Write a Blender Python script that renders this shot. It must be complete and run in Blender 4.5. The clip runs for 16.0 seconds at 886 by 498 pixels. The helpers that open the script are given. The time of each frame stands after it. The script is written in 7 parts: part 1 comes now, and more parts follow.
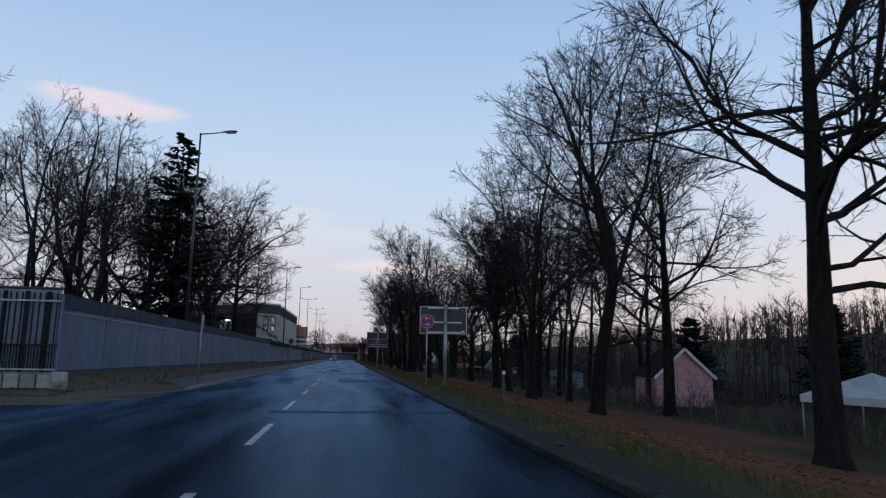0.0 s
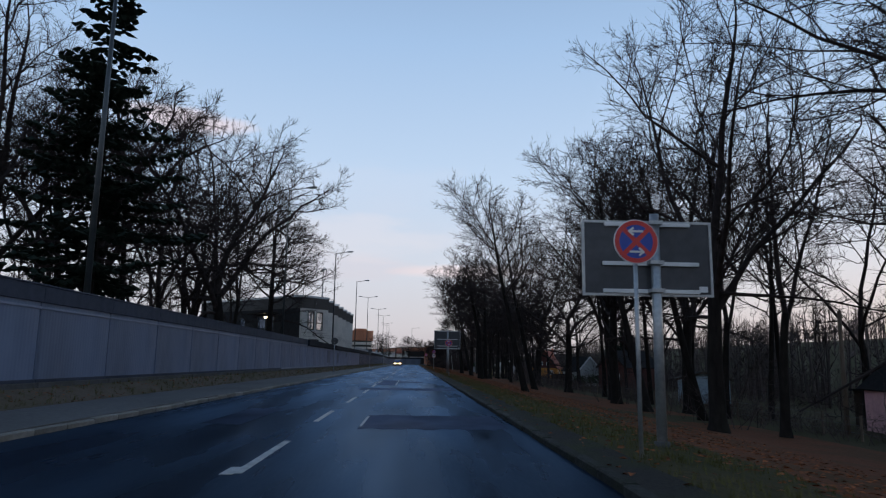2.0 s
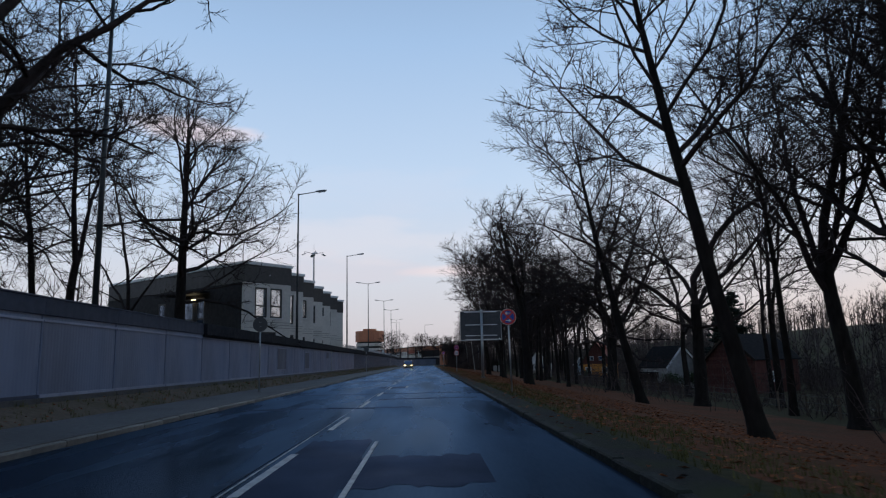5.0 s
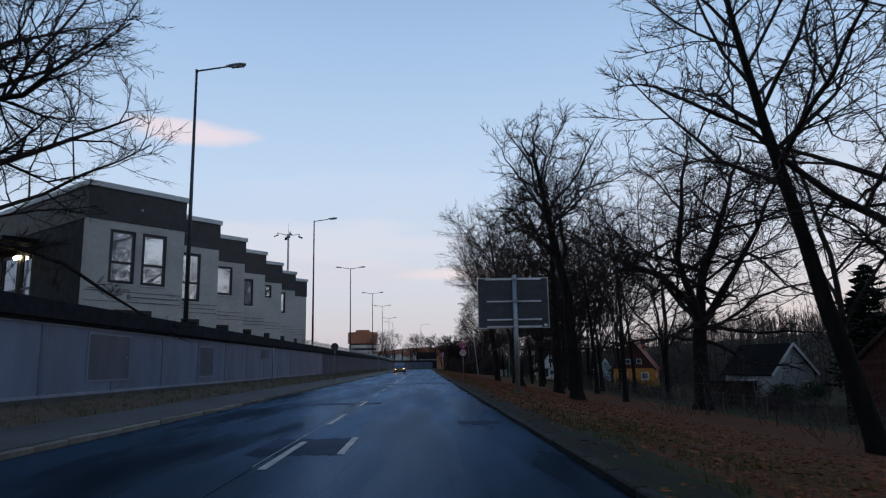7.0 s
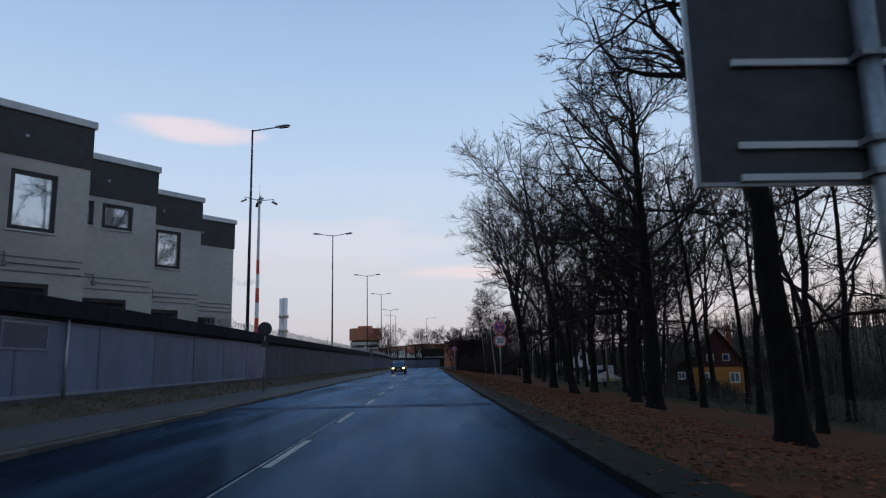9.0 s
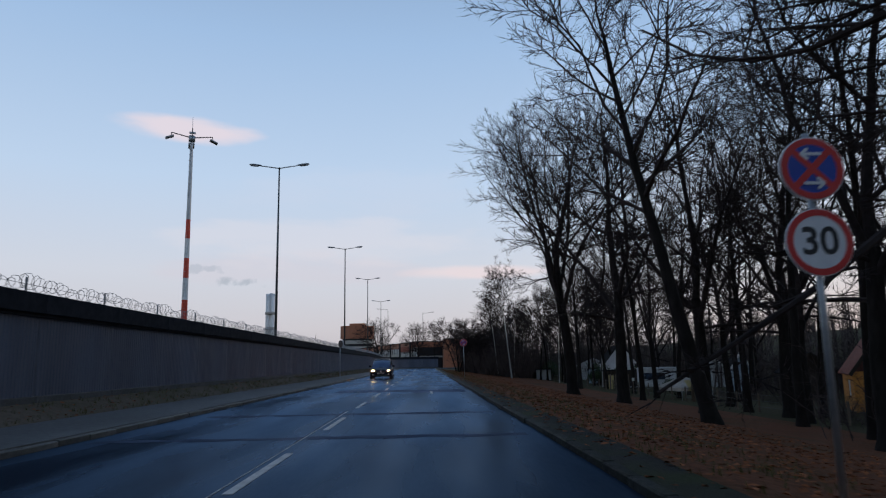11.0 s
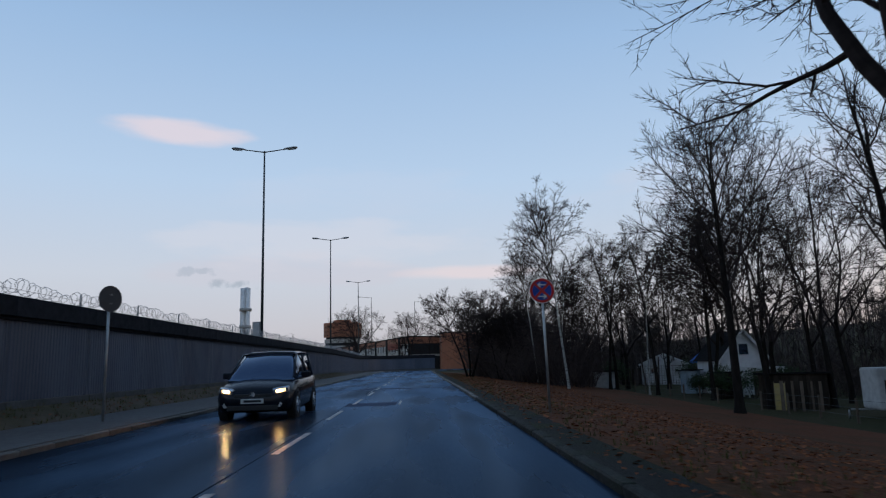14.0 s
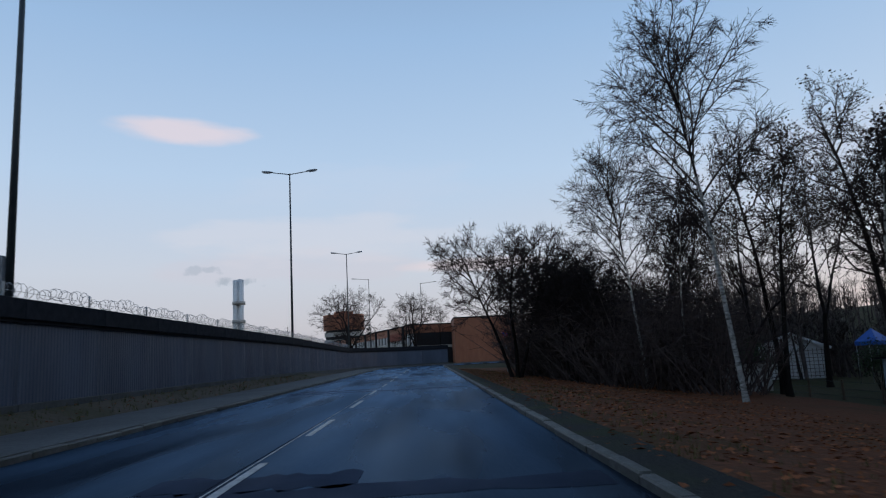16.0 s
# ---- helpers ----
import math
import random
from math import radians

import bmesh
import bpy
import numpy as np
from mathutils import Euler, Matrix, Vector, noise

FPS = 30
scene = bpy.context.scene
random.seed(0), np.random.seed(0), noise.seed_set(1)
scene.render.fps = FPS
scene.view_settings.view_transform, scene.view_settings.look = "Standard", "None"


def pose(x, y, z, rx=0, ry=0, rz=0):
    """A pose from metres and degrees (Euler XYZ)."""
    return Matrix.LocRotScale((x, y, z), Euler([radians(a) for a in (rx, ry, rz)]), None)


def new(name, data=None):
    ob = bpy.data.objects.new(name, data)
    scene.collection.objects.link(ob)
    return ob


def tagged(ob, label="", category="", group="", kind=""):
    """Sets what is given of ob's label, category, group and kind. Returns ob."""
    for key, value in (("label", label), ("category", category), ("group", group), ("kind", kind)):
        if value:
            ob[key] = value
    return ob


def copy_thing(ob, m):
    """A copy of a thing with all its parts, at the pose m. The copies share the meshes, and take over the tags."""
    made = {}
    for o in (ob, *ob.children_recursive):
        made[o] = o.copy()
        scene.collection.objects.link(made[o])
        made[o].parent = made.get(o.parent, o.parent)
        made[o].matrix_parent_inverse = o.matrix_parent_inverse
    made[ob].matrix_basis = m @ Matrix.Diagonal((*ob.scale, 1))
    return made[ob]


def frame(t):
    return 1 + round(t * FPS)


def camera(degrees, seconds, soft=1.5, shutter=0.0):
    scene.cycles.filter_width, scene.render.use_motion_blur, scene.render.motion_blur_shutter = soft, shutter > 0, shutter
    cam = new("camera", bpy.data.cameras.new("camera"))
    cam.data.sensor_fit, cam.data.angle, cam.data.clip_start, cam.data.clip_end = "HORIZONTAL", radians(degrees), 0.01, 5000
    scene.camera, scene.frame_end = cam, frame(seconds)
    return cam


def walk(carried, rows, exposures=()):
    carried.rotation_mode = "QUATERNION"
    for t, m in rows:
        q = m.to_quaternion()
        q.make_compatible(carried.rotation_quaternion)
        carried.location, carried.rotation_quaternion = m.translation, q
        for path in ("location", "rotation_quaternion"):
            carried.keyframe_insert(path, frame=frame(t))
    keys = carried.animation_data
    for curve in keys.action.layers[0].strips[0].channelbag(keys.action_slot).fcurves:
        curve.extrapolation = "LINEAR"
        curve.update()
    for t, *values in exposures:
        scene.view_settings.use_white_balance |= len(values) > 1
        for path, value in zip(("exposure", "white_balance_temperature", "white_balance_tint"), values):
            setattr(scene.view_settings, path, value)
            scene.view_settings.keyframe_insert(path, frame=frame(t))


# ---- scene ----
cam = camera(65.99, 16.0, soft=1.2, shutter=0.12)
PATH = [
    (0.0, pose(1.281, -20.249, 1.2, 99.133, -1.003, -8.061)),
    (0.5, pose(1.505, -15.097, 1.2, 99.382, -1.281, -5.576)),
    (1.0, pose(1.693, -9.799, 1.2, 99.193, -1.281, -3.715)),
    (1.5, pose(1.811, -4.424, 1.2, 98.934, -0.920, -2.177)),
    (2.0, pose(1.867, 0.967, 1.2, 99.403, -0.798, -2.509)),
    (2.5, pose(1.906, 6.295, 1.2, 99.215, 0.595, -1.676)),
    (3.0, pose(1.926, 11.619, 1.2, 98.954, 1.526, -1.106)),
    (3.5, pose(1.911, 16.994, 1.2, 99.112, 1.934, -1.541)),
    (4.0, pose(1.824, 22.473, 1.2, 99.339, 1.530, -0.989)),
    (6.5, pose(1.876, 51.173, 1.2, 99.421, 0.808, -1.965)),
    (7.0, pose(1.978, 57.191, 1.2, 99.636, 1.029, -1.634)),
    (7.5, pose(2.012, 63.393, 1.2, 99.321, 0.988, -1.499)),
    (8.0, pose(2.012, 69.714, 1.2, 99.635, 0.936, -1.303)),
    (8.5, pose(1.986, 76.087, 1.2, 99.314, 1.161, -1.244)),
    (9.0, pose(1.943, 82.627, 1.2, 99.476, 1.137, -1.148)),
    (11.5, pose(1.910, 116.511, 1.2, 99.496, 1.030, -1.512)),
    (12.0, pose(1.987, 123.255, 1.2, 99.590, 1.248, -1.619)),
    (12.5, pose(2.028, 129.972, 1.2, 99.435, 1.124, -1.879)),
    (13.0, pose(2.048, 136.669, 1.2, 99.718, 1.324, -1.849)),
    (13.5, pose(2.058, 143.408, 1.2, 99.219, 1.451, -1.787)),
    (14.0, pose(2.081, 150.271, 1.2, 99.486, 1.606, -1.959)),
    (14.5, pose(2.146, 157.181, 1.2, 99.252, 1.845, -1.492)),
    (15.0, pose(2.149, 164.169, 1.2, 99.333, 1.853, -1.280)),
    (15.5, pose(2.111, 171.221, 1.2, 99.302, 2.221, -1.251)),
    (16.0, pose(2.058, 178.333, 1.2, 98.912, 2.975, -1.263)),
]
walk(cam, PATH, exposures=((0.0, 0.10, 6500, 10), (9.0, 0.08, 6500, 10), (11.5, 0.0, 6500, 10), (14.5, -0.05, 6300, 8), (16.0, -0.05, 6300, 8)))

# ---------------------------------------------------------------- light
SUN_ELEV, SUN_AZ = 4.0, 62.0          # low sun, to the right of the road (degrees east of +y)
world = bpy.data.worlds.new("dusk_sky")
scene.world = world
world.use_nodes = True
wn, wl = world.node_tree.nodes, world.node_tree.links
wn.clear()


def wnode(kind, operation="", data_type="", interpolation_type=""):
    n = wn.new(kind)
    if operation:
        n.operation = operation
    if data_type:
        n.data_type = data_type
    if interpolation_type:
        n.interpolation_type = interpolation_type
    return n


def wmath(op, a, b=None, c=None):
    n = wnode("ShaderNodeMath", operation=op)
    for i, v in enumerate((a, b, c)):
        if v is None:
            continue
        if isinstance(v, (int, float)):
            n.inputs[i].default_value = v
        else:
            wl.new(v, n.inputs[i])
    return n.outputs[0]


def wmix(fac, a, b):
    n = wnode("ShaderNodeMix", data_type="RGBA")
    for sock, v in ((n.inputs[0], fac), (n.inputs[6], a), (n.inputs[7], b)):
        if isinstance(v, (int, float)):
            sock.default_value = v
        elif isinstance(v, tuple):
            sock.default_value = (*v, 1)
        else:
            wl.new(v, sock)
    return n.outputs[2]


tc = wnode("ShaderNodeTexCoord")
sep = wnode("ShaderNodeSeparateXYZ")
wl.new(tc.outputs["Generated"], sep.inputs[0])
ramp = wnode("ShaderNodeValToRGB")
wl.new(sep.outputs[2], ramp.inputs[0])
SKY = [(0.0, (0.56, 0.53, 0.58)), (0.05, (0.66, 0.64, 0.70)), (0.13, (0.68, 0.72, 0.82)), (0.26, (0.56, 0.71, 0.92)),
       (0.44, (0.39, 0.57, 0.84)), (0.60, (0.25, 0.39, 0.62)), (0.75, (0.15, 0.245, 0.42)), (1.0, (0.10, 0.17, 0.31))]
els = ramp.color_ramp.elements
while len(els) < len(SKY):
    els.new(0.5)
for e, (p, c) in zip(els, SKY):
    e.position, e.color = p, (*c, 1)
nish = wnode("ShaderNodeTexSky")
nish.sky_type, nish.sun_disc = "NISHITA", False
nish.sun_elevation, nish.sun_rotation = radians(SUN_ELEV), radians(SUN_AZ)
nish_dim = wnode("ShaderNodeVectorMath", operation="SCALE")
wl.new(nish.outputs[0], nish_dim.inputs[0])
nish_dim.inputs[3].default_value = 0.10
sky = wmix(0.12, ramp.outputs[0], nish_dim.outputs[0])
# warm afterglow low above the horizon, all round but strongest towards the sun
glow_dir = wnode("ShaderNodeVectorMath", operation="DOT_PRODUCT")
wl.new(tc.outputs["Generated"], glow_dir.inputs[0])
glow_dir.inputs[1].default_value = (math.sin(radians(SUN_AZ)), math.cos(radians(SUN_AZ)), 0.03)
glow = wmath("MULTIPLY", wmath("POWER", wmath("MAXIMUM", glow_dir.outputs["Value"], 0.0), 5.0),
             wmath("POWER", wmath("SUBTRACT", 1.0, wmath("MINIMUM", wmath("ABSOLUTE", sep.outputs[2]), 1.0)), 9.0))
sky = wmix(wmath("MULTIPLY", glow, 0.75), sky, (0.86, 0.60, 0.47))
# clouds: azimuth and height of the view direction, torn by noise
azim = wmath("ARCTAN2", sep.outputs[0], sep.outputs[1])
wno = wnode("ShaderNodeTexNoise")
wno.inputs["Scale"].default_value, wno.inputs["Detail"].default_value = 9.0, 7.0
wmap = wnode("ShaderNodeMapping")
wmap.inputs["Scale"].default_value = (1.0, 1.0, 4.0)
wl.new(tc.outputs["Generated"], wmap.inputs[0])
wl.new(wmap.outputs[0], wno.inputs[0])
torn = wmath("SUBTRACT", wno.outputs[0], 0.5)
wfine = wnode("ShaderNodeTexNoise")
wfine.inputs["Scale"].default_value, wfine.inputs["Detail"].default_value = 48.0, 5.0
wl.new(tc.outputs["Generated"], wfine.inputs[0])
wisp = wmath("SUBTRACT", wfine.outputs[0], 0.5)


def cloud(sky_in, az, h, waz, wh, strength, colour, ragged=1.6, tear=None):
    dx = wmath("DIVIDE", wmath("SUBTRACT", azim, az), waz)
    dz = wmath("DIVIDE", wmath("SUBTRACT", sep.outputs[2], h), wh)
    d = wmath("ADD", wmath("MULTIPLY", dx, dx), wmath("MULTIPLY", dz, dz))
    m = wmath("SUBTRACT", 1.0, wmath("ADD", d, wmath("MULTIPLY", tear or torn, ragged)))
    n = wnode("ShaderNodeMapRange", interpolation_type="SMOOTHSTEP")
    wl.new(m, n.inputs[0])
    n.inputs[1].default_value, n.inputs[2].default_value = 0.0, 0.9
    n.inputs[3].default_value, n.inputs[4].default_value = 0.0, strength
    return wmix(n.outputs[0], sky_in, colour)


sky = cloud(sky, -0.343, 0.318, 0.115, 0.021, 0.85, (0.80, 0.70, 0.75))
sky = cloud(sky, 0.075, 0.130, 0.12, 0.014, 0.75, (0.84, 0.71, 0.72))
sky = cloud(sky, -0.10, 0.250, 0.20, 0.045, 0.22, (0.62, 0.66, 0.78), 2.5)
sky = cloud(sky, -0.20, 0.135, 0.24, 0.030, 0.35, (0.66, 0.60, 0.66), 2.2)
sky = cloud(sky, -0.262, 0.117, 0.040, 0.0075, 0.55, (0.33, 0.39, 0.46), 5.5, wisp)
sky = cloud(sky, -0.315, 0.133, 0.024, 0.0075, 0.42, (0.36, 0.42, 0.50), 6.5, wisp)
sky = cloud(sky, -0.16, 0.175, 0.26, 0.040, 0.30, (0.80, 0.74, 0.77), 2.6)
sky = cloud(sky, 0.55, 0.24, 0.35, 0.05, 0.30, (0.68, 0.66, 0.74), 2.5)
bg = wnode("ShaderNodeBackground")
wl.new(sky, bg.inputs[0])
bg.inputs[1].default_value = 1.0
wout = wnode("ShaderNodeOutputWorld")
wl.new(bg.outputs[0], wout.inputs[0])

sun_data = bpy.data.lights.new("sun", "SUN")
sun_data.energy, sun_data.angle, sun_data.color = 0.15, radians(12), (1.0, 0.78, 0.62)
sun = new("sun", sun_data)
sd = Vector((math.sin(radians(SUN_AZ)) * math.cos(radians(SUN_ELEV)), math.cos(radians(SUN_AZ)) * math.cos(radians(SUN_ELEV)), math.sin(radians(SUN_ELEV))))
sun.rotation_euler = sd.to_track_quat("Z", "Y").to_euler()


# ---------------------------------------------------------------- materials
def material(name, c1, c2, scale=3.0, rough=0.7, metal=0.0, bump=0.0, bump_scale=40.0, stain=0.35, stain_scale=0.25,
             stain_col=None, stretch=(1, 1, 1), rand=0.0, rough_var=0.1, island=False, spec=0.5, tint=None):
    """Two scales of colour variation, optional stains, bump and per-object variation."""
    m = bpy.data.materials.new(name)
    m.use_nodes = True
    n, l = m.node_tree.nodes, m.node_tree.links
    b = n["Principled BSDF"]
    co = n.new("ShaderNodeTexCoord")
    mp = n.new("ShaderNodeMapping")
    mp.inputs["Scale"].default_value = stretch
    l.new(co.outputs["Object"], mp.inputs[0])

    def noise_tex(s, detail=5.0):
        t = n.new("ShaderNodeTexNoise")
        t.inputs["Scale"].default_value, t.inputs["Detail"].default_value = s, detail
        l.new(mp.outputs[0], t.inputs[0])
        return t.outputs[0]

    def mixc(f, a, bb):
        t = n.new("ShaderNodeMix")
        t.data_type = "RGBA"
        for sock, v in ((t.inputs[0], f), (t.inputs[6], a), (t.inputs[7], bb)):
            if isinstance(v, tuple):
                sock.default_value = (*v, 1)
            elif isinstance(v, float):
                sock.default_value = v
            else:
                l.new(v, sock)
        return t.outputs[2]

    def remap(v, a, bb, c, d):
        t = n.new("ShaderNodeMapRange")
        l.new(v, t.inputs[0])
        for i, x in enumerate((a, bb, c, d)):
            t.inputs[i + 1].default_value = x
        return t.outputs[0]

    fine = noise_tex(scale)
    col = mixc(remap(fine, 0.3, 0.7, 0.0, 1.0), c1, c2)
    big = noise_tex(stain_scale, 4.0)
    sc = stain_col or tuple(v * 0.55 for v in c1)
    col = mixc(remap(big, 0.45, 0.75, 0.0, stain), col, sc)
    if rand or island:
        src = n.new("ShaderNodeNewGeometry").outputs["Random Per Island"] if island else n.new("ShaderNodeObjectInfo").outputs["Random"]
        hs = n.new("ShaderNodeHueSaturation")
        l.new(remap(src, 0.0, 1.0, 1 - rand, 1 + rand), hs.inputs["Value"])
        l.new(col, hs.inputs["Color"])
        col = hs.outputs[0]
    l.new(col, b.inputs["Base Color"])
    l.new(remap(noise_tex(scale * 0.7), 0.3, 0.7, max(0.02, rough - rough_var), min(1.0, rough + rough_var)), b.inputs["Roughness"])
    b.inputs["Metallic"].default_value = metal
    b.inputs["Specular IOR Level"].default_value = spec
    if tint:
        b.inputs["Specular Tint"].default_value = (*tint, 1)
    if bump:
        bp = n.new("ShaderNodeBump")
        bp.inputs["Strength"].default_value, bp.inputs["Distance"].default_value = bump, 0.02
        l.new(noise_tex(bump_scale, 3.0), bp.inputs["Height"])
        l.new(bp.outputs[0], b.inputs["Normal"])
    return m


def glowing(name, colour, strength):
    m = bpy.data.materials.new(name)
    m.use_nodes = True
    b = m.node_tree.nodes["Principled BSDF"]
    b.inputs["Base Color"].default_value = (*colour, 1)
    b.inputs["Emission Color"].default_value = (*colour, 1)
    b.inputs["Emission Strength"].default_value = strength
    return m


def wet_road(name, c1, c2, sheen, rough, streak):
    """Rough dark aggregate under a thin film of water: diffuse below, tinted gloss above by Fresnel."""
    m = bpy.data.materials.new(name)
    m.use_nodes = True
    n, l = m.node_tree.nodes, m.node_tree.links
    n.remove(n["Principled BSDF"])
    co, mp = n.new("ShaderNodeTexCoord"), n.new("ShaderNodeMapping")
    mp.inputs["Scale"].default_value = (1.0, streak, 1.0)
    l.new(co.outputs["Object"], mp.inputs[0])

    def tex(s, d):
        t = n.new("ShaderNodeTexNoise")
        t.inputs["Scale"].default_value, t.inputs["Detail"].default_value = s, d
        l.new(mp.outputs[0], t.inputs[0])
        return t.outputs[0]

    def remap(v, a, b, c, d):
        t = n.new("ShaderNodeMapRange")
        l.new(v, t.inputs[0])
        for k, x in enumerate((a, b, c, d)):
            t.inputs[k + 1].default_value = x
        return t.outputs[0]

    mix = n.new("ShaderNodeMix")
    mix.data_type = "RGBA"
    mix.inputs[6].default_value, mix.inputs[7].default_value = (*c1, 1), (*c2, 1)
    l.new(remap(tex(26, 5), 0.35, 0.65, 0.0, 1.0), mix.inputs[0])
    dif = n.new("ShaderNodeBsdfDiffuse")
    l.new(mix.outputs[2], dif.inputs[0])
    glo = n.new("ShaderNodeBsdfAnisotropic")
    glo.inputs["Color"].default_value = (*sheen, 1)
    l.new(remap(tex(0.9, 4), 0.35, 0.7, rough - 0.10, rough + 0.12), glo.inputs["Roughness"])
    fr = n.new("ShaderNodeFresnel")
    fr.inputs[0].default_value = 1.33
    wet = n.new("ShaderNodeMath")
    wet.operation = "MULTIPLY"
    l.new(fr.outputs[0], wet.inputs[0])
    l.new(remap(tex(0.75, 5), 0.36, 0.66, 0.58, 0.96), wet.inputs[1])
    ms = n.new("ShaderNodeMixShader")
    l.new(wet.outputs[0], ms.inputs[0])
    l.new(dif.outputs[0], ms.inputs[1])
    l.new(glo.outputs[0], ms.inputs[2])
    l.new(ms.outputs[0], n["Material Output"].inputs[0])
    return m


M_ASPHALT = wet_road("wet_asphalt", (0.010, 0.012, 0.017), (0.018, 0.021, 0.028), (0.165, 0.265, 0.41), 0.28, 0.12)
M_PATCH = wet_road("asphalt_repair", (0.006, 0.007, 0.010), (0.010, 0.011, 0.015), (0.12, 0.16, 0.25), 0.38, 0.6)
M_PAINT = material("road_paint", (0.26, 0.265, 0.27), (0.46, 0.46, 0.46), 14, 0.5, bump=0.1, stain=0.85, stain_scale=2.6, stain_col=(0.06, 0.06, 0.07))
M_KERBPALE = material("pale_kerb_granite", (0.15, 0.142, 0.125), (0.225, 0.212, 0.188), 18, 0.6, bump=0.3, stain=0.6, stain_scale=0.6, stain_col=(0.08, 0.075, 0.06), rand=0.25, spec=0.2)
M_KERB = material("kerb_granite", (0.075, 0.074, 0.068), (0.122, 0.117, 0.107), 18, 0.6, bump=0.3, stain=0.75, stain_scale=0.6, stain_col=(0.06, 0.06, 0.045), rand=0.25, spec=0.2)
# Greenish-dark copy of the kerb granite: the right side's dimness is in its colour
M_KERBDIM = material("kerb_dim", (0.020, 0.022, 0.021), (0.040, 0.041, 0.037), 14, 0.7, bump=0.4, stain=0.7, stain_scale=1.2, stain_col=(0.020, 0.026, 0.012), rand=0.3, spec=0.06)
M_GRAVEL = material("dark_gravel", (0.022, 0.022, 0.021), (0.048, 0.045, 0.039), 30, 0.85, bump=0.9, bump_scale=70, stain=0.9, stain_scale=0.7, stain_col=(0.042, 0.052, 0.016), spec=0.08)
M_PAVE = material("pavement_asphalt", (0.105, 0.102, 0.100), (0.155, 0.150, 0.144), 10, 0.7, bump=0.3, bump_scale=60, stain=0.6, stain_scale=0.3, stain_col=(0.075, 0.070, 0.064), spec=0.08)
M_GROUND = material("ground_soil_grass", (0.036, 0.032, 0.016), (0.068, 0.056, 0.026), 6, 0.95, bump=0.8, bump_scale=14, stain=0.75, stain_scale=0.22, stain_col=(0.034, 0.044, 0.014), spec=0.08)
M_VERGE = material("dry_verge", (0.105, 0.082, 0.060), (0.155, 0.122, 0.092), 7, 0.95, bump=0.35, bump_scale=16, stain=0.75, stain_scale=0.5, stain_col=(0.070, 0.066, 0.034), spec=0.08)
M_LITTER = material("leaf_litter", (0.088, 0.033, 0.017), (0.175, 0.066, 0.032), 9, 0.9, bump=1.0, bump_scale=18, stain=0.8, stain_scale=0.35, stain_col=(0.055, 0.040, 0.018), spec=0.08)
M_LEAF = material("fallen_leaves", (0.15, 0.050, 0.021), (0.28, 0.100, 0.042), 2, 0.85, stain=0.3, island=True, rand=0.6, spec=0.08)
M_GRASS = material("grass_blades", (0.070, 0.072, 0.022), (0.13, 0.115, 0.045), 2, 0.8, stain=0.4, island=True, rand=0.4, spec=0.08)
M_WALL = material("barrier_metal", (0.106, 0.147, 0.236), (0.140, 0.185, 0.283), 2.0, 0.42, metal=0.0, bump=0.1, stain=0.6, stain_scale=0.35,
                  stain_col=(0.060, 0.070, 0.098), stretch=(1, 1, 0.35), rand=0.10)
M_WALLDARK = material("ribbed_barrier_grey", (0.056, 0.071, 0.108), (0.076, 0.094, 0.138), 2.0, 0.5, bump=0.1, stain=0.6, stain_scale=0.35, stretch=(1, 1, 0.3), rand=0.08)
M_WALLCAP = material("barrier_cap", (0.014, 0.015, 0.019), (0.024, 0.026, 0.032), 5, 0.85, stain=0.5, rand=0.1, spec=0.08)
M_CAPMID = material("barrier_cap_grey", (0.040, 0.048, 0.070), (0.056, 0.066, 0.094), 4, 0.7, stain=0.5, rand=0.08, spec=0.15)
M_BLOCK = material("stained_concrete_blocks", (0.26, 0.245, 0.23), (0.42, 0.40, 0.37), 4, 0.85, bump=0.4, stain=0.9, stain_scale=2.2, stain_col=(0.09, 0.08, 0.07), rand=0.3)
M_FENCE = material("fence_steel_dark", (0.012, 0.013, 0.016), (0.022, 0.024, 0.028), 6, 0.6, stain=0.4, spec=0.15)
M_RAIL = material("pale_barrier_rail", (0.19, 0.225, 0.31), (0.25, 0.285, 0.37), 5, 0.5, stain=0.5, stain_scale=0.8, rand=0.12)
M_CONCRETE = material("footing_concrete", (0.050, 0.050, 0.052), (0.080, 0.080, 0.080), 9, 0.85, bump=0.4, stain=0.7, stain_scale=0.8, stain_col=(0.035, 0.036, 0.028), rand=0.12)
M_POLE = material("lamp_pole_paint", (0.040, 0.048, 0.052), (0.060, 0.068, 0.072), 6, 0.45, metal=0.3, stain=0.4, stain_scale=1.5)
M_LAMPHEAD = material("lamp_head_grey", (0.20, 0.21, 0.22), (0.27, 0.28, 0.29), 6, 0.4, metal=0.2, stain=0.3)
M_FLUE = material("chimney_white", (0.70, 0.69, 0.67), (0.82, 0.81, 0.79), 1, 0.8, stain=0.4, stain_scale=0.2)
M_LAMPGLASS = material("lamp_glass", (0.35, 0.37, 0.38), (0.45, 0.46, 0.47), 6, 0.2)
M_GALV = material("galvanised_steel", (0.30, 0.32, 0.33), (0.42, 0.43, 0.44), 12, 0.42, metal=0.7, stain=0.4, stain_scale=2.0)
M_WIRE = material("razor_wire", (0.22, 0.22, 0.23), (0.32, 0.32, 0.33), 12, 0.45, metal=0.7, stain=0.3)
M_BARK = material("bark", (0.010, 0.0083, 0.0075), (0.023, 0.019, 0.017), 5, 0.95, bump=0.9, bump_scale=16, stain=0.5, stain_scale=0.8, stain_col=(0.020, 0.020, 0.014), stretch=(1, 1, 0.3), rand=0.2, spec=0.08)
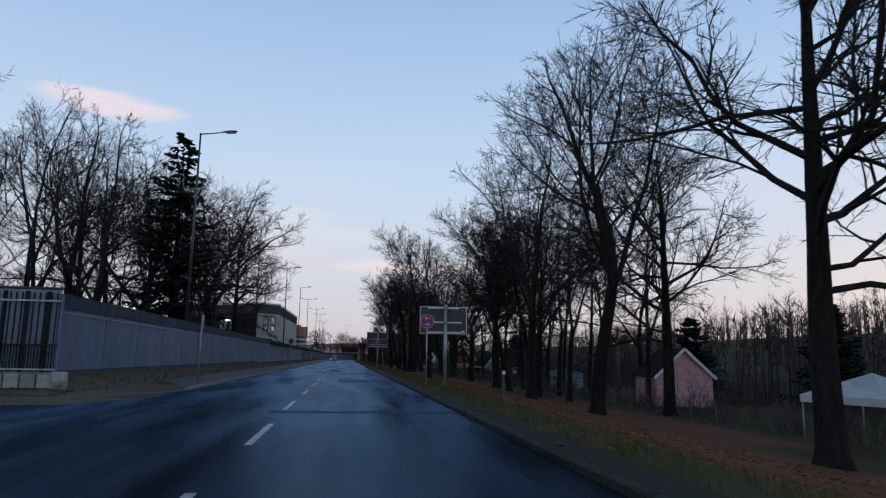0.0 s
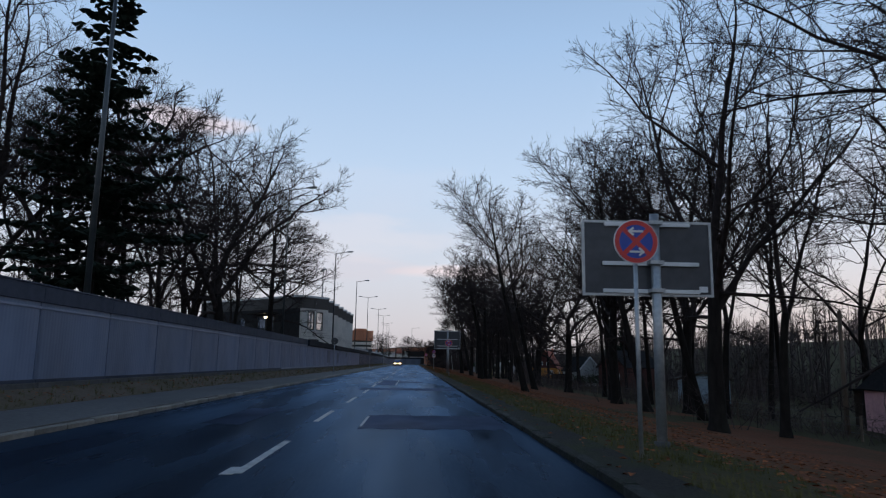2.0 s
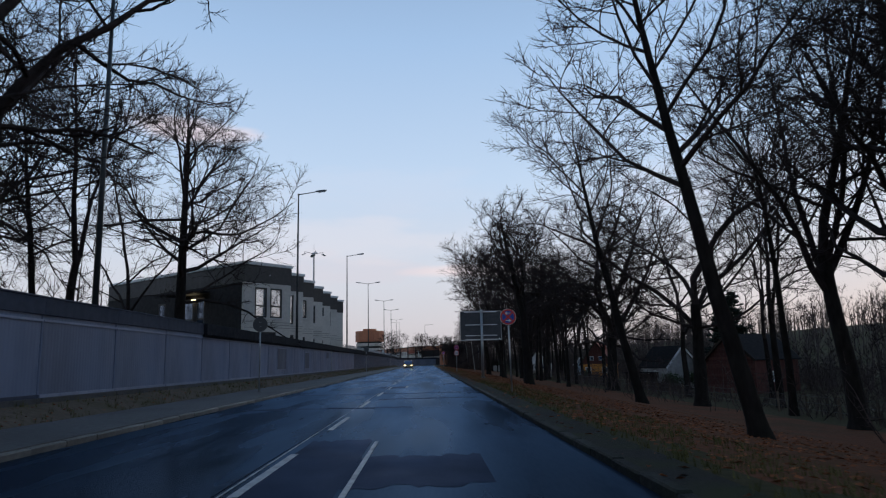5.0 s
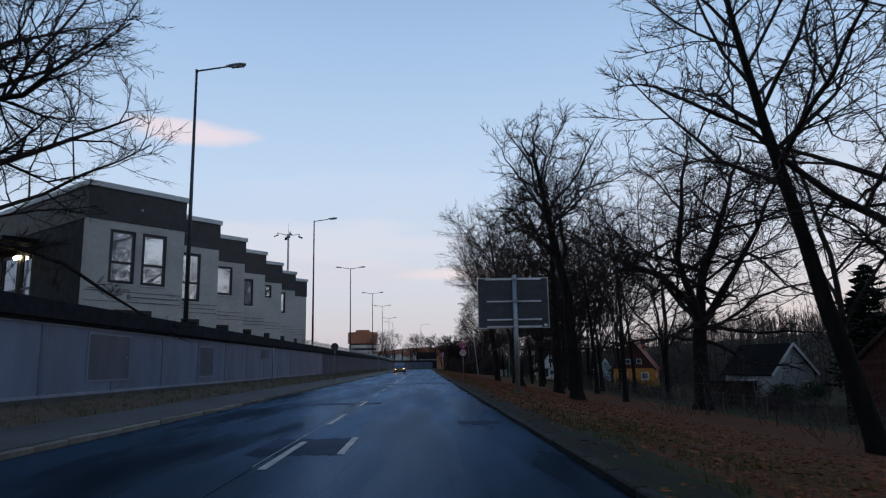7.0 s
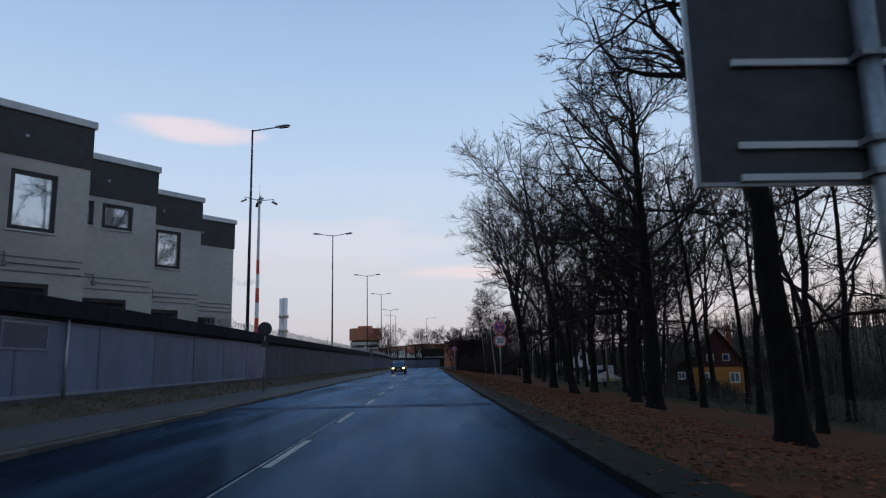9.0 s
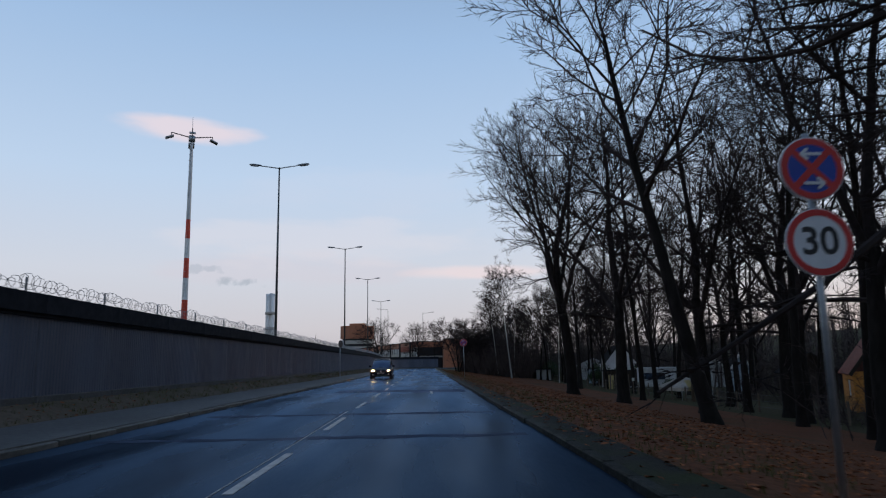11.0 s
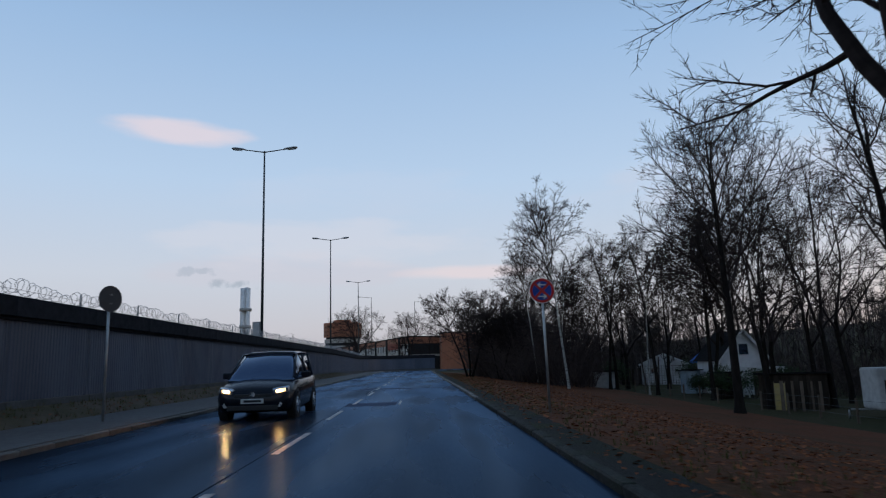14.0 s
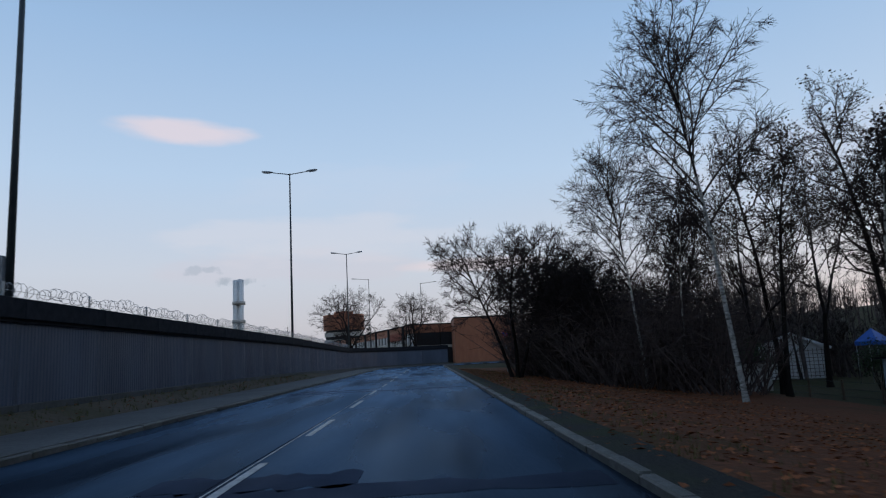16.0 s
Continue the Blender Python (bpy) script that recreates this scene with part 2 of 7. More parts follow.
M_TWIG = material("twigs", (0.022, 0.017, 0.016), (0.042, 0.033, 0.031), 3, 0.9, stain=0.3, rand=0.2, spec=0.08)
M_DEADLEAF = material("withered_leaves", (0.022, 0.016, 0.012), (0.045, 0.032, 0.022), 3, 0.9, stain=0.3, island=True, rand=0.5, spec=0.08)
M_BIRCH = material("birch_bark", (0.22, 0.212, 0.198), (0.44, 0.425, 0.40), 5, 0.8, bump=0.4, stain=1.0, stain_scale=4.5, stain_col=(0.020, 0.018, 0.016), stretch=(1, 1, 2.5), spec=0.08)
M_THICKET = material("thicket_twigs", (0.048, 0.036, 0.034), (0.092, 0.069, 0.062), 3, 0.95, stain=0.3, island=True, rand=0.4, spec=0.08)
# Paler than M_TWIG: the dusk haze over the far woods is put into this colour
M_HAZETWIG = material("hazy_far_twigs", (0.058, 0.046, 0.042), (0.100, 0.080, 0.073), 3, 0.95, stain=0.3, island=True, rand=0.35, spec=0.05)
M_NEEDLE = material("fir_needles", (0.012, 0.020, 0.016), (0.024, 0.036, 0.026), 4, 0.8, stain=0.3, island=True, rand=0.35, spec=0.08)
M_RENDER = material("grey_render", (0.50, 0.470, 0.425), (0.60, 0.565, 0.515), 5, 0.9, bump=0.2, stain=0.6, stain_scale=0.45, stain_col=(0.30, 0.285, 0.265))
# Dark grey that paints the ledges' shadow lines; the conduits share it
M_FACADELINE = material("ledge_shadow_and_conduit_grey", (0.19, 0.182, 0.170), (0.26, 0.25, 0.235), 5, 0.9, stain=0.5)
M_FASCIA = material("dark_fascia", (0.034, 0.032, 0.031), (0.048, 0.045, 0.044), 4, 0.6, stain=0.3, stain_scale=0.6)
M_ENDCLAD = material("black_cladding", (0.013, 0.013, 0.014), (0.022, 0.022, 0.023), 4, 0.7, stain=0.4, stain_scale=0.6, spec=0.2)
M_PALEBLUE = material("pale_blue_boards", (0.25, 0.33, 0.40), (0.34, 0.43, 0.50), 5, 0.8, bump=0.2, stain=0.6, stain_scale=0.7, rand=0.15)
M_COPING = material("white_coping", (0.62, 0.62, 0.61), (0.72, 0.72, 0.71), 5, 0.6, stain=0.4, stain_scale=0.8)
M_FRAME = material("window_frame_dark", (0.018, 0.017, 0.017), (0.030, 0.028, 0.028), 8, 0.5, stain=0.2)
M_DARK = material("dark_interior", (0.012, 0.012, 0.013), (0.020, 0.020, 0.022), 4, 0.9, stain=0.2)
M_RED = material("mast_red", (0.55, 0.045, 0.02), (0.66, 0.07, 0.03), 5, 0.55, stain=0.3, stain_scale=1.0)
M_WHITE = material("white_paint", (0.66, 0.66, 0.64), (0.76, 0.76, 0.74), 5, 0.6, stain=0.4, stain_scale=1.0)
M_SIGNRED = material("sign_red", (0.50, 0.018, 0.018), (0.58, 0.03, 0.025), 5, 0.4, stain=0.2)
M_SIGNBLUE = material("sign_blue", (0.012, 0.045, 0.30), (0.016, 0.06, 0.36), 5, 0.4, stain=0.2)
M_SIGNWHITE = material("sign_white", (0.62, 0.62, 0.62), (0.72, 0.72, 0.72), 5, 0.45, stain=0.25)
M_SIGNBLACK = material("sign_black", (0.012, 0.012, 0.012), (0.02, 0.02, 0.02), 5, 0.5, stain=0.2)
M_SIGNBACK = material("sign_back_grey", (0.048, 0.050, 0.056), (0.070, 0.072, 0.078), 5, 0.55, metal=0.2, stain=0.5, stain_scale=0.8)
M_BROWN = material("brown_cladding", (0.29, 0.100, 0.048), (0.37, 0.135, 0.064), 2, 0.6, stain=0.4, stain_scale=0.12, stretch=(1, 1, 0.3))
M_BEIGE = material("pale_concrete", (0.36, 0.34, 0.31), (0.44, 0.42, 0.38), 2, 0.8, stain=0.5, stain_scale=0.2)
M_PINK = material("pink_boards", (0.60, 0.32, 0.34), (0.72, 0.41, 0.42), 5, 0.8, stain=0.6, stain_scale=0.7, rand=0.12)
M_ORANGE = material("orange_render", (0.52, 0.20, 0.035), (0.62, 0.27, 0.055), 4, 0.85, stain=0.5, stain_scale=0.5)
M_REDBRICK = material("red_tiles", (0.20, 0.045, 0.024), (0.29, 0.075, 0.04), 8, 0.8, bump=0.4, stain=0.5, stain_scale=0.6)
M_ROOF = material("dark_roof_felt", (0.014, 0.014, 0.015), (0.026, 0.025, 0.026), 6, 0.95, bump=0.3, stain=0.4, spec=0.05)
M_LIMEWASH = material("limewash", (0.36, 0.36, 0.355), (0.50, 0.50, 0.49), 3, 0.85, bump=0.2, stain=0.85, stain_scale=0.5, stain_col=(0.17, 0.165, 0.155))
M_DARKWOOD = material("dark_stained_boards", (0.030, 0.023, 0.018), (0.055, 0.043, 0.034), 7, 0.85, bump=0.4, stain=0.5, stretch=(1, 1, 0.2), rand=0.3, spec=0.08)
M_TARPBLUE = material("blue_tarpaulin", (0.015, 0.09, 0.42), (0.025, 0.13, 0.52), 3, 0.45, stain=0.4, stain_scale=0.8)
M_TARPBEIGE = material("beige_tarpaulin", (0.30, 0.25, 0.20), (0.40, 0.34, 0.28), 3, 0.6, stain=0.7, stain_scale=0.6, stain_col=(0.16, 0.13, 0.11))
M_TARPYELLOW = material("yellow_tarpaulin", (0.36, 0.26, 0.07), (0.44, 0.33, 0.12), 3, 0.5, stain=1.0, stain_scale=0.45, stain_col=(0.30, 0.26, 0.21))
M_CANVAS = material("white_canvas", (0.42, 0.43, 0.44), (0.55, 0.55, 0.56), 3, 0.8, stain=0.6, stain_scale=0.8)
M_WHITEWASH = material("whitewashed_render", (0.76, 0.76, 0.77), (0.84, 0.84, 0.84), 3, 0.85, bump=0.2, stain=0.6, stain_scale=0.5, stain_col=(0.36, 0.36, 0.35))
M_REDBOARD = material("red_brown_boards", (0.070, 0.030, 0.026), (0.11, 0.048, 0.040), 7, 0.85, bump=0.4, stain=0.5, stretch=(1, 1, 0.2), rand=0.2, spec=0.08)
M_BUSH = material("evergreen_leaves", (0.020, 0.034, 0.012), (0.040, 0.060, 0.022), 4, 0.7, stain=0.3, island=True, rand=0.4, spec=0.15)
M_WOOD = material("weathered_wood", (0.10, 0.075, 0.055), (0.17, 0.13, 0.10), 7, 0.85, bump=0.4, stain=0.5, stretch=(1, 1, 0.2), rand=0.25, spec=0.08)
M_CARPAINT = material("black_car_paint", (0.008, 0.010, 0.016), (0.012, 0.014, 0.021), 3, 0.22, stain=0.2, rough_var=0.05, spec=0.22)
M_TYRE = material("tyre_rubber", (0.012, 0.012, 0.012), (0.02, 0.02, 0.02), 8, 0.85, stain=0.2)
M_CHROME = material("bright_metal", (0.55, 0.56, 0.57), (0.66, 0.67, 0.68), 8, 0.25, metal=1.0, stain=0.2)
M_PLATE = material("plate_white", (0.55, 0.55, 0.54), (0.62, 0.62, 0.61), 8, 0.5, stain=0.2)
M_HEAD = glowing("headlight_glow", (1.0, 0.66, 0.32), 2.2)
M_BEAM = glowing("headlight_bulb_glow", (1.0, 0.42, 0.11), 420.0)
M_BULB = glowing("bulkhead_glow", (1.0, 0.80, 0.50), 9.0)


def glass(name, tint, rough=0.03):
    m = bpy.data.materials.new(name)
    m.use_nodes = True
    n, l = m.node_tree.nodes, m.node_tree.links
    b = n["Principled BSDF"]
    b.inputs["Base Color"].default_value = (*tint, 1)
    b.inputs["Metallic"].default_value = 0.75
    t = n.new("ShaderNodeTexNoise")
    t.inputs["Scale"].default_value = 1.3
    bp = n.new("ShaderNodeBump")
    bp.inputs["Strength"].default_value, bp.inputs["Distance"].default_value = 0.03, 0.03
    l.new(t.outputs[0], bp.inputs["Height"])
    l.new(bp.outputs[0], b.inputs["Normal"])
    b.inputs["Roughness"].default_value = rough
    return m


M_GLASS = glass("window_glass", (0.62, 0.66, 0.70))
M_CARGLASS = glass("car_glass", (0.12, 0.17, 0.25))


# ---------------------------------------------------------------- builders
def mesh_of(name, bm, mat):
    me = bpy.data.meshes.new(name)
    bm.normal_update()
    bm.to_mesh(me)
    bm.free()
    for mm in (mat if isinstance(mat, (list, tuple)) else [mat]):
        me.materials.append(mm)
    return me


def part(name, bm, mat=None, parent=None, label="", smooth=False):
    me = mesh_of(name, bm, mat) if isinstance(bm, bmesh.types.BMesh) else bm
    if smooth:
        me.polygons.foreach_set("use_smooth", [True] * len(me.polygons))
    ob = new(name, me)
    if parent:
        ob.parent = parent
    if label:
        ob["label"] = label
    return ob


def data_mesh(name, verts, faces, mat, smooth=False):
    me = bpy.data.meshes.new(name)
    me.from_pydata(verts, [], faces)
    me.materials.append(mat)
    if smooth:
        me.polygons.foreach_set("use_smooth", [True] * len(me.polygons))
    me.update()
    return me


def box(bm, x0, y0, z0, x1, y1, z1, m=None, bevel=0.0):
    vs = [bm.verts.new((x, y, z)) for z in (z0, z1) for y in (y0, y1) for x in (x0, x1)]
    fs = [bm.faces.new([vs[i] for i in q]) for q in ((0, 2, 3, 1), (4, 5, 7, 6), (0, 1, 5, 4), (2, 6, 7, 3), (0, 4, 6, 2), (1, 3, 7, 5))]
    if bevel:
        es = list({e for f in fs for e in f.edges})
        r = bmesh.ops.bevel(bm, geom=es, offset=bevel, segments=2, affect="EDGES", profile=0.5)
        vs = list({v for f in r["faces"] for v in f.verts} | {v for v in vs if v.is_valid})
    if m is not None:
        bmesh.ops.transform(bm, matrix=m, verts=[v for v in vs if v.is_valid])
    return vs


def cyl(bm, p0, p1, r0, r1=None, n=12, cap=True):
    p0, p1 = Vector(p0), Vector(p1)
    r1 = r0 if r1 is None else r1
    q = (p1 - p0).to_track_quat("Z", "Y").to_matrix()
    rings = []
    for p, r in ((p0, r0), (p1, r1)):
        rings.append([bm.verts.new(p + q @ Vector((r * math.cos(2 * math.pi * i / n), r * math.sin(2 * math.pi * i / n), 0))) for i in range(n)])
    for i in range(n):
        f = bm.faces.new((rings[0][i], rings[0][(i + 1) % n], rings[1][(i + 1) % n], rings[1][i]))
        f.smooth = True
    if cap:
        bm.faces.new(rings[0][::-1])
        bm.faces.new(rings[1])
    return rings


def B():
    return bmesh.new()


def thing(name, loc, rz=0.0, label="", category="", group="", kind=""):
    ob = new(name)
    ob.empty_display_size = 0.2
    ob.matrix_basis = pose(*loc, 0, 0, rz)
    return tagged(ob, label, category, group, kind)


# ---------------------------------------------------------------- plan of the place
X_L, X_R = -3.88, 3.84           # road edges
WALL_X = -7.5
Y_TURN = 262.0                   # the road turns right here
R_MID = 8.5
WALL_Z0, WALL_Z1 = 0.42, 3.0


def terrain(x, y):
    """Height of the soil."""
    start = 232 + 14 * min(1.0, max(0.0, (x - 24) / 6))
    flat = min(1.0, max(0.0, (y - start) / (254 - start)))
    if x < -6.3:
        z = 0.10 + 0.33 * min(1.0, (-6.3 - x) / 1.0)
        if y < 4:
            z = -0.02 + (z + 0.02) * max(0.0, min(1.0, (y - 1.5) / 2.5)) if x > -20 else z
    elif x < -3.99:
        z = -0.02 + 0.08 * max(0.0, min(1.0, (y + 2.0) / 4.0))
    elif x < 3.95:
        z = -0.10
    else:
        xs, zs = (3.95, 4.7, 8, 12, 16, 24, 48, 75, 115, 400), (0.06, 0.07, -0.45, -1.2, -1.75, -2.2, -2.3, 2.6, 8.5, 16.0)
        z = float(np.interp(x, xs, zs))
        north = min(1.0, max(0.0, (y - 185) / 25))
        z = z * (1 - 0.35 * north * min(1.0, max(0.0, (22 - x) / 4)))
        z += 0.05 * noise.noise(Vector((x * 0.5, y * 0.5, 0))) * min(1.0, (x - 3.95) / 1.5)
    if y > 232 and x < 58:
        flat *= min(1.0, max(0.0, (58 - x) / 12))
        z = z * (1 - flat) + (-0.10) * flat
    return z


def breaks(edges, fine):
    out = []
    for (a, b), st in zip(zip(edges, edges[1:]), fine):
        k = max(1, round((b - a) / st))
        out += [a + (b - a) * i / k for i in range(k)]
    return out + [edges[-1]]


gx = breaks([-2600, -300, -40, -9, -7.4, -6.3, -5.9, -3.99, -3.97, 3.94, 3.955, 8, 16, 40, 120, 400, 2600], [800, 60, 6, 0.8, 0.36, 0.4, 1.9, 0.02, 2.0, 0.02, 0.5, 1.0, 4, 8, 60, 800])
gy = breaks([-2400, -200, -60, -30, 60, 262, 320, 600, 3000], [800, 40, 6, 2.0, 2.0, 2.5, 40, 800])
verts = [(x, y, terrain(x, y)) for y in gy for x in gx]
nx = len(gx)
gfaces, gmats = [], []
for j in range(len(gy) - 1):
    for i in range(nx - 1):
        gfaces.append((j * nx + i, j * nx + i + 1, (j + 1) * nx + i + 1, (j + 1) * nx + i))
        xm, ym = (gx[i] + gx[i + 1]) / 2, (gy[j] + gy[j + 1]) / 2
        edge = (6.4 if ym < 40 else 5.1 if ym < 70 else 4.2) + 0.7 * noise.noise(Vector((0, ym * 0.15, 3)))
        lit = edge < xm < 19 and -40 < ym < 246 and noise.noise(Vector((xm * 0.12, ym * 0.06, 9))) > (-0.2 if ym < 45 else -0.7)
        gmats.append(1 if lit else 2 if (-7.45 < xm < -6.2 and ym > 0) or (-14 < xm < -3.99 and -6 < ym < 8) else 0)
gme = data_mesh("ground", verts, gfaces, M_GROUND, True)
gme.materials.append(M_LITTER)
gme.materials.append(M_VERGE)
gme.polygons.foreach_set("material_index", gmats)
tagged(part("ground", gme, None), "dark soil and grass verge with brown leaf litter", "ground", kind="structure")


def bend(off, s):
    """Point at lateral offset off from the road's middle, s metres along it (s = y until the turn)."""
    if s <= Y_TURN:
        return off, s
    a = (s - Y_TURN) / R_MID
    if a <= math.pi / 2:
        return R_MID - (R_MID - off) * math.cos(a), Y_TURN + (R_MID - off) * math.sin(a)
    return R_MID + (s - Y_TURN - R_MID * math.pi / 2), Y_TURN + R_MID - off


S_LIST = breaks([-220, -40, Y_TURN, Y_TURN + R_MID * math.pi / 2, 380], [20, 4, 1.2, 12])


def strip(name, o0, o1, z0, z1, slist, mat, under=None, ramped=False):
    vs, fs = [], []
    cross = [(o0, z0), (o1, z1)] if under is None else [(o0, under), (o0, z0), (o1, z1), (o1, under)]
    for s in slist:
        for o, z in cross:
            vs.append((*bend(o, s), z if s > slist[0] or not ramped else -0.02))
    k = len(cross)
    for j in range(len(slist) - 1):
        for i in range(k - 1):
            fs.append((j * k + i, j * k + i + 1, (j + 1) * k + i + 1, (j + 1) * k + i))
    return data_mesh(name, vs, fs, mat)


road = tagged(part("road", strip("road", X_L - 0.02, X_R + 0.02, 0, 0, S_LIST, M_ASPHALT), None), "wet dark asphalt two-lane road with worn centre dashes", "road", kind="structure")
bm = B()
pts = [(X_L + 0.05, 6.0), (-3.95, 3.0), (-4.3, -1.2), (-5.2, -3.2), (-7.4, -4.6), (-20, -5.2), (-20, -16), (-7.4, -17), (-4.6, -20), (X_L + 0.05, -24)]
bm.faces.new([bm.verts.new((x, y, 0.004 if x > -7.3 else 0.06)) for x, y in reversed(pts)])
bmesh.ops.triangulate(bm, faces=bm.faces[:])
tagged(part("driveway", bm, M_ASPHALT), "wet asphalt gateway entrance beside the road", "driveway", kind="structure")
tagged(part("pavement", strip("pavement", -6.25, -4.0, 0.12, 0.12, [s for s in S_LIST if s >= 4], M_PAVE, -0.05, True)), "dark asphalt pavement beside the grey barrier", "pavement", kind="structure")
tagged(part("gravel_strip", strip("gravel_strip", X_R + 0.12, 4.52, 0.090, 0.094, [s for s in S_LIST if -60 <= s <= 262], M_GRAVEL, -0.05)), "narrow dark gravel strip along the dim right-hand kerb", "gravel", kind="structure")

# ---------------------------------------------------------------- trees
def tube(vs, fs, pts, radii, n):
    """A tapered tube; a last radius of zero closes to a point."""
    prev = None
    ref = Vector((0.31, 0.17, 0.94))
    for k, (p, r) in enumerate(zip(pts, radii)):
        d = (pts[k + 1] - p) if k + 1 < len(pts) else (p - pts[k - 1])
        u = d.cross(ref)
        if u.length < 1e-5:
            u = d.cross(Vector((1, 0, 0)))
        u.normalize()
        w = d.cross(u).normalized()
        base = len(vs)
        if r == 0:
            vs.append(tuple(p))
            if prev is not None:
                for i in range(n):
                    fs.append((prev + i, prev + (i + 1) % n, base))
            return
        for i in range(n):
            a = 2 * math.pi * i / n
            q = p + u * (r * math.cos(a)) + w * (r * math.sin(a))
            vs.append((q.x, q.y, q.z))
        if prev is not None:
            for i in range(n):
                fs.append((prev + i, prev + (i + 1) % n, base + (i + 1) % n, base + i))
        prev = base


def grow(rng, height, radius, fork, width, leaders=1, spread=0.5, crook=0.12, up=0.05, lean=(0.0, 0.0), limbs=15, low=0, fine=1.0, droop=0.0, stems=1, leafy=0.0):
    """Bare deciduous tree whose limbs fill an egg-shaped crown. Returns (trunk, crown, leaves) vertex and face lists."""
    trunk, crown, leaves = ([], []), ([], []), ([], [])
    sides, segs = (12, 9, 6, 4, 3), (8, 7, 6, 4, 2)
    kids = (0, 0, 5.4, 5.0 * fine, 4.2 * fine)
    zlo = fork * 0.72
    zc, hc, wc = (zlo + height) / 2, (height - zlo) / 2, width / 2

    def reach(p, d):
        """Way from p along d to the edge of the crown."""
        c = Vector((lean[0] * p.z, lean[1] * p.z, zc))
        s = Vector((1 / wc, 1 / wc, 1 / hc))
        q, e = (p - c) * s, d * s
        a, b, k = e.dot(e), q.dot(e), q.dot(q) - 1
        disc_ = b * b - a * k
        return max(0.8, (-b + math.sqrt(disc_)) / a) if disc_ > 0 else 0.8

    def branch(p, d, length, r, level, tip, lift):
        n = segs[level]
        pts, radii = [p.copy()], [r]
        d = d.normalized()
        wig = crook * (0.24, 0.8, 1.25, 1.5, 1.4)[level]
        for i in range(n):
            d = d + Vector((rng.gauss(0, wig), rng.gauss(0, wig), rng.gauss(0, wig * 0.8) + lift))
            d.normalize()
            p = p + d * (length / n)
            pts.append(p.copy())
            radii.append(r * (1 - (i + 1) / n * (1 - tip)))
        return pts, radii

    def side_dir(d, ang, az):
        u = d.orthogonal().normalized()
        w = d.cross(u).normalized()
        return d * math.cos(ang) + (u * math.cos(az) + w * math.sin(az)) * math.sin(ang)

    def on(pts, radii, f):
        n = len(pts) - 1
        k = min(n - 1, int(f * n))
        return pts[k].lerp(pts[k + 1], f * n - k), (pts[k + 1] - pts[k]).normalized(), radii[k] + (radii[k + 1] - radii[k]) * (f * n - k)

    def sliver(q, e, half):
        w = (e - q).cross(Vector((rng.gauss(0, 1), rng.gauss(0, 1), 0.5))).normalized() * half
        b = len(crown[0])
        crown[0].extend((tuple(q - w), tuple(q + w), tuple(e)))
        crown[1].append((b, b + 1, b + 2))

    def leaf_clump(q):
        for _ in range(5):
            p = q + Vector((rng.gauss(0, 0.16), rng.gauss(0, 0.16), rng.gauss(0, 0.14)))
            d = Vector((rng.gauss(0, 1), rng.gauss(0, 1), rng.gauss(-0.4, 0.7))).normalized() * rng.uniform(0.08, 0.145)
            w = d.orthogonal() * 0.42
            b = len(leaves[0])
            leaves[0].extend((tuple(p), tuple(p + d * 0.5 + w), tuple(p + d), tuple(p + d * 0.5 - w)))
            leaves[1].append((b, b + 1, b + 2, b + 3))

    def twigs(pts, length):
        """Fine twigs along the last branches: a bent spray of slivers each."""
        cnt = int(kids[4]) + (1 if rng.random() < kids[4] % 1 else 0)
        az = rng.random() * 6
        for c in range(cnt):
            f = 0.12 + 0.86 * (c + rng.random() * 0.7) / cnt
            q, d, _ = on(pts, [0] * len(pts), min(f, 0.99))
            az += 2.4
            nd = side_dir(d, rng.uniform(0.35, 0.95) if c < cnt - 1 else 0.15, az)
            ln = rng.uniform(0.55, 1.0) * (0.35 + 0.38 * length)
            m = q + nd * ln * 0.5
            e = m + (nd + Vector((rng.gauss(0, 0.25), rng.gauss(0, 0.25), rng.uniform(0.0, 0.3) - droop * 2.2))).normalized() * ln * 0.55
            sliver(q, m.lerp(e, 0.1), 0.0160)
            sliver(m, e, 0.0125)
            for g in (0.35, 0.75):
                s = q.lerp(m, g)
                t = s + (side_dir(nd, rng.uniform(0.5, 0.9), rng.random() * 6.28) + Vector((0, 0, 0.1 - droop * 2))).normalized() * ln * rng.uniform(0.3, 0.55)
                sliver(s, t, 0.0112)
            if leafy and rng.random() < leafy:
                leaf_clump(e)

    def fill(pts, radii, level, length, az):
        """Side branches of a branch of that level (2 or 3)."""
        want = kids[level] * min(1.35, max(0.5, length / (height * (0.24 if level == 2 else 0.105))))
        cnt = max(2, int(want) + (1 if rng.random() < want % 1 else 0))
        for c in range(cnt):
            f = 0.16 + 0.82 * (c + rng.random() * 0.7) / cnt
            q, d, r = on(pts, radii, min(f, 0.99))
            az += 2.4 + rng.uniform(-0.5, 0.5)
            nd = side_dir(d, rng.uniform(0.55, 1.0), az)
            if nd.z < -0.25 and not droop:
                nd.z *= 0.3
                nd.normalize()
            ln = length * rng.uniform(0.36, 0.58) * (1.15 - 0.55 * f)
            ln = min(ln, reach(q, nd) * rng.uniform(0.9, 1.12) + 0.3)
            rr = max((0, 0, 0.026, 0.017)[level], min(r * 0.62, 0.030 * ln + 0.006))
            cp, cr = branch(q, nd, ln, min(rr, r * 0.95), level + 1, 0.35 if level == 2 else 0.45, up * 0.8 - droop * 0.35)
            tube(crown[0], crown[1], cp, cr, sides[level + 1])
            if level == 2:
                fill(cp, cr, 3, ln, az)
                twigs(cp[-3:], ln * 0.5)
            else:
                twigs(cp, ln)

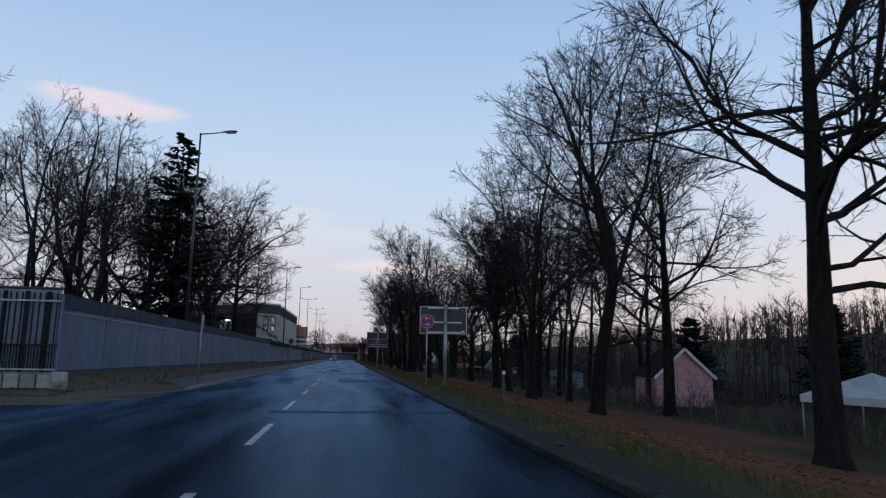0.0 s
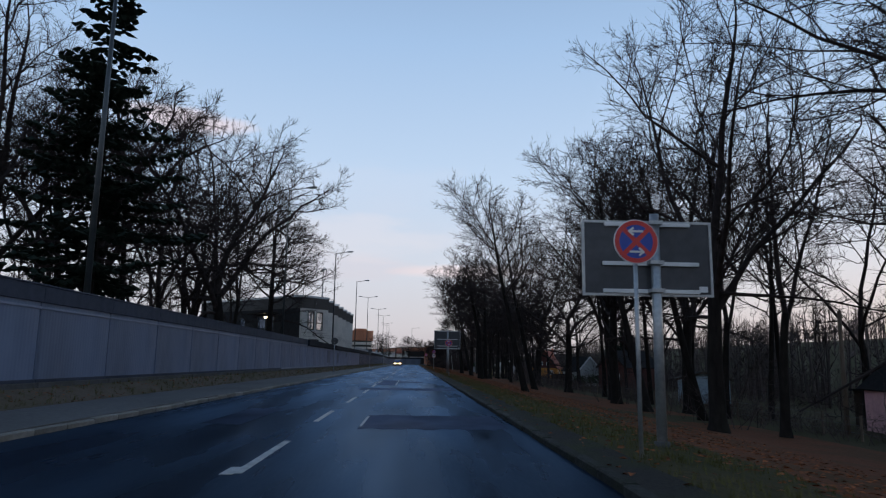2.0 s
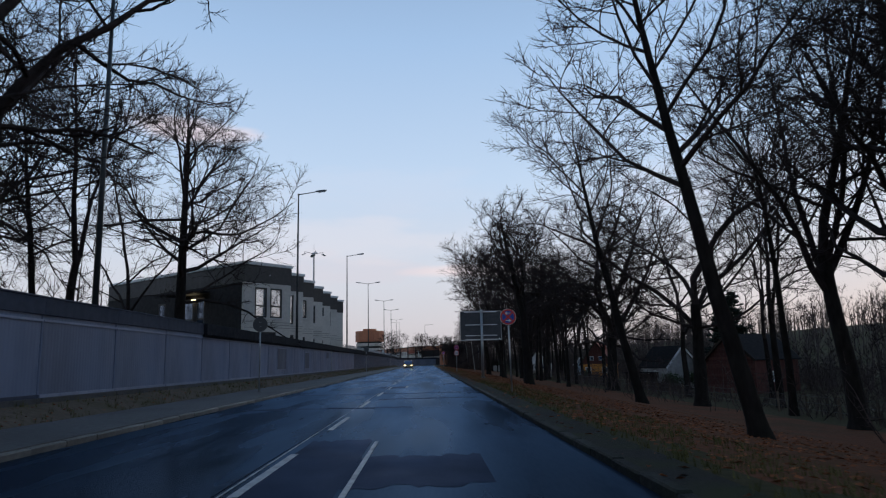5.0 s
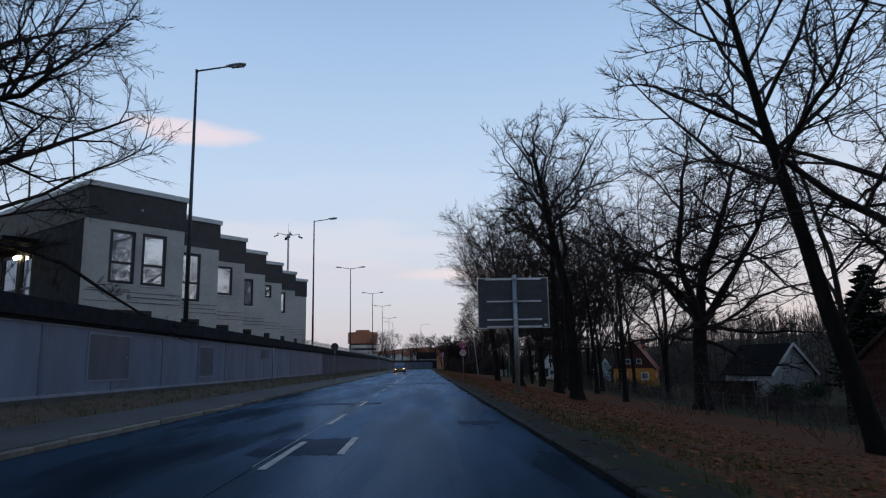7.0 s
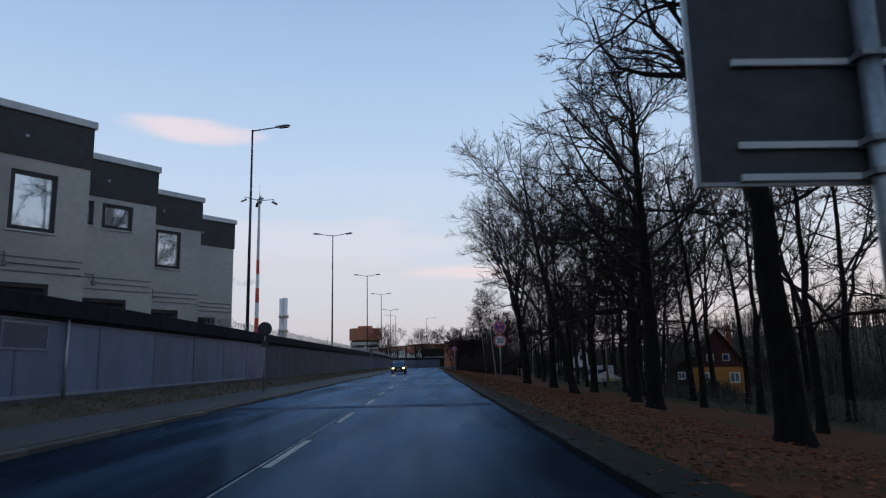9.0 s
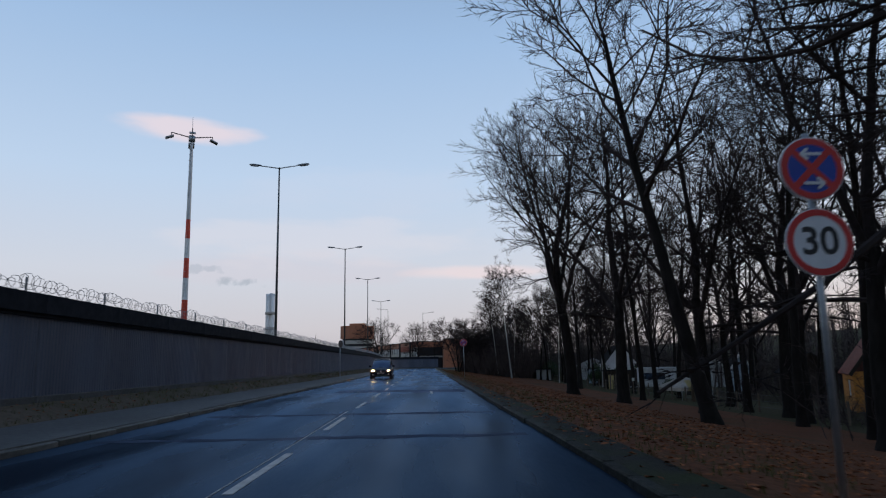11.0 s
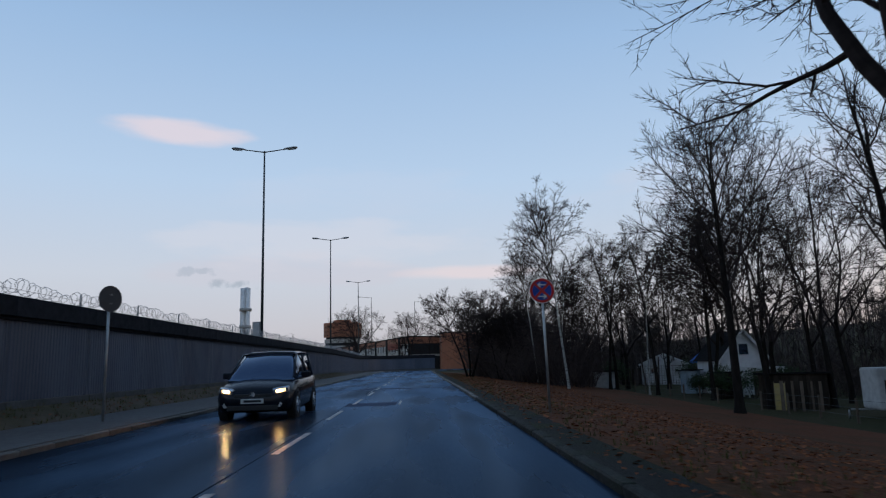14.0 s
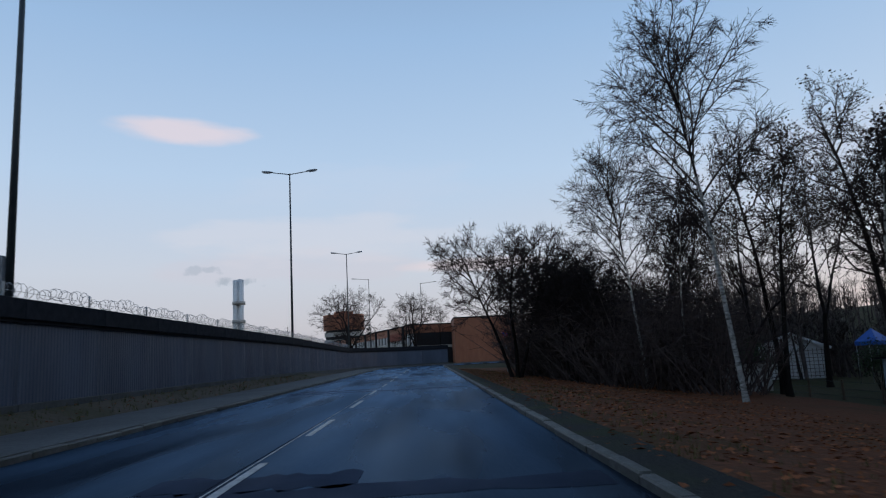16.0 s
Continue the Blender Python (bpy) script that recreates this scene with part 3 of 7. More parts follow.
    def limb(q, d, r, length, az, lift):
        lp, lr = branch(q, d, length, r, 2, 0.22, lift - droop * 0.2)
        tube(crown[0], crown[1], lp, lr, sides[2])
        fill(lp, lr, 2, length, az)
        twigs(lp[-3:], length * 0.3)

    def clothe(pts, radii, n, f0):
        """Limbs along a trunk or leader."""
        az = rng.random() * 6
        for c in range(n):
            f = f0 + (0.98 - f0) * (c + 0.5 * rng.random()) / n
            q, d, r = on(pts, radii, f)
            az += 2.4 + rng.uniform(-0.5, 0.5)
            ang = spread * rng.uniform(0.8, 1.2) * (1.3 - 0.6 * f)
            nd = side_dir(d, ang, az)
            ln = min(reach(q, nd) * rng.uniform(0.8, 1.05), 0.44 * height)
            limb(q, nd, max(0.045, r * rng.uniform(0.42, 0.62)), ln, az, up)
        q, d, r = on(pts, radii, 0.995)
        limb(q, d, r * 0.9, max(1.5, reach(q, d) * 0.95), az, up)

    for st in range(stems):
        d0 = Vector((lean[0] * 0.7, lean[1] * 0.7, 1)).normalized()
        foot = Vector((0, 0, 0))
        rad = radius
        if stems > 1:
            a = 2 * math.pi * st / stems + rng.random()
            d0 += Vector((math.cos(a) * 0.30, math.sin(a) * 0.30, 0))
            foot += Vector((math.cos(a) * 0.25, math.sin(a) * 0.25, 0))
            rad = radius * 0.6
        top = fork if leaders > 1 else height * 0.80
        pts, radii = branch(foot + d0 * 0.7, d0, top - 0.7, rad, 0, 0.72 if leaders > 1 else 0.24, 0.0)
        pull = Vector((lean[0], lean[1], 0)) * 0.3
        pts = [p + pull * ((k / (len(pts) - 1)) ** 2 * top * 0.5) for k, p in enumerate(pts)]
        flare = [foot - d0 * 0.3, foot + d0 * 0.1, foot + d0 * 0.35]
        tube(trunk[0], trunk[1], flare + pts, [rad * 1.55, rad * 1.30, rad * 1.10] + radii, 12)
        if leaders > 1:
            a0 = rng.random() * 6
            for k in range(leaders):
                az = a0 + 2 * math.pi * k / leaders + rng.uniform(-0.35, 0.35)
                ang = spread * (0.55 if k else 0.12) * rng.uniform(0.75, 1.2)
                q = on(pts, radii, 0.90 + 0.095 * (1 - k / leaders))[0] - (pts[-1] - pts[-2]).normalized() * (0.9 * k / leaders * fork * 0.25)
                nd = side_dir(d0, ang, az)
                ln = reach(q, nd) * rng.uniform(0.80, 0.94)
                lp, lr = branch(q, nd, ln, radii[-1] * (0.86 if k == 0 else rng.uniform(0.55, 0.75)), 1, 0.26, up * 0.9)
                tube(crown[0], crown[1], lp, lr, sides[1])
                clothe(lp, lr, max(4, limbs // leaders), 0.14)
        else:
            clothe(pts, radii, limbs, max(0.2, fork / top))
        for k in range(low):                              # long level limbs under the crown
            q, d, r = on(pts, radii, min(0.97, (fork * rng.uniform(0.62, 0.95)) / top))
            az = rng.random() * 6.28
            limb(q, Vector((math.cos(az), math.sin(az), 0.12)), max(0.05, r * 0.34), width * rng.uniform(0.38, 0.55), az, 0.01)
    return trunk, crown, leaves


def tree_kind(seed, label, bark=None, twig=None, name="tree", group="bare trees by the road", **kw):
    t, c, lv = grow(random.Random(seed), **kw)
    ob = thing(name, (0, 0, -400), 0, label, "tree", group)
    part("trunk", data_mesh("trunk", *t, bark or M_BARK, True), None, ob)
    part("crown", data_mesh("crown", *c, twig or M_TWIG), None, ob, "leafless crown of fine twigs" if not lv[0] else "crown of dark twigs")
    if lv[0]:
        part("withered_leaves", data_mesh("withered_leaves", *lv, M_DEADLEAF), None, ob, "clumps of dark withered leaves")
    return ob


LAB = "tall bare deciduous tree with dark bark"
KINDS = dict(
    oak=tree_kind(1, "broad bare oak with dark crooked limbs", height=20, radius=0.42, fork=6.0, width=17, spread=1.15, crook=0.19, up=0.05, limbs=19, low=2, fine=1.05),
    oak2=tree_kind(2, "old bare oak with long level limbs", height=19.5, radius=0.42, fork=6.5, width=16.5, leaders=4, spread=0.95, crook=0.22, up=0.05, limbs=24, low=3, fine=0.95),
    fork=tree_kind(3, LAB + ", forked into steep leaders", height=23, radius=0.42, fork=8.3, width=18.5, lean=(0.08, 0.0), leaders=5, spread=0.82, crook=0.11, up=0.06, limbs=38, fine=1.05),
    fork2=tree_kind(14, LAB + " and rising limbs", height=22, radius=0.38, fork=7.0, width=15, leaders=4, spread=0.9, crook=0.12, up=0.06, limbs=26, low=3),
    spread=tree_kind(19, "wide bare oak with a dense low crown of crooked limbs", height=17.5, radius=0.42, fork=5.0, width=18, leaders=4, spread=1.25, crook=0.20, up=0.045, limbs=32, low=2, fine=0.95),
    grand=tree_kind(23, "massive bare oak with a broad domed crown", height=20, radius=0.55, fork=6.5, width=20, leaders=5, spread=1.3, crook=0.20, up=0.03, limbs=56, low=5, fine=1.0),
    open=tree_kind(15, "crooked bare oak with an open angular crown", height=20, radius=0.42, fork=8.0, width=12, spread=1.0, crook=0.27, up=0.05, limbs=17, fine=0.9, lean=(-0.07, 0.0)),
    lean=tree_kind(4, "leaning bare tree with a dark curved trunk", height=18, radius=0.27, fork=7.0, width=12, spread=1.0, crook=0.14, up=0.05, limbs=13, lean=(-0.30, 0.05)),
    slim=tree_kind(5, "slim bare tree with dark upright stem", height=18, radius=0.20, fork=6.0, width=8.5, spread=0.85, crook=0.13, up=0.07, limbs=12, fine=0.76),
    round=tree_kind(9, "bare tree with a dark rounded crown of fine twigs", height=17, radius=0.24, fork=5.0, width=12, leaders=3, spread=0.9, crook=0.16, up=0.06, limbs=14, fine=0.76),
    narrow=tree_kind(10, "bare upright tree with a narrow dark crown", height=18.5, radius=0.22, fork=5.5, width=9, leaders=2, spread=0.7, crook=0.12, up=0.08, limbs=12, fine=0.76),
    fan=tree_kind(11, "bare tree with a fan of straight rising limbs", height=18, radius=0.25, fork=5.5, width=11, spread=0.85, crook=0.06, up=0.075, limbs=18),
    leafy=tree_kind(12, "dark tree still holding clumps of withered leaves", height=15, radius=0.17, fork=5.0, width=8.0, leaders=3, spread=0.85, crook=0.15, up=0.06, limbs=15, fine=0.95, leafy=0.34),
    leafy2=tree_kind(13, "slim dark tree with withered leaves in its crown", height=14, radius=0.14, fork=4.5, width=6.0, spread=0.9, crook=0.15, up=0.06, limbs=13, fine=0.95, leafy=0.30),
    birch=tree_kind(7, "slender white-barked birch with hanging twigs", M_BIRCH, M_TWIG, "birch", "birches on the bank", height=16, radius=0.10, fork=5.5, width=6.6, spread=0.72, crook=0.09, up=0.05, limbs=17, fine=1.1, droop=0.16, lean=(-0.13, 0.0)),
    birch2=tree_kind(17, "young white-barked birch with thin hanging twigs", M_BIRCH, M_TWIG, "birch", "birches on the bank", height=12.5, radius=0.075, fork=4.5, width=4.6, spread=0.75, crook=0.09, up=0.05, limbs=13, droop=0.18, fine=0.85),
    multi=tree_kind(8, "low many-stemmed bare tree at the verge", height=8.5, radius=0.17, fork=2.4, width=9.5, spread=0.95, crook=0.2, up=0.05, limbs=9, stems=3),
)

# x, y, kind, size, turn
TREES = [
    # along the verge
    (14.9, -2.2, "oak", 1.0, 20), (14.8, 15.8, "fork", 0.93, 330), (21.5, 21.0, "oak", 0.92, 200), (15.5, 31.6, "fork2", 0.98, 10), (18.5, 31.5, "narrow", 1.0, 130),
    (17.4, 36, "slim", 1.0, 70), (18.5, 40.3, "lean", 0.95, 10), (17.3, 46.1, "lean", 1.05, 350), (18.1, 55.7, "oak", 0.98, 90), (10.0, 50.8, "lean", 0.88, 15),
    (20.6, 47.5, "fork2", 0.95, 60), (19.8, 62.5, "fork", 0.9, 90), (21.3, 70.5, "slim", 1.1, 20), (15.4, 77.6, "lean", 1.15, 355),
    (19.2, 77.5, "oak2", 1.0, 75), (11.8, 101.5, "open", 1.02, 0), (20.3, 102.5, "grand", 1.0, 100),
    (17.4, 110, "narrow", 0.95, 260), (23.5, 118, "round", 1.05, 180), (14.5, 121.3, "oak", 1.08, 215), 
    (13.5, 137.9, "lean", 1.22, 0), (15.06, 155.8, "fork2", 1.06, 140), (13.46, 164.15, "fork", 1.04, 205), (17.6, 148.5, "fork2", 0.92, 280), (21.8, 147.5, "fork2", 0.9, 40), (25, 153, "round", 1.05, 160), (18.9, 141, "slim", 1.15, 200),
    (18.6, 163, "slim", 1.05, 10), (23.2, 158, "round", 1.1, 95), (24.3, 148.6, "slim", 0.95, 170), (21.5, 168.5, "narrow", 1.0, 330), (19.2, 187.2, "fan", 1.0, 0),
    (25.8, 181.5, "round", 1.0, 45), (27.2, 176, "slim", 1.0, 230), (26.4, 197, "round", 0.85, 110), (23.6, 192.5, "leafy", 1.0, 50),
    # second row and gardens
    (26, 56, "slim", 1.0, 200), (27, 128, "round", 1.0, 40), (25, 45, "slim", 1.0, 80), 
    (19.5, 127, "slim", 1.05, 15), (23.5, 54, "round", 1.05, 200), (24.5, 78, "narrow", 1.1, 30), (24, 92.5, "round", 1.1, 120), 
    (22.6, 137, "round", 1.05, 70), (26, 141, "narrow", 1.05, 0), (16.5, 131.5, "fork2", 0.92, 30),
    (25.6, 33, "narrow", 1.05, 80), (28, 40, "round", 1.0, 300), (21.8, 44.5, "narrow", 1.1, 140), (28.5, 50, "slim", 1.1, 20),
    (22, 59, "slim", 1.05, 260), (25.5, 66, "round", 0.95, 75), (29, 88, "narrow", 0.95, 0), 
    (21, 122.5, "narrow", 1.0, 90), (18.6, 135.5, "slim", 1.1, 60), (20.6, 143.5, "round", 1.0, 150), (25.2, 133, "slim", 1.05, 10), (21.4, 151.5, "slim", 1.1, 240),
    (26.5, 164, "narrow", 1.05, 35), (24.2, 170.5, "slim", 1.1, 120), (29.5, 186, "slim", 1.0, 75), (27.6, 192.5, "narrow", 0.9, 310), (31.5, 172, "round", 1.05, 200), (22.6, 178.5, "slim", 1.0, 15),
    (31, 196, "leafy", 1.1, 0), (29.3, 211, "leafy", 1.1, 100), (20.2, 213.6, "leafy2", 1.1, 10), (12.6, 211.5, "birch", 0.80, 8), (30.5, 218.5, "leafy2", 1.05, 60),
    # by the birches and the far thicket
    (21.4, 206.2, "leafy2", 1.1, 20), (24.6, 203.0, "leafy2", 1.25, 120), (18.6, 210.0, "leafy2", 0.95, 250), (26.8, 207.5, "leafy", 1.05, 200), (16.4, 216.5, "leafy", 0.8, 300), 
    (29, 203, "narrow", 0.95, 20), (29, 224.5, "narrow", 0.9, 130), (33, 216, "round", 0.95, 160), (25, 226, "round", 0.85, 15), (35, 207, "round", 0.95, 30), (38, 196, "narrow", 1.05, 90),
    (37, 182, "round", 1.05, 10), (13.5, 229, "round", 0.58, 30), (17.5, 234, "round", 0.6, 190), (20.5, 229.5, "narrow", 0.62, 80), (28, 238, "round", 0.75, 150), (37.0, 246, "round", 0.8, 200),
    # behind the barrier
    (-12.2, 52.3, "spread", 1.12, 250), (-14.3, 78.8, "oak", 1.0, 60), (-16.8, 57.5, "round", 1.2, 40), (-15, 66, "narrow", 1.05, 210), (-20.4, 85, "round", 1.0, 190), (-20.8, 37.5, "fork2", 0.95, 20), (-21, 31, "narrow", 1.1, 90),
    (-14.2, 35.5, "spread", 0.9, 200), (-17, 62, "spread", 0.95, 310), (-24, 48, "narrow", 1.15, 160), (-18.5, 70, "slim", 1.05, 0), (-27, 62, "round", 1.15, 240), (-28, 74, "round", 1.1, 30),
    (-28, 34, "narrow", 1.15, 270), (-16.5, 45, "slim", 1.15, 60), (-25, 26, "slim", 1.2, 130), (-13.4, 42.5, "round", 1.0, 20), (-19.5, 43, "round", 1.15, 75), (-23, 37, "round", 1.15, 140), (-32, 45, "round", 1.25, 0), (-26.5, 55, "narrow", 1.2, 300), (-22.5, 66, "round", 1.1, 110), (-15.5, 28, "round", 1.0, 250),
    # beyond the bend
    (-10.8, 294, "spread", 0.78, 0), (-11.6, 296, "round", 0.74, 140), (-0.3, 296, "spread", 0.72, 120), (-1.4, 298, "round", 0.62, 20), (4.4, 297, "slim", 0.6, 250),
    # birches
    (13.57, 203.5, "birch", 1.02, 0), (20.3, 204.9, "birch2", 1.0, 100), (24.9, 199.5, "birch2", 1.1, 220), (15.2, 213.5, "birch2", 0.95, 140), (17.9, 222, "birch2", 0.9, 100), (12.8, 226, "birch2", 0.8, 75), (24, 232, "birch2", 0.9, 10),
    # many-stemmed trees at the corner
    (6.9, 216.3, "multi", 1.0, 0), (10.2, 221.5, "multi", 0.9, 120), (9.5, 214, "multi", 0.72, 60),
]
for x, y, k, s, turn in TREES:
    copy_thing(KINDS[k], Matrix.LocRotScale((x, y, terrain(x, y)), Euler((0, 0, radians(turn))), (s, s, s)))
for k in KINDS.values():
    for o in (*k.children_recursive, k):
        bpy.data.objects.remove(o)


def conifer(name, label, loc, height, width, seed, whorls=24):
    rng = random.Random(seed)
    ob = thing(name, loc, 0, label, "tree")
    t = ([], [])
    tube(*t, [Vector((0, 0, -0.3)), Vector((0.05, 0, height * 0.5)), Vector((0, 0.05, height))], [height * 0.015, height * 0.009, 0.015], 8)
    part("trunk", data_mesh("trunk", *t, M_BARK, True), None, ob)
    vs, fs = [], []
    for k in range(whorls):
        f = k / (whorls - 1)
        z = height * (0.25 + 0.73 * f)
        ln = width * 0.5 * (1 - f) ** 0.75 * (1.0 if k % 2 else 0.82) + 0.18
        for b in range(6 if f < 0.8 else 5):
            a = rng.random() * 6.283
            l = ln * rng.uniform(0.6, 1.12)
            d = Vector((math.cos(a), math.sin(a), -0.10 + 0.3 * f))
            p0 = Vector((0, 0, z + rng.uniform(-0.6, 0.6) * height * 0.73 / whorls))
            steps = max(3, int(l / 0.30))
            for s in range(1, steps + 1):
                q = p0 + d * (l * s / steps) + Vector((0, 0, -0.10 * l * math.sin(3 * s / steps)))
                side = Vector((-math.sin(a), math.cos(a), 0))
                for sg in (-1, 1, 0):
                    sz = 0.62 * (1.15 - 0.6 * s / steps) * rng.uniform(0.7, 1.3)
                    e = q + side * (sg * sz) + d * (0.28 * sz + (0.3 if sg == 0 else 0)) + Vector((0, 0, rng.uniform(-0.22, 0.02)))
                    w = Vector((0.13, 0.07, 0.13)) * rng.uniform(0.8, 1.4)
                    base = len(vs)
                    n = (e - q).cross(Vector((0, 0, 1))).normalized() * w.x
                    vs += [tuple(q + Vector((0, 0, 0.05))), tuple(q.lerp(e, 0.6) + n), tuple(e), tuple(q.lerp(e, 0.6) - n), tuple(q.lerp(e, 0.5) - Vector((0, 0, w.z)))]
                    fs += [(base, base + 1, base + 2), (base, base + 2, base + 3), (base + 1, base + 4, base + 2), (base + 2, base + 4, base + 3), (base, base + 4, base + 1), (base, base + 3, base + 4)]
    part("crown", data_mesh("crown", vs, fs, M_NEEDLE), None, ob, "layered dark green needles")
    return ob


conifer("fir_tree", "tall dark fir with layered boughs behind the barrier", (-10.1, 26.4, 0.42), 15.6, 7.8, 3, 19)
conifer("fir_tree", "dark green garden spruce", (34.6, 106.2, -2.3), 10.4, 5.4, 4, 26)
conifer("fir_tree", "small dark garden spruce", (32.0, 103.5, -2.3), 8.0, 4.6, 5, 22)
conifer("fir_tree", "dark garden spruce behind the pink cabin", (31, 36, -2.3), 7.4, 5.4, 6, 22)
conifer("fir_tree", "dark garden spruce near the white tent", (29, 16, -2.3), 7.0, 4.8, 7, 22)
conifer("fir_tree", "far dark spruce beyond the road bend", (-16.5, 400, 0), 13, 5, 8, 12)


def thicket(name, label, spots, seed, category="shrub", mat=None, kind="stuff"):
    """Tangled leafless shrubs: many arching stems with side twigs, one sheet of twigs."""
    rng = random.Random(seed)
    vs, fs = [], []
    for x, y, r, h, stems in spots:
        z0 = terrain(x, y)
        for _ in range(stems):
            a, q = rng.random() * 6.283, r * math.sqrt(rng.random())
            p = Vector((x + q * math.cos(a), y + q * math.sin(a), z0 - 0.1))
            d = Vector((math.cos(a) * 0.35 * q / r + rng.gauss(0, 0.34), math.sin(a) * 0.35 * q / r + rng.gauss(0, 0.34), 1)).normalized()
            ln = h * rng.uniform(0.55, 1.05) * (1 - 0.25 * (q / r) ** 2)
            pts = [p]
            for i in range(3):
                d = (d + Vector((rng.gauss(0, 0.27), rng.gauss(0, 0.27), 0.04))).normalized()
                p = p + d * ln / 3
                pts.append(p)
            rr = 0.006 + 0.0045 * h
            tube(vs, fs, pts, [rr, rr * 0.8, rr * 0.5, 0], 3)
            for i in range(9):
                f = 0.2 + 0.8 * rng.random()
                k = min(2, int(f * 3))
                s = pts[k].lerp(pts[k + 1], f * 3 - k)
                e = s + Vector((rng.gauss(0, 1), rng.gauss(0, 1), rng.uniform(-0.1, 1.0))).normalized() * ln * rng.uniform(0.12, 0.34)
                w = (e - s).cross(Vector((rng.gauss(0, 1), rng.gauss(0, 1), 0.4))).normalized() * rr * 0.5
                b = len(vs)
                vs.extend((tuple(s - w), tuple(s + w), tuple(e)))
                fs.append((b, b + 1, b + 2))
    me = data_mesh(name, vs, fs, mat or M_THICKET)
    return tagged(part(name, me, None), label, category, kind=kind)


rng = random.Random(40)
thicket("thicket", "dense dark leafless shrubs on the bank", [(9.8, 223, 2.0, 8.0, 220), (11.8, 218, 2.4, 8.6, 250), (13.2, 225, 2.6, 9.2, 250), (15.5, 220, 2.6, 8.2, 220), (16.5, 229, 2.8, 8.4, 280), (12, 232, 2.5, 8.6, 240), (19, 225, 2.5, 7.4, 240), (12.2, 211.5, 2.4, 6.8, 170), (15.0, 209.5, 2.3, 6.2, 150), (11.0, 215.5, 2.2, 6.5, 160)], 11)
thicket("scrub", "dark dense scrub behind the garden cabins", [(rng.uniform(34, 47), y + rng.uniform(-3, 3), 3.0, rng.uniform(3.0, 4.8) if y < 150 else rng.uniform(4.5, 7.0), 50) for y in range(0, 262, 5)], 17)
thicket("hedge", "leafless hedge along the garden plots", [(24 + rng.uniform(-1.5, 2), y + rng.uniform(-1, 1), 1.5, rng.uniform(1.3, 3.0), 44) for y in range(-6, 150, 3)], 12, "hedge")
thicket("hedge", "dense dark hedge before the far cabins", [(28.2 + 0.12 * i + rng.uniform(-0.5, 0.5), 160 + 2 * i, 1.3, rng.uniform(0.9, 1.4), 50) for i in range(8)] + [(25.5 + 0.3 * i, 103.2 + 0.5 * i, 1.0, rng.uniform(1.2, 1.7), 60) for i in range(12)] + [(27 + 0.4 * i, 144 + 0.6 * i, 1.0, rng.uniform(1.1, 1.6), 60) for i in range(10)], 19, "hedge")
thicket("undergrowth", "dark tangled undergrowth between the gardens", [(rng.uniform(34, 62), rng.uniform(-10, 270), 3.2, rng.uniform(3.0, 5.5), 40) for _ in range(60)], 13, "shrub")
thicket("undergrowth", "dark shrubs behind the grey barrier", [(rng.uniform(-34, -11), rng.uniform(4, 84), 2.4, rng.uniform(2.4, 4.2), 40) for _ in range(40)], 14, "shrub")
thicket("undergrowth", "thin saplings among the trees on the bank", [(rng.uniform(17, 27), rng.uniform(20, 160), 1.6, rng.uniform(2.5, 5.5), 9) for _ in range(46)], 15, "shrub")


def far_woods(name, label, spots, seed, twigs=110):
    """Bare woods far off: a stem, some limbs and many thin twig slivers a tree."""
    rng = random.Random(seed)
    vs, fs = [], []
    for x, y, h in spots:
        z0 = terrain(x, y)
        h *= 0.95 + 0.75 * noise.noise(Vector((x * 0.06, y * 0.06, seed)))
        top = Vector((x + rng.gauss(0, 0.5), y + rng.gauss(0, 0.5), z0 + h))
        foot = Vector((x, y, z0 - 0.2))
        tube(vs, fs, [foot, foot.lerp(top, 0.96)], [0.11 + 0.006 * h, 0.0], 3)
        limbs = []
        for i in range(8):
            f = 0.22 + 0.72 * rng.random()
            s = foot.lerp(top, f)
            a = rng.random() * 6.283
            e = s + Vector((math.cos(a), math.sin(a), rng.uniform(0.5, 1.5))) * (h * 0.26 * rng.uniform(0.6, 1.1) * (1.25 - f))
            tube(vs, fs, [s, e], [0.055, 0], 3)
            limbs.append((s, e))
        for i in range(twigs):
            s, e = limbs[i % 8]
            q = s.lerp(e, rng.uniform(0.1, 1.0))
            d = Vector((rng.gauss(0, 0.8), rng.gauss(0, 0.8), rng.uniform(-0.3, 1.2))).normalized()
            g = q + d * rng.uniform(0.5, 1.7) * h * 0.11
            w = Vector((-d.y, d.x, 0.2)).normalized() * rng.uniform(0.025, 0.05)
            b = len(vs)
            vs.extend((tuple(q - w), tuple(q + w), tuple(g)))
            fs.append((b, b + 1, b + 2))
    return tagged(part(name, data_mesh(name, vs, fs, M_HAZETWIG), None), label, "woods", kind="stuff")


def spread_spots(rng, n, x0, x1, y0, y1, h0, h1):
    return [(rng.uniform(x0, x1), rng.uniform(y0, y1), rng.uniform(h0, h1)) for _ in range(n)]


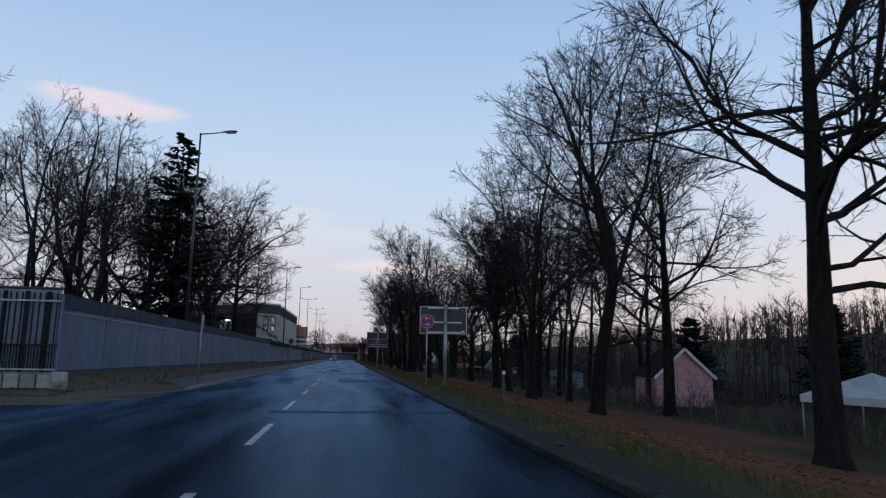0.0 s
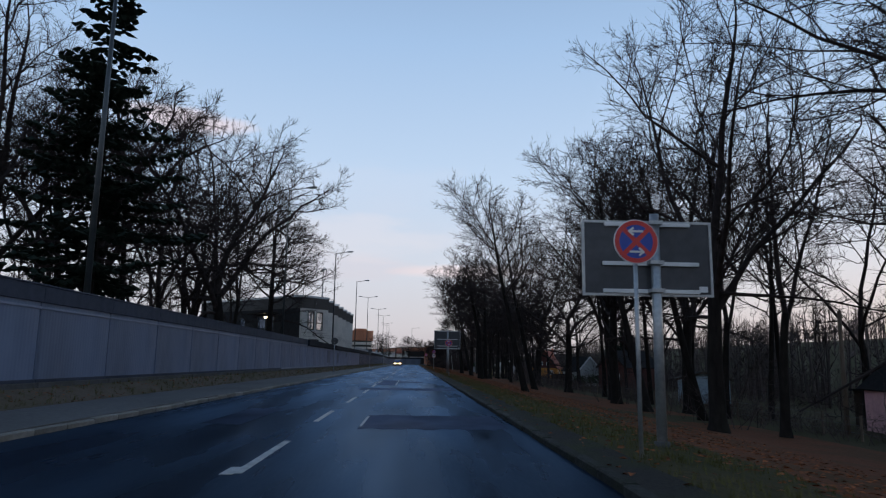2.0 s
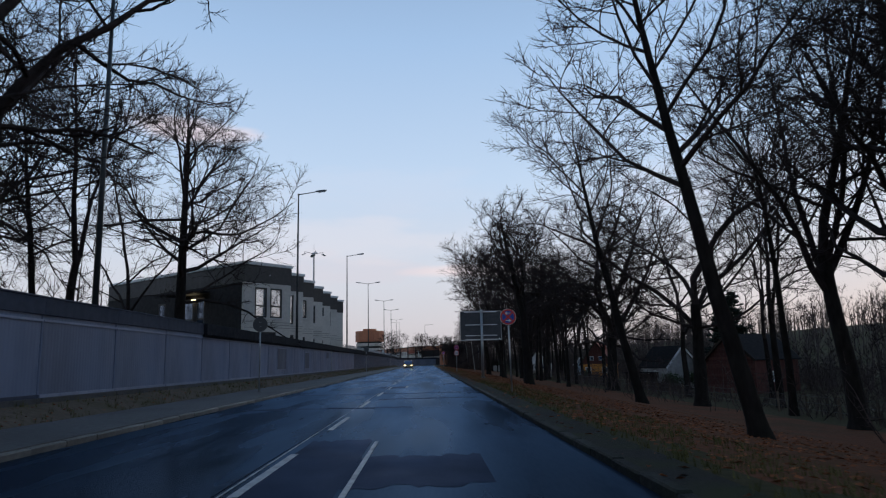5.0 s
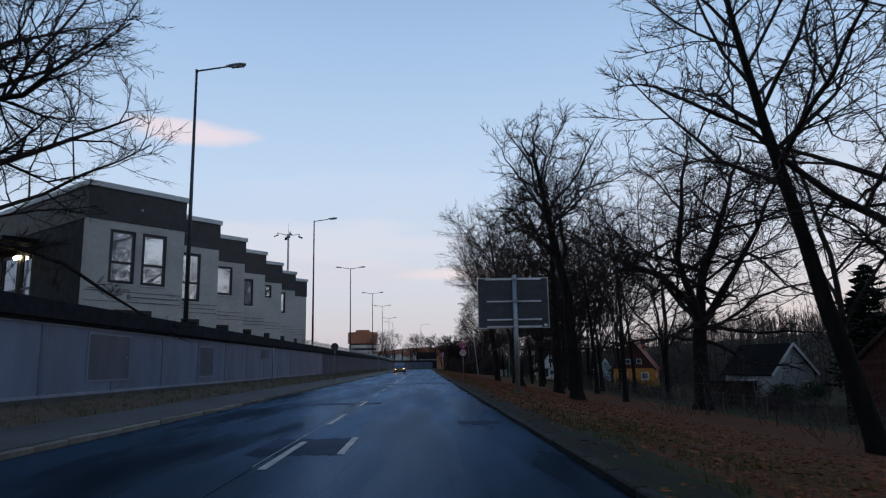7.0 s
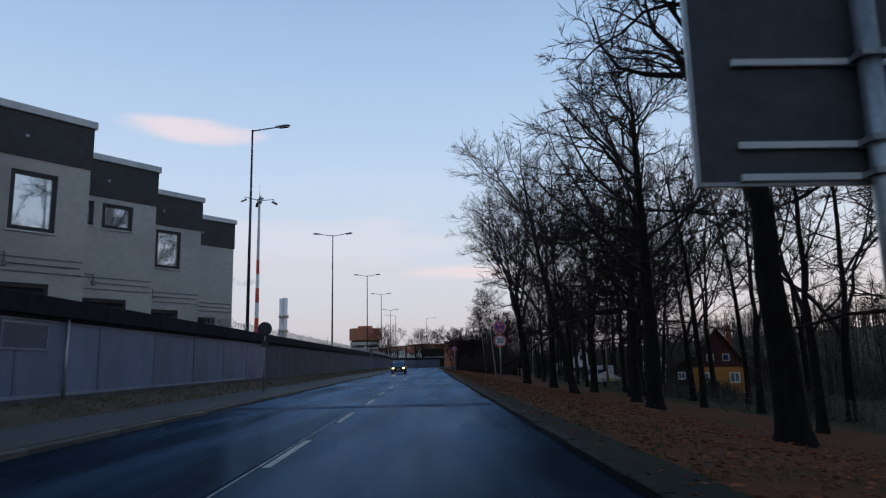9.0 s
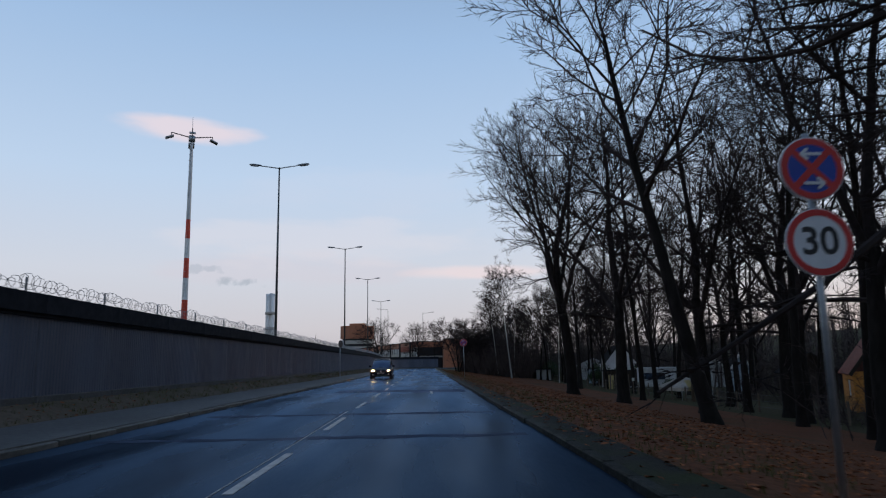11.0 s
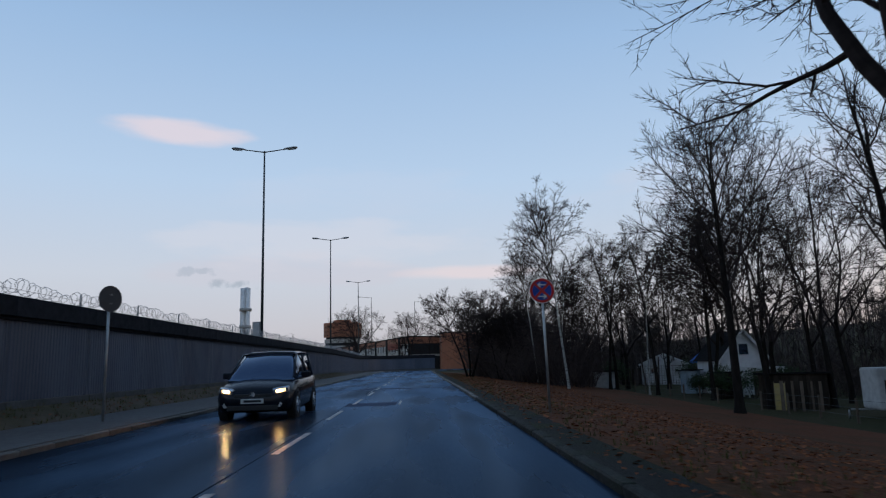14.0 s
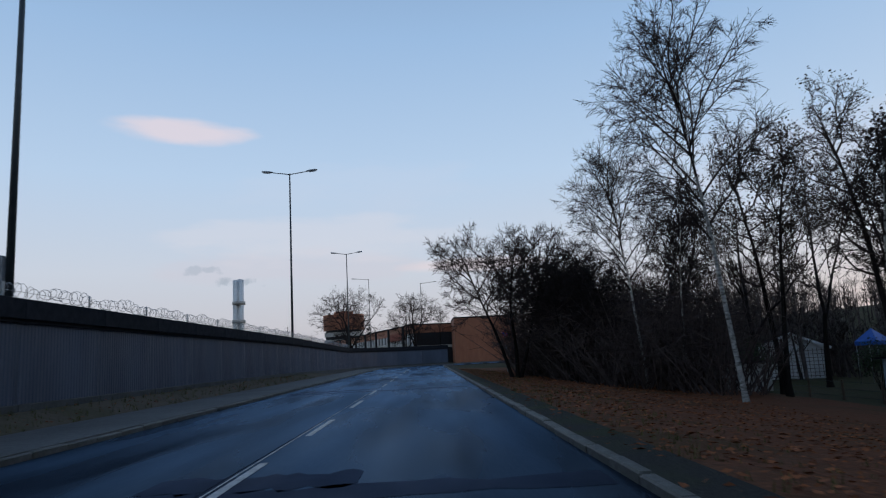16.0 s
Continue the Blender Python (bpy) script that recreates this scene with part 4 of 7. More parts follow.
rw = random.Random(77)
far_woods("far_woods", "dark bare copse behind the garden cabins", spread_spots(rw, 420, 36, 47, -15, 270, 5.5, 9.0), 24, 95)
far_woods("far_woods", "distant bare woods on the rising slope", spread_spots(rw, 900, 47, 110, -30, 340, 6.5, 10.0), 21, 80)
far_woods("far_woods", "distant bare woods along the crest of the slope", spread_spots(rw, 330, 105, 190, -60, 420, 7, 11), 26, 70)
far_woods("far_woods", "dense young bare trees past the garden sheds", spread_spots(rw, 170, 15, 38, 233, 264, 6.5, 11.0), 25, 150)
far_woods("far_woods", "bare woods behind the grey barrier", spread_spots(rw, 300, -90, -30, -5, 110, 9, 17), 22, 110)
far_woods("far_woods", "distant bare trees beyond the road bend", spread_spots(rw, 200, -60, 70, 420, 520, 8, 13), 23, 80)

# ---------------------------------------------------------------- the grey barrier
def wall_run():
    """Posts every 4 m along the barrier: straight, then round the bend."""
    s, out = 2.6, []
    end = Y_TURN + R_MID * radians(84)
    while s < end:
        out.append(s)
        s += 4.0 if s < Y_TURN - 4 else 4.0 * R_MID / (R_MID - WALL_X)
    return out


barrier = thing("wall_west", (0, 0, 0), 0, "blue-grey ribbed metal barrier on a concrete footing", "wall", kind="structure")


def rib_panel(deep, mat):
    """A ribbed sheet 3.9 m long with a lip; x to the road, y along."""
    vs, fs = [], []
    n = 26
    prof = []
    for i in range(n):
        y0 = -1.93 + 3.86 * i / n
        w = 3.86 / n
        prof += [(0.0, y0), (0.0, y0 + w * 0.42), (deep, y0 + w * 0.54), (deep, y0 + w * 0.88)]
    prof.append((0.0, 1.93))
    for z in (0.14, 2.12):
        for x, y in prof:
            vs.append((x, y, z))
    k = len(prof)
    for i in range(k - 1):
        fs.append((i, i + 1, k + i + 1, k + i))
    b = len(vs)
    vs += [(-0.06, -1.93, 0.14), (-0.06, 1.93, 0.14), (-0.06, 1.93, 2.12), (-0.06, -1.93, 2.12)]
    fs += [(b, b + 3, b + 2, b + 1), (0, b, b + 1, k - 1), (k, 2 * k - 1, b + 2, b + 3)]
    return data_mesh("panel", vs, fs, mat)


bm = B(); box(bm, -0.10, -0.035, -0.2, 0.006, 0.035, 2.55, bevel=0.004); POST_ME = mesh_of("post", bm, M_WALL)
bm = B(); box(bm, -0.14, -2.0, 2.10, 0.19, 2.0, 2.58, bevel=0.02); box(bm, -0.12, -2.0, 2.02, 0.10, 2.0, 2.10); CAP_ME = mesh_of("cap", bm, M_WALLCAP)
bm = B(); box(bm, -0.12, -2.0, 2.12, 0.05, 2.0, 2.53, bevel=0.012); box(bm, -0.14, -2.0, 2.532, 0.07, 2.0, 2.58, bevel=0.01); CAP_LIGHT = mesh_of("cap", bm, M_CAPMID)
bm = B(); box(bm, -0.12, -1.99, -0.45, 0.11, 1.99, 0.13, bevel=0.015); FOOT_ME = mesh_of("footing", bm, M_CONCRETE)
bm = B(); box(bm, -0.02, -1.99, 1.955, 0.035, 1.99, 2.015, bevel=0.006); UPPER_ME = mesh_of("upper_rail", bm, M_RAIL)
bm = B(); box(bm, -0.02, -1.99, 0.135, 0.045, 1.99, 0.215, bevel=0.008); LOWER_ME = mesh_of("base_rail", bm, M_RAIL)
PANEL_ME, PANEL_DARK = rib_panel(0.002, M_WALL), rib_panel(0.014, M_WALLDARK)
POST_DARK = POST_ME.copy()
POST_DARK.materials[0] = M_WALLDARK
run = wall_run()
LOWER_DARK = LOWER_ME.copy()
LOWER_DARK.materials[0] = M_CAPMID
for a, b in zip(run, run[1:]):
    pa, pb = Vector((*bend(WALL_X, a), WALL_Z0)), Vector((*bend(WALL_X, b), WALL_Z0))
    mid, d = (pa + pb) / 2, pb - pa
    mid.z += 0.04 * min(1.0, max(0.0, (a - 90) / 60))
    if a > 225:
        mid.z -= 0.28 * min(1, (a - 225) / 30)
    rz = math.degrees(math.atan2(d.y, d.x)) - 90
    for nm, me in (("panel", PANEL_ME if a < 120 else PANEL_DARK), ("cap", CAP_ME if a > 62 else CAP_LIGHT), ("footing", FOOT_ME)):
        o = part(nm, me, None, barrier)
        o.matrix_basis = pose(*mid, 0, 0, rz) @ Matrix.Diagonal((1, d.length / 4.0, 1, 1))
    for nm, me in (("upper_rail", UPPER_ME), ("base_rail", LOWER_ME if a > 50 else LOWER_DARK)):
        if a < 118:
            part(nm, me, None, barrier).matrix_basis = pose(*mid, 0, 0, rz) @ Matrix.Diagonal((1, d.length / 4.0, 1, 1))
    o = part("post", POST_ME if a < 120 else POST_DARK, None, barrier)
    o.matrix_basis = pose(pa.x, pa.y, mid.z, 0, 0, rz)

# recessed service hatches and one pale stanchion
for y0, y1, z0, z1 in ((77.0, 79.7, 0.95, 2.25), (86.7, 88.6, 0.92, 2.12), (98.0, 99.8, 1.74, 2.30)):
    bm = B(); box(bm, WALL_X + 0.006, y0, z0, WALL_X + 0.018, y1, z1); hatch = part("service_hatch", bm, M_WALLDARK, barrier, "darker grey service hatch")
    for q in ((y0 - 0.05, z0 - 0.05, y1 + 0.05, z0), (y0 - 0.05, z1, y1 + 0.05, z1 + 0.05), (y0 - 0.05, z0, y0, z1), (y1, z0, y1 + 0.05, z1)):
        bm = B(); box(bm, WALL_X + 0.004, q[0], q[1], WALL_X + 0.03, q[2], q[3]); part("hatch_frame", bm, M_RAIL, hatch)
    bm = B(); cyl(bm, (WALL_X + 0.018, y1 - 0.18, (z0 + z1) / 2), (WALL_X + 0.05, y1 - 0.18, (z0 + z1) / 2), 0.03, 0.025, 8); part("knob", bm, M_GALV, hatch)
bm = B(); cyl(bm, (WALL_X + 0.10, 100.6, 0.3), (WALL_X + 0.10, 100.6, 2.5), 0.05, 0.045, 10); part("stanchion", bm, M_GALV, barrier, "pale galvanised pipe")

# razor wire in coils on the cap
vs, fs = [], []
pts = []
for i in range(int(150 / 0.034)):
    s = 112 + i * 0.034
    a = 2 * math.pi * s / 0.27 + 1.5 * math.sin(s * 0.9)
    wob = 0.05 * math.sin(s * 1.7) + 0.04 * math.sin(s * 4.3)
    pts.append(Vector((WALL_X - 0.02 + 0.17 * math.cos(a), s + 0.08 * math.sin(a * 0.5), 3.0 + 0.04 * min(1.0, max(0.0, (s - 90) / 60)) + 0.20 + wob + (0.17 + 0.03 * math.sin(s * 2.3)) * math.sin(a) - (0.28 * min(1, (s - 225) / 30) if s > 225 else 0))))
tube(vs, fs, pts, [0.009] * len(pts), 3)
wire = thing("razor_wire", (0, 0, 0), 0, "coiled razor wire along the top of the barrier", "razor wire")
part("coil", data_mesh("coil", vs, fs, M_WIRE), None, wire)
bm = B()
for z in (3.05, 3.22):
    cyl(bm, (WALL_X, 112, z), (WALL_X, 225, z), 0.006, n=4)
part("strand", bm, M_WIRE, wire)
bm = B(); box(bm, -0.02, -0.02, -0.04, 0.02, 0.02, 0.36); BRACKET = mesh_of("bracket", bm, M_GALV)
for y in range(114, 226, 4):
    part("bracket", BRACKET, None, wire).matrix_basis = pose(WALL_X, y, 3.0 + 0.04 * min(1.0, max(0.0, (y - 90) / 60)))

# steel palisade gate before the barrier begins
GATE_Y = 2.45
screen_wall = thing("gateway_wall", (0, 0, 0), 0, "grey rendered screen wall behind the palisade fence", "wall", kind="structure")
bm = B(); box(bm, -14.0, GATE_Y + 0.12, -0.2, WALL_X - 0.14, GATE_Y + 0.26, 3.12, bevel=0.01); part("body", bm, M_RAIL, screen_wall)
bm = B(); box(bm, -14.0, GATE_Y + 0.08, 3.123, WALL_X - 0.14, GATE_Y + 0.30, 3.20, bevel=0.01); part("coping", bm, M_CAPMID, screen_wall)
fence = thing("palisade_fence", (0, 0, 0), 0, "dark steel palisade fence on a low plinth at the gateway", "fence")
bm = B(); box(bm, -0.020, -0.018, 0.60, 0.020, 0.018, 3.02); PALE = mesh_of("pale", bm, M_FENCE)
bm = B(); box(bm, -0.014, -0.014, 0.60, 0.014, 0.014, 1.42); SHORT = mesh_of("short_pale", bm, M_FENCE)
for i in range(34):
    part("pale", PALE, None, fence).matrix_basis = pose(-7.65 - i * 0.17, GATE_Y, 0)
    part("short_pale", SHORT, None, fence).matrix_basis = pose(-7.735 - i * 0.17, GATE_Y, 0)
for z, rail_mat in ((0.66, M_GALV), (1.40, M_FENCE), (2.76, M_GALV)):
    bm = B(); box(bm, -13.4, GATE_Y - 0.055, z - 0.025, -7.5, GATE_Y - 0.020, z + 0.025); part("rail", bm, rail_mat, fence)
for i in range(9):
    bm = B(); box(bm, -7.97 - 0.64 * i, GATE_Y + 0.02, 0.58, -7.87 - 0.64 * i, GATE_Y + 0.115, 3.06, bevel=0.01); part("post", bm, M_FENCE, fence)
plinth = thing("low_wall", (0, 0, 0), 0, "low plinth of pale stained concrete blocks under the palisade fence", "wall")
bm = B(); box(bm, -13.5, GATE_Y - 0.16, -0.25, -7.2, GATE_Y + 0.115, 0.52, bevel=0.01); part("body", bm, M_CONCRETE, plinth)
bm = B(); box(bm, -0.215, -0.05, -0.20, 0.215, 0.0, 0.515, bevel=0.03); BLOCK = mesh_of("block", bm, M_BLOCK)
for i in range(13):
    part("block", BLOCK, None, plinth).matrix_basis = pose(-7.72 - 0.47 * i, GATE_Y - 0.155, 0.01 * (i % 3), 0, 0, (i * 7) % 5 - 2)
bm = B(); box(bm, -7.48, GATE_Y - 0.30, -0.2, -7.12, GATE_Y + 0.05, 0.60, bevel=0.02); part("pier", bm, M_BLOCK, plinth)


# ---------------------------------------------------------------- street lamps
def lamp_head(bm, mirror=1):
    n = 10
    rows = []
    for f, w, h in ((0.0, 0.05, 0.05), (0.12, 0.10, 0.075), (0.4, 0.16, 0.10), (0.75, 0.17, 0.10), (0.95, 0.12, 0.07), (1.0, 0.03, 0.03)):
        x = 0.92 * f
        rows.append([bm.verts.new((mirror * x, w * math.cos(2 * math.pi * i / n), h * math.sin(2 * math.pi * i / n) * (1.0 if math.sin(2 * math.pi * i / n) > 0 else 0.55))) for i in range(n)])
    for a, b in zip(rows, rows[1:]):
        for i in range(n):
            f = bm.faces.new((a[i], a[(i + 1) % n], b[(i + 1) % n], b[i]) if mirror > 0 else (a[i], b[i], b[(i + 1) % n], a[(i + 1) % n]))
            f.smooth = True
    bm.faces.new(rows[0][::-1] if mirror > 0 else rows[0])
    bm.faces.new(rows[-1] if mirror > 0 else rows[-1][::-1])


def street_lamp(x, y, z0, top, arms, label, arm=1.35, rz=0.0):
    lamp = thing("street_lamp", (x, y, z0), rz, label, "street lamp", "street lamps along the barrier")
    h = top - z0
    bm = B()
    cyl(bm, (0, 0, -0.3), (0, 0, 1.3), 0.125, 0.115, 14)
    cyl(bm, (0, 0, 1.3), (0, 0, h), 0.105, 0.052, 14)
    cyl(bm, (0, 0, 1.26), (0, 0, 1.36), 0.128, 0.110, 14)
    part("pole", bm, M_POLE, lamp)
    for sgn in arms:
        bm = B()
        cyl(bm, (0, 0, h - 0.04), (sgn * arm, 0, h + 0.16), 0.042, 0.034, 8)
        cyl(bm, (0, 0, h - 0.10), (0, 0, h + 0.03), 0.065, 0.06, 10)
        part("arm", bm, M_POLE, lamp)
        bm = B()
        lamp_head(bm, sgn)
        head = part("lamp_head", bm, M_LAMPHEAD, lamp, "pale grey lamp head")
        head.matrix_basis = pose(sgn * (arm - 0.05), 0, h + 0.17, 0, -6 * sgn, 0)
        bm = B()
        box(bm, 0.25 if sgn > 0 else -0.82, -0.11, -0.085, 0.82 if sgn > 0 else -0.25, 0.11, -0.045, bevel=0.015)
        part("lens", bm, M_LAMPGLASS, head)
    bm = B(); box(bm, 0.09, -0.05, 0.6, 0.125, 0.05, 1.1, bevel=0.008); part("door", bm, M_POLE, lamp)
    return lamp


ONE, TWO = "tall dark single-armed street lamp behind the barrier", "tall dark two-armed street lamp behind the barrier"
for x, y, top in ((-8.17, 22.3, 14.77), (-8.31, 54.85, 14.7), (-8.1, 86.6, 14.55), (-8.3, 121.6, 15.02)):
    street_lamp(x, y, 0.42, top, (1,), ONE)
for x, y, top in ((-8.72, 158.8, 15.65), (-8.09, 195.2, 15.66), (-8.28, 231.6, 16.2), (-8.58, 272.6, 15.9)):
    street_lamp(x, y, 0.42 if y < 240 else 0.0, top, (1, -1), TWO)
street_lamp(-9.4, 318.7, 0, 17.6, (-1,), "distant single-armed street lamp beyond the bend", 2.6)
street_lamp(1.2, 322, 0, 16.6, (1,), "distant single-armed street lamp beyond the bend", 2.6)


# ---------------------------------------------------------------- light mast, chimney, far buildings
mast = thing("light_mast", (-21.75, 177.5, 0.42), 0, "tall steel light mast banded red and white", "light mast")
zs = [0.0, 3.3, 5.3, 7.35, 9.5, 11.5, 13.5, 15.45, 23.7]
for i, (a, b) in enumerate(zip(zs, zs[1:])):
    bm = B()
    cyl(bm, (0, 0, a), (0, 0, b), 0.34 - 0.008 * a, 0.34 - 0.008 * b, 16, cap=False)
    if i == 7:
        part("upper_pole", bm, M_GALV, mast, "bare galvanised upper pole")
    else:
        part("band", bm, M_RED if i in (2, 4, 6) else M_WHITE, mast)
bm = B(); cyl(bm, (0, 0, 23.6), (0, 0, 24.2), 0.32, 0.32, 14); part("head_ring", bm, M_GALV, mast)
bm = B(); cyl(bm, (0, 0, 24.2), (0, 0, 26.3), 0.03, 0.015, 6); part("lightning_rod", bm, M_GALV, mast)
for a in (25, 110, 205, 290):
    c, s = math.cos(radians(a)), math.sin(radians(a))
    bm = B(); cyl(bm, (0, 0, 24.0), (c * 2.0, s * 2.0, 24.35), 0.06, 0.05, 6); cyl(bm, (c * 2.0, s * 2.0, 24.35), (c * 2.0, s * 2.0, 24.0), 0.04, 0.04, 6)
    part("bracket_arm", bm, M_POLE, mast)
    bm = B()
    box(bm, -0.42, -0.30, -0.10, 0.42, 0.30, 0.06, Matrix.Translation((c * 2.15, s * 2.15, 23.85)) @ Matrix.Rotation(radians(a), 4, "Z") @ Matrix.Rotation(radians(24), 4, "Y"), 0.03)
    part("floodlight", bm, M_LAMPHEAD, mast)
bm = B()
for z in np.arange(3.5, 23.4, 0.6):
    box(bm, -0.10, -0.40, z, 0.10, -0.30, z + 0.02)
tagged(part("rungs", bm, M_GALV, mast), kind="stuff")

chim = thing("chimney", (-89, 514.4, 0), 0, "distant pale triple-flue concrete chimney", "chimney")
for i, a in enumerate((90, 210, 330)):
    bm = B()
    c, s = 1.75 * math.cos(radians(a)), 1.75 * math.sin(radians(a))
    cyl(bm, (c, s, 0), (c, s, 43.8 - (0.6 if i else 0)), 1.15, 1.1, 16)
    part("flue", bm, M_FLUE, chim)
for z in (12, 22, 31):
    bm = B(); cyl(bm, (0, 0, z), (0, 0, z + 1.6), 3.1, 3.1, 20); part("platform", bm, M_BEIGE, chim)

drum = thing("drum_building", (-37, 505, 0), 0, "distant round brown-clad drum building with pale rings", "building")
for nm, z0, z1, r, mat in (("stem", 0, 9, 5.0, M_BEIGE), ("lower_ring", 9, 11.2, 9.4, M_BEIGE), ("glazing", 11.2, 12.6, 8.6, M_DARK), ("upper_ring", 12.6, 14.6, 9.2, M_BEIGE), ("slot", 14.6, 15.6, 8.4, M_DARK), ("drum", 15.6, 22.8, 9.7, M_BROWN), ("roof_cap", 22.8, 24.3, 4.6, M_BROWN)):
    bm = B(); cyl(bm, (0, 0, z0), (0, 0, z1), r, r, 16 if nm == "drum" else 28)
    for f in bm.faces:
        f.smooth = False
    part(nm, bm, mat, drum)


def wall_panel(bm, a0, a1, z0, z1, b, thick, holes, axis="a"):
    """Wall in the plane b (outer face), thickness inwards, with rectangular openings (a0, a1, z0, z1)."""
    us = sorted({a0, a1, *[h[0] for h in holes], *[h[1] for h in holes]})
    ws = sorted({z0, z1, *[h[2] for h in holes], *[h[3] for h in holes]})
    for ua, ub in zip(us, us[1:]):
        za = None
        for wa, wb in zip(ws, ws[1:]):
            hole = any(h[0] - 1e-6 <= ua and ub <= h[1] + 1e-6 and h[2] - 1e-6 <= wa and wb <= h[3] + 1e-6 for h in holes)
            if not hole and za is None:
                za = wa
            if (hole or wb == ws[-1]) and za is not None:
                ze = wa if hole else wb
                if axis == "a":
                    box(bm, ua, b, za, ub, b + thick, ze)
                else:
                    box(bm, b, ua, za, b + thick, ub, ze)
                za = None
    bmesh.ops.remove_doubles(bm, verts=bm.verts[:], dist=0.0005)


def window(parent, a0, a1, z0, z1, b, transom=None, axis="a", mullion=False, sill=True, flip=1, glass_mat=None, frame_mat=None):
    """Framed pane set 9 cm into a wall whose outer face is at b (outside towards -b, or +b for flip=-1)."""
    fm = frame_mat or M_FRAME
    w = 0.13

    def bx(bm, p0, p1, d0, d1, q0, q1):
        lo, hi = sorted((b + flip * d0, b + flip * d1))
        if axis == "a":
            box(bm, p0, lo, q0, p1, hi, q1)
        else:
            box(bm, lo, p0, q0, hi, p1, q1)

    bm = B()
    bx(bm, a0, a0 + w, 0.03, 0.13, z0, z1)
    bx(bm, a1 - w, a1, 0.03, 0.13, z0, z1)
    bx(bm, a0 + w, a1 - w, 0.03, 0.13, z0, z0 + w)
    bx(bm, a0 + w, a1 - w, 0.03, 0.13, z1 - w, z1)
    if transom:
        bx(bm, a0 + w, a1 - w, 0.035, 0.125, transom - 0.05, transom + 0.05)
    if mullion:
        m = (a0 + a1) / 2
        bx(bm, m - 0.03, m + 0.03, 0.035, 0.125, z0 + w, z1 - w)
    win = part("window", bm, fm, parent)
    bm = B()
    bx(bm, a0 + w * 0.8, a1 - w * 0.8, 0.075, 0.09, z0 + w * 0.8, z1 - w * 0.8)
    part("pane", bm, glass_mat or M_GLASS, win)
    if sill:
        bm = B()
        bx(bm, a0 - 0.05, a1 + 0.05, -0.05, 0.03, z0 - 0.05, z0 - 0.003)
        part("sill", bm, M_COPING if frame_mat is None else frame_mat, win)
    return win


# saw-tooth office building behind the barrier: x along a tooth's face, y inwards
office = thing("office_building", (-11.8, 85.2, 0.4), 50.5, "grey rendered saw-tooth office with dark fascia and white coping", "building")
TOP = 8.7
TEETH = [
    [(0.97, 2.10, 4.45, 6.75, 5.35), (2.40, 3.55, 4.45, 6.75, 5.35)],
    [(1.50, 2.95, 4.25, 6.75, 5.2)],
    [(1.25, 1.65, 5.1, 6.8, None), (1.95, 3.15, 5.1, 6.8, None)],
    [(0.70, 1.25, 4.9, 6.7, None), (1.75, 3.05, 4.9, 6.7, None)],
    [(1.25, 1.62, 6.0, 6.9, None), (1.92, 3.08, 5.95, 6.9, None)],
    [(1.80, 3.0, 5.2, 6.9, None)],
    [],
]
a = 0.0
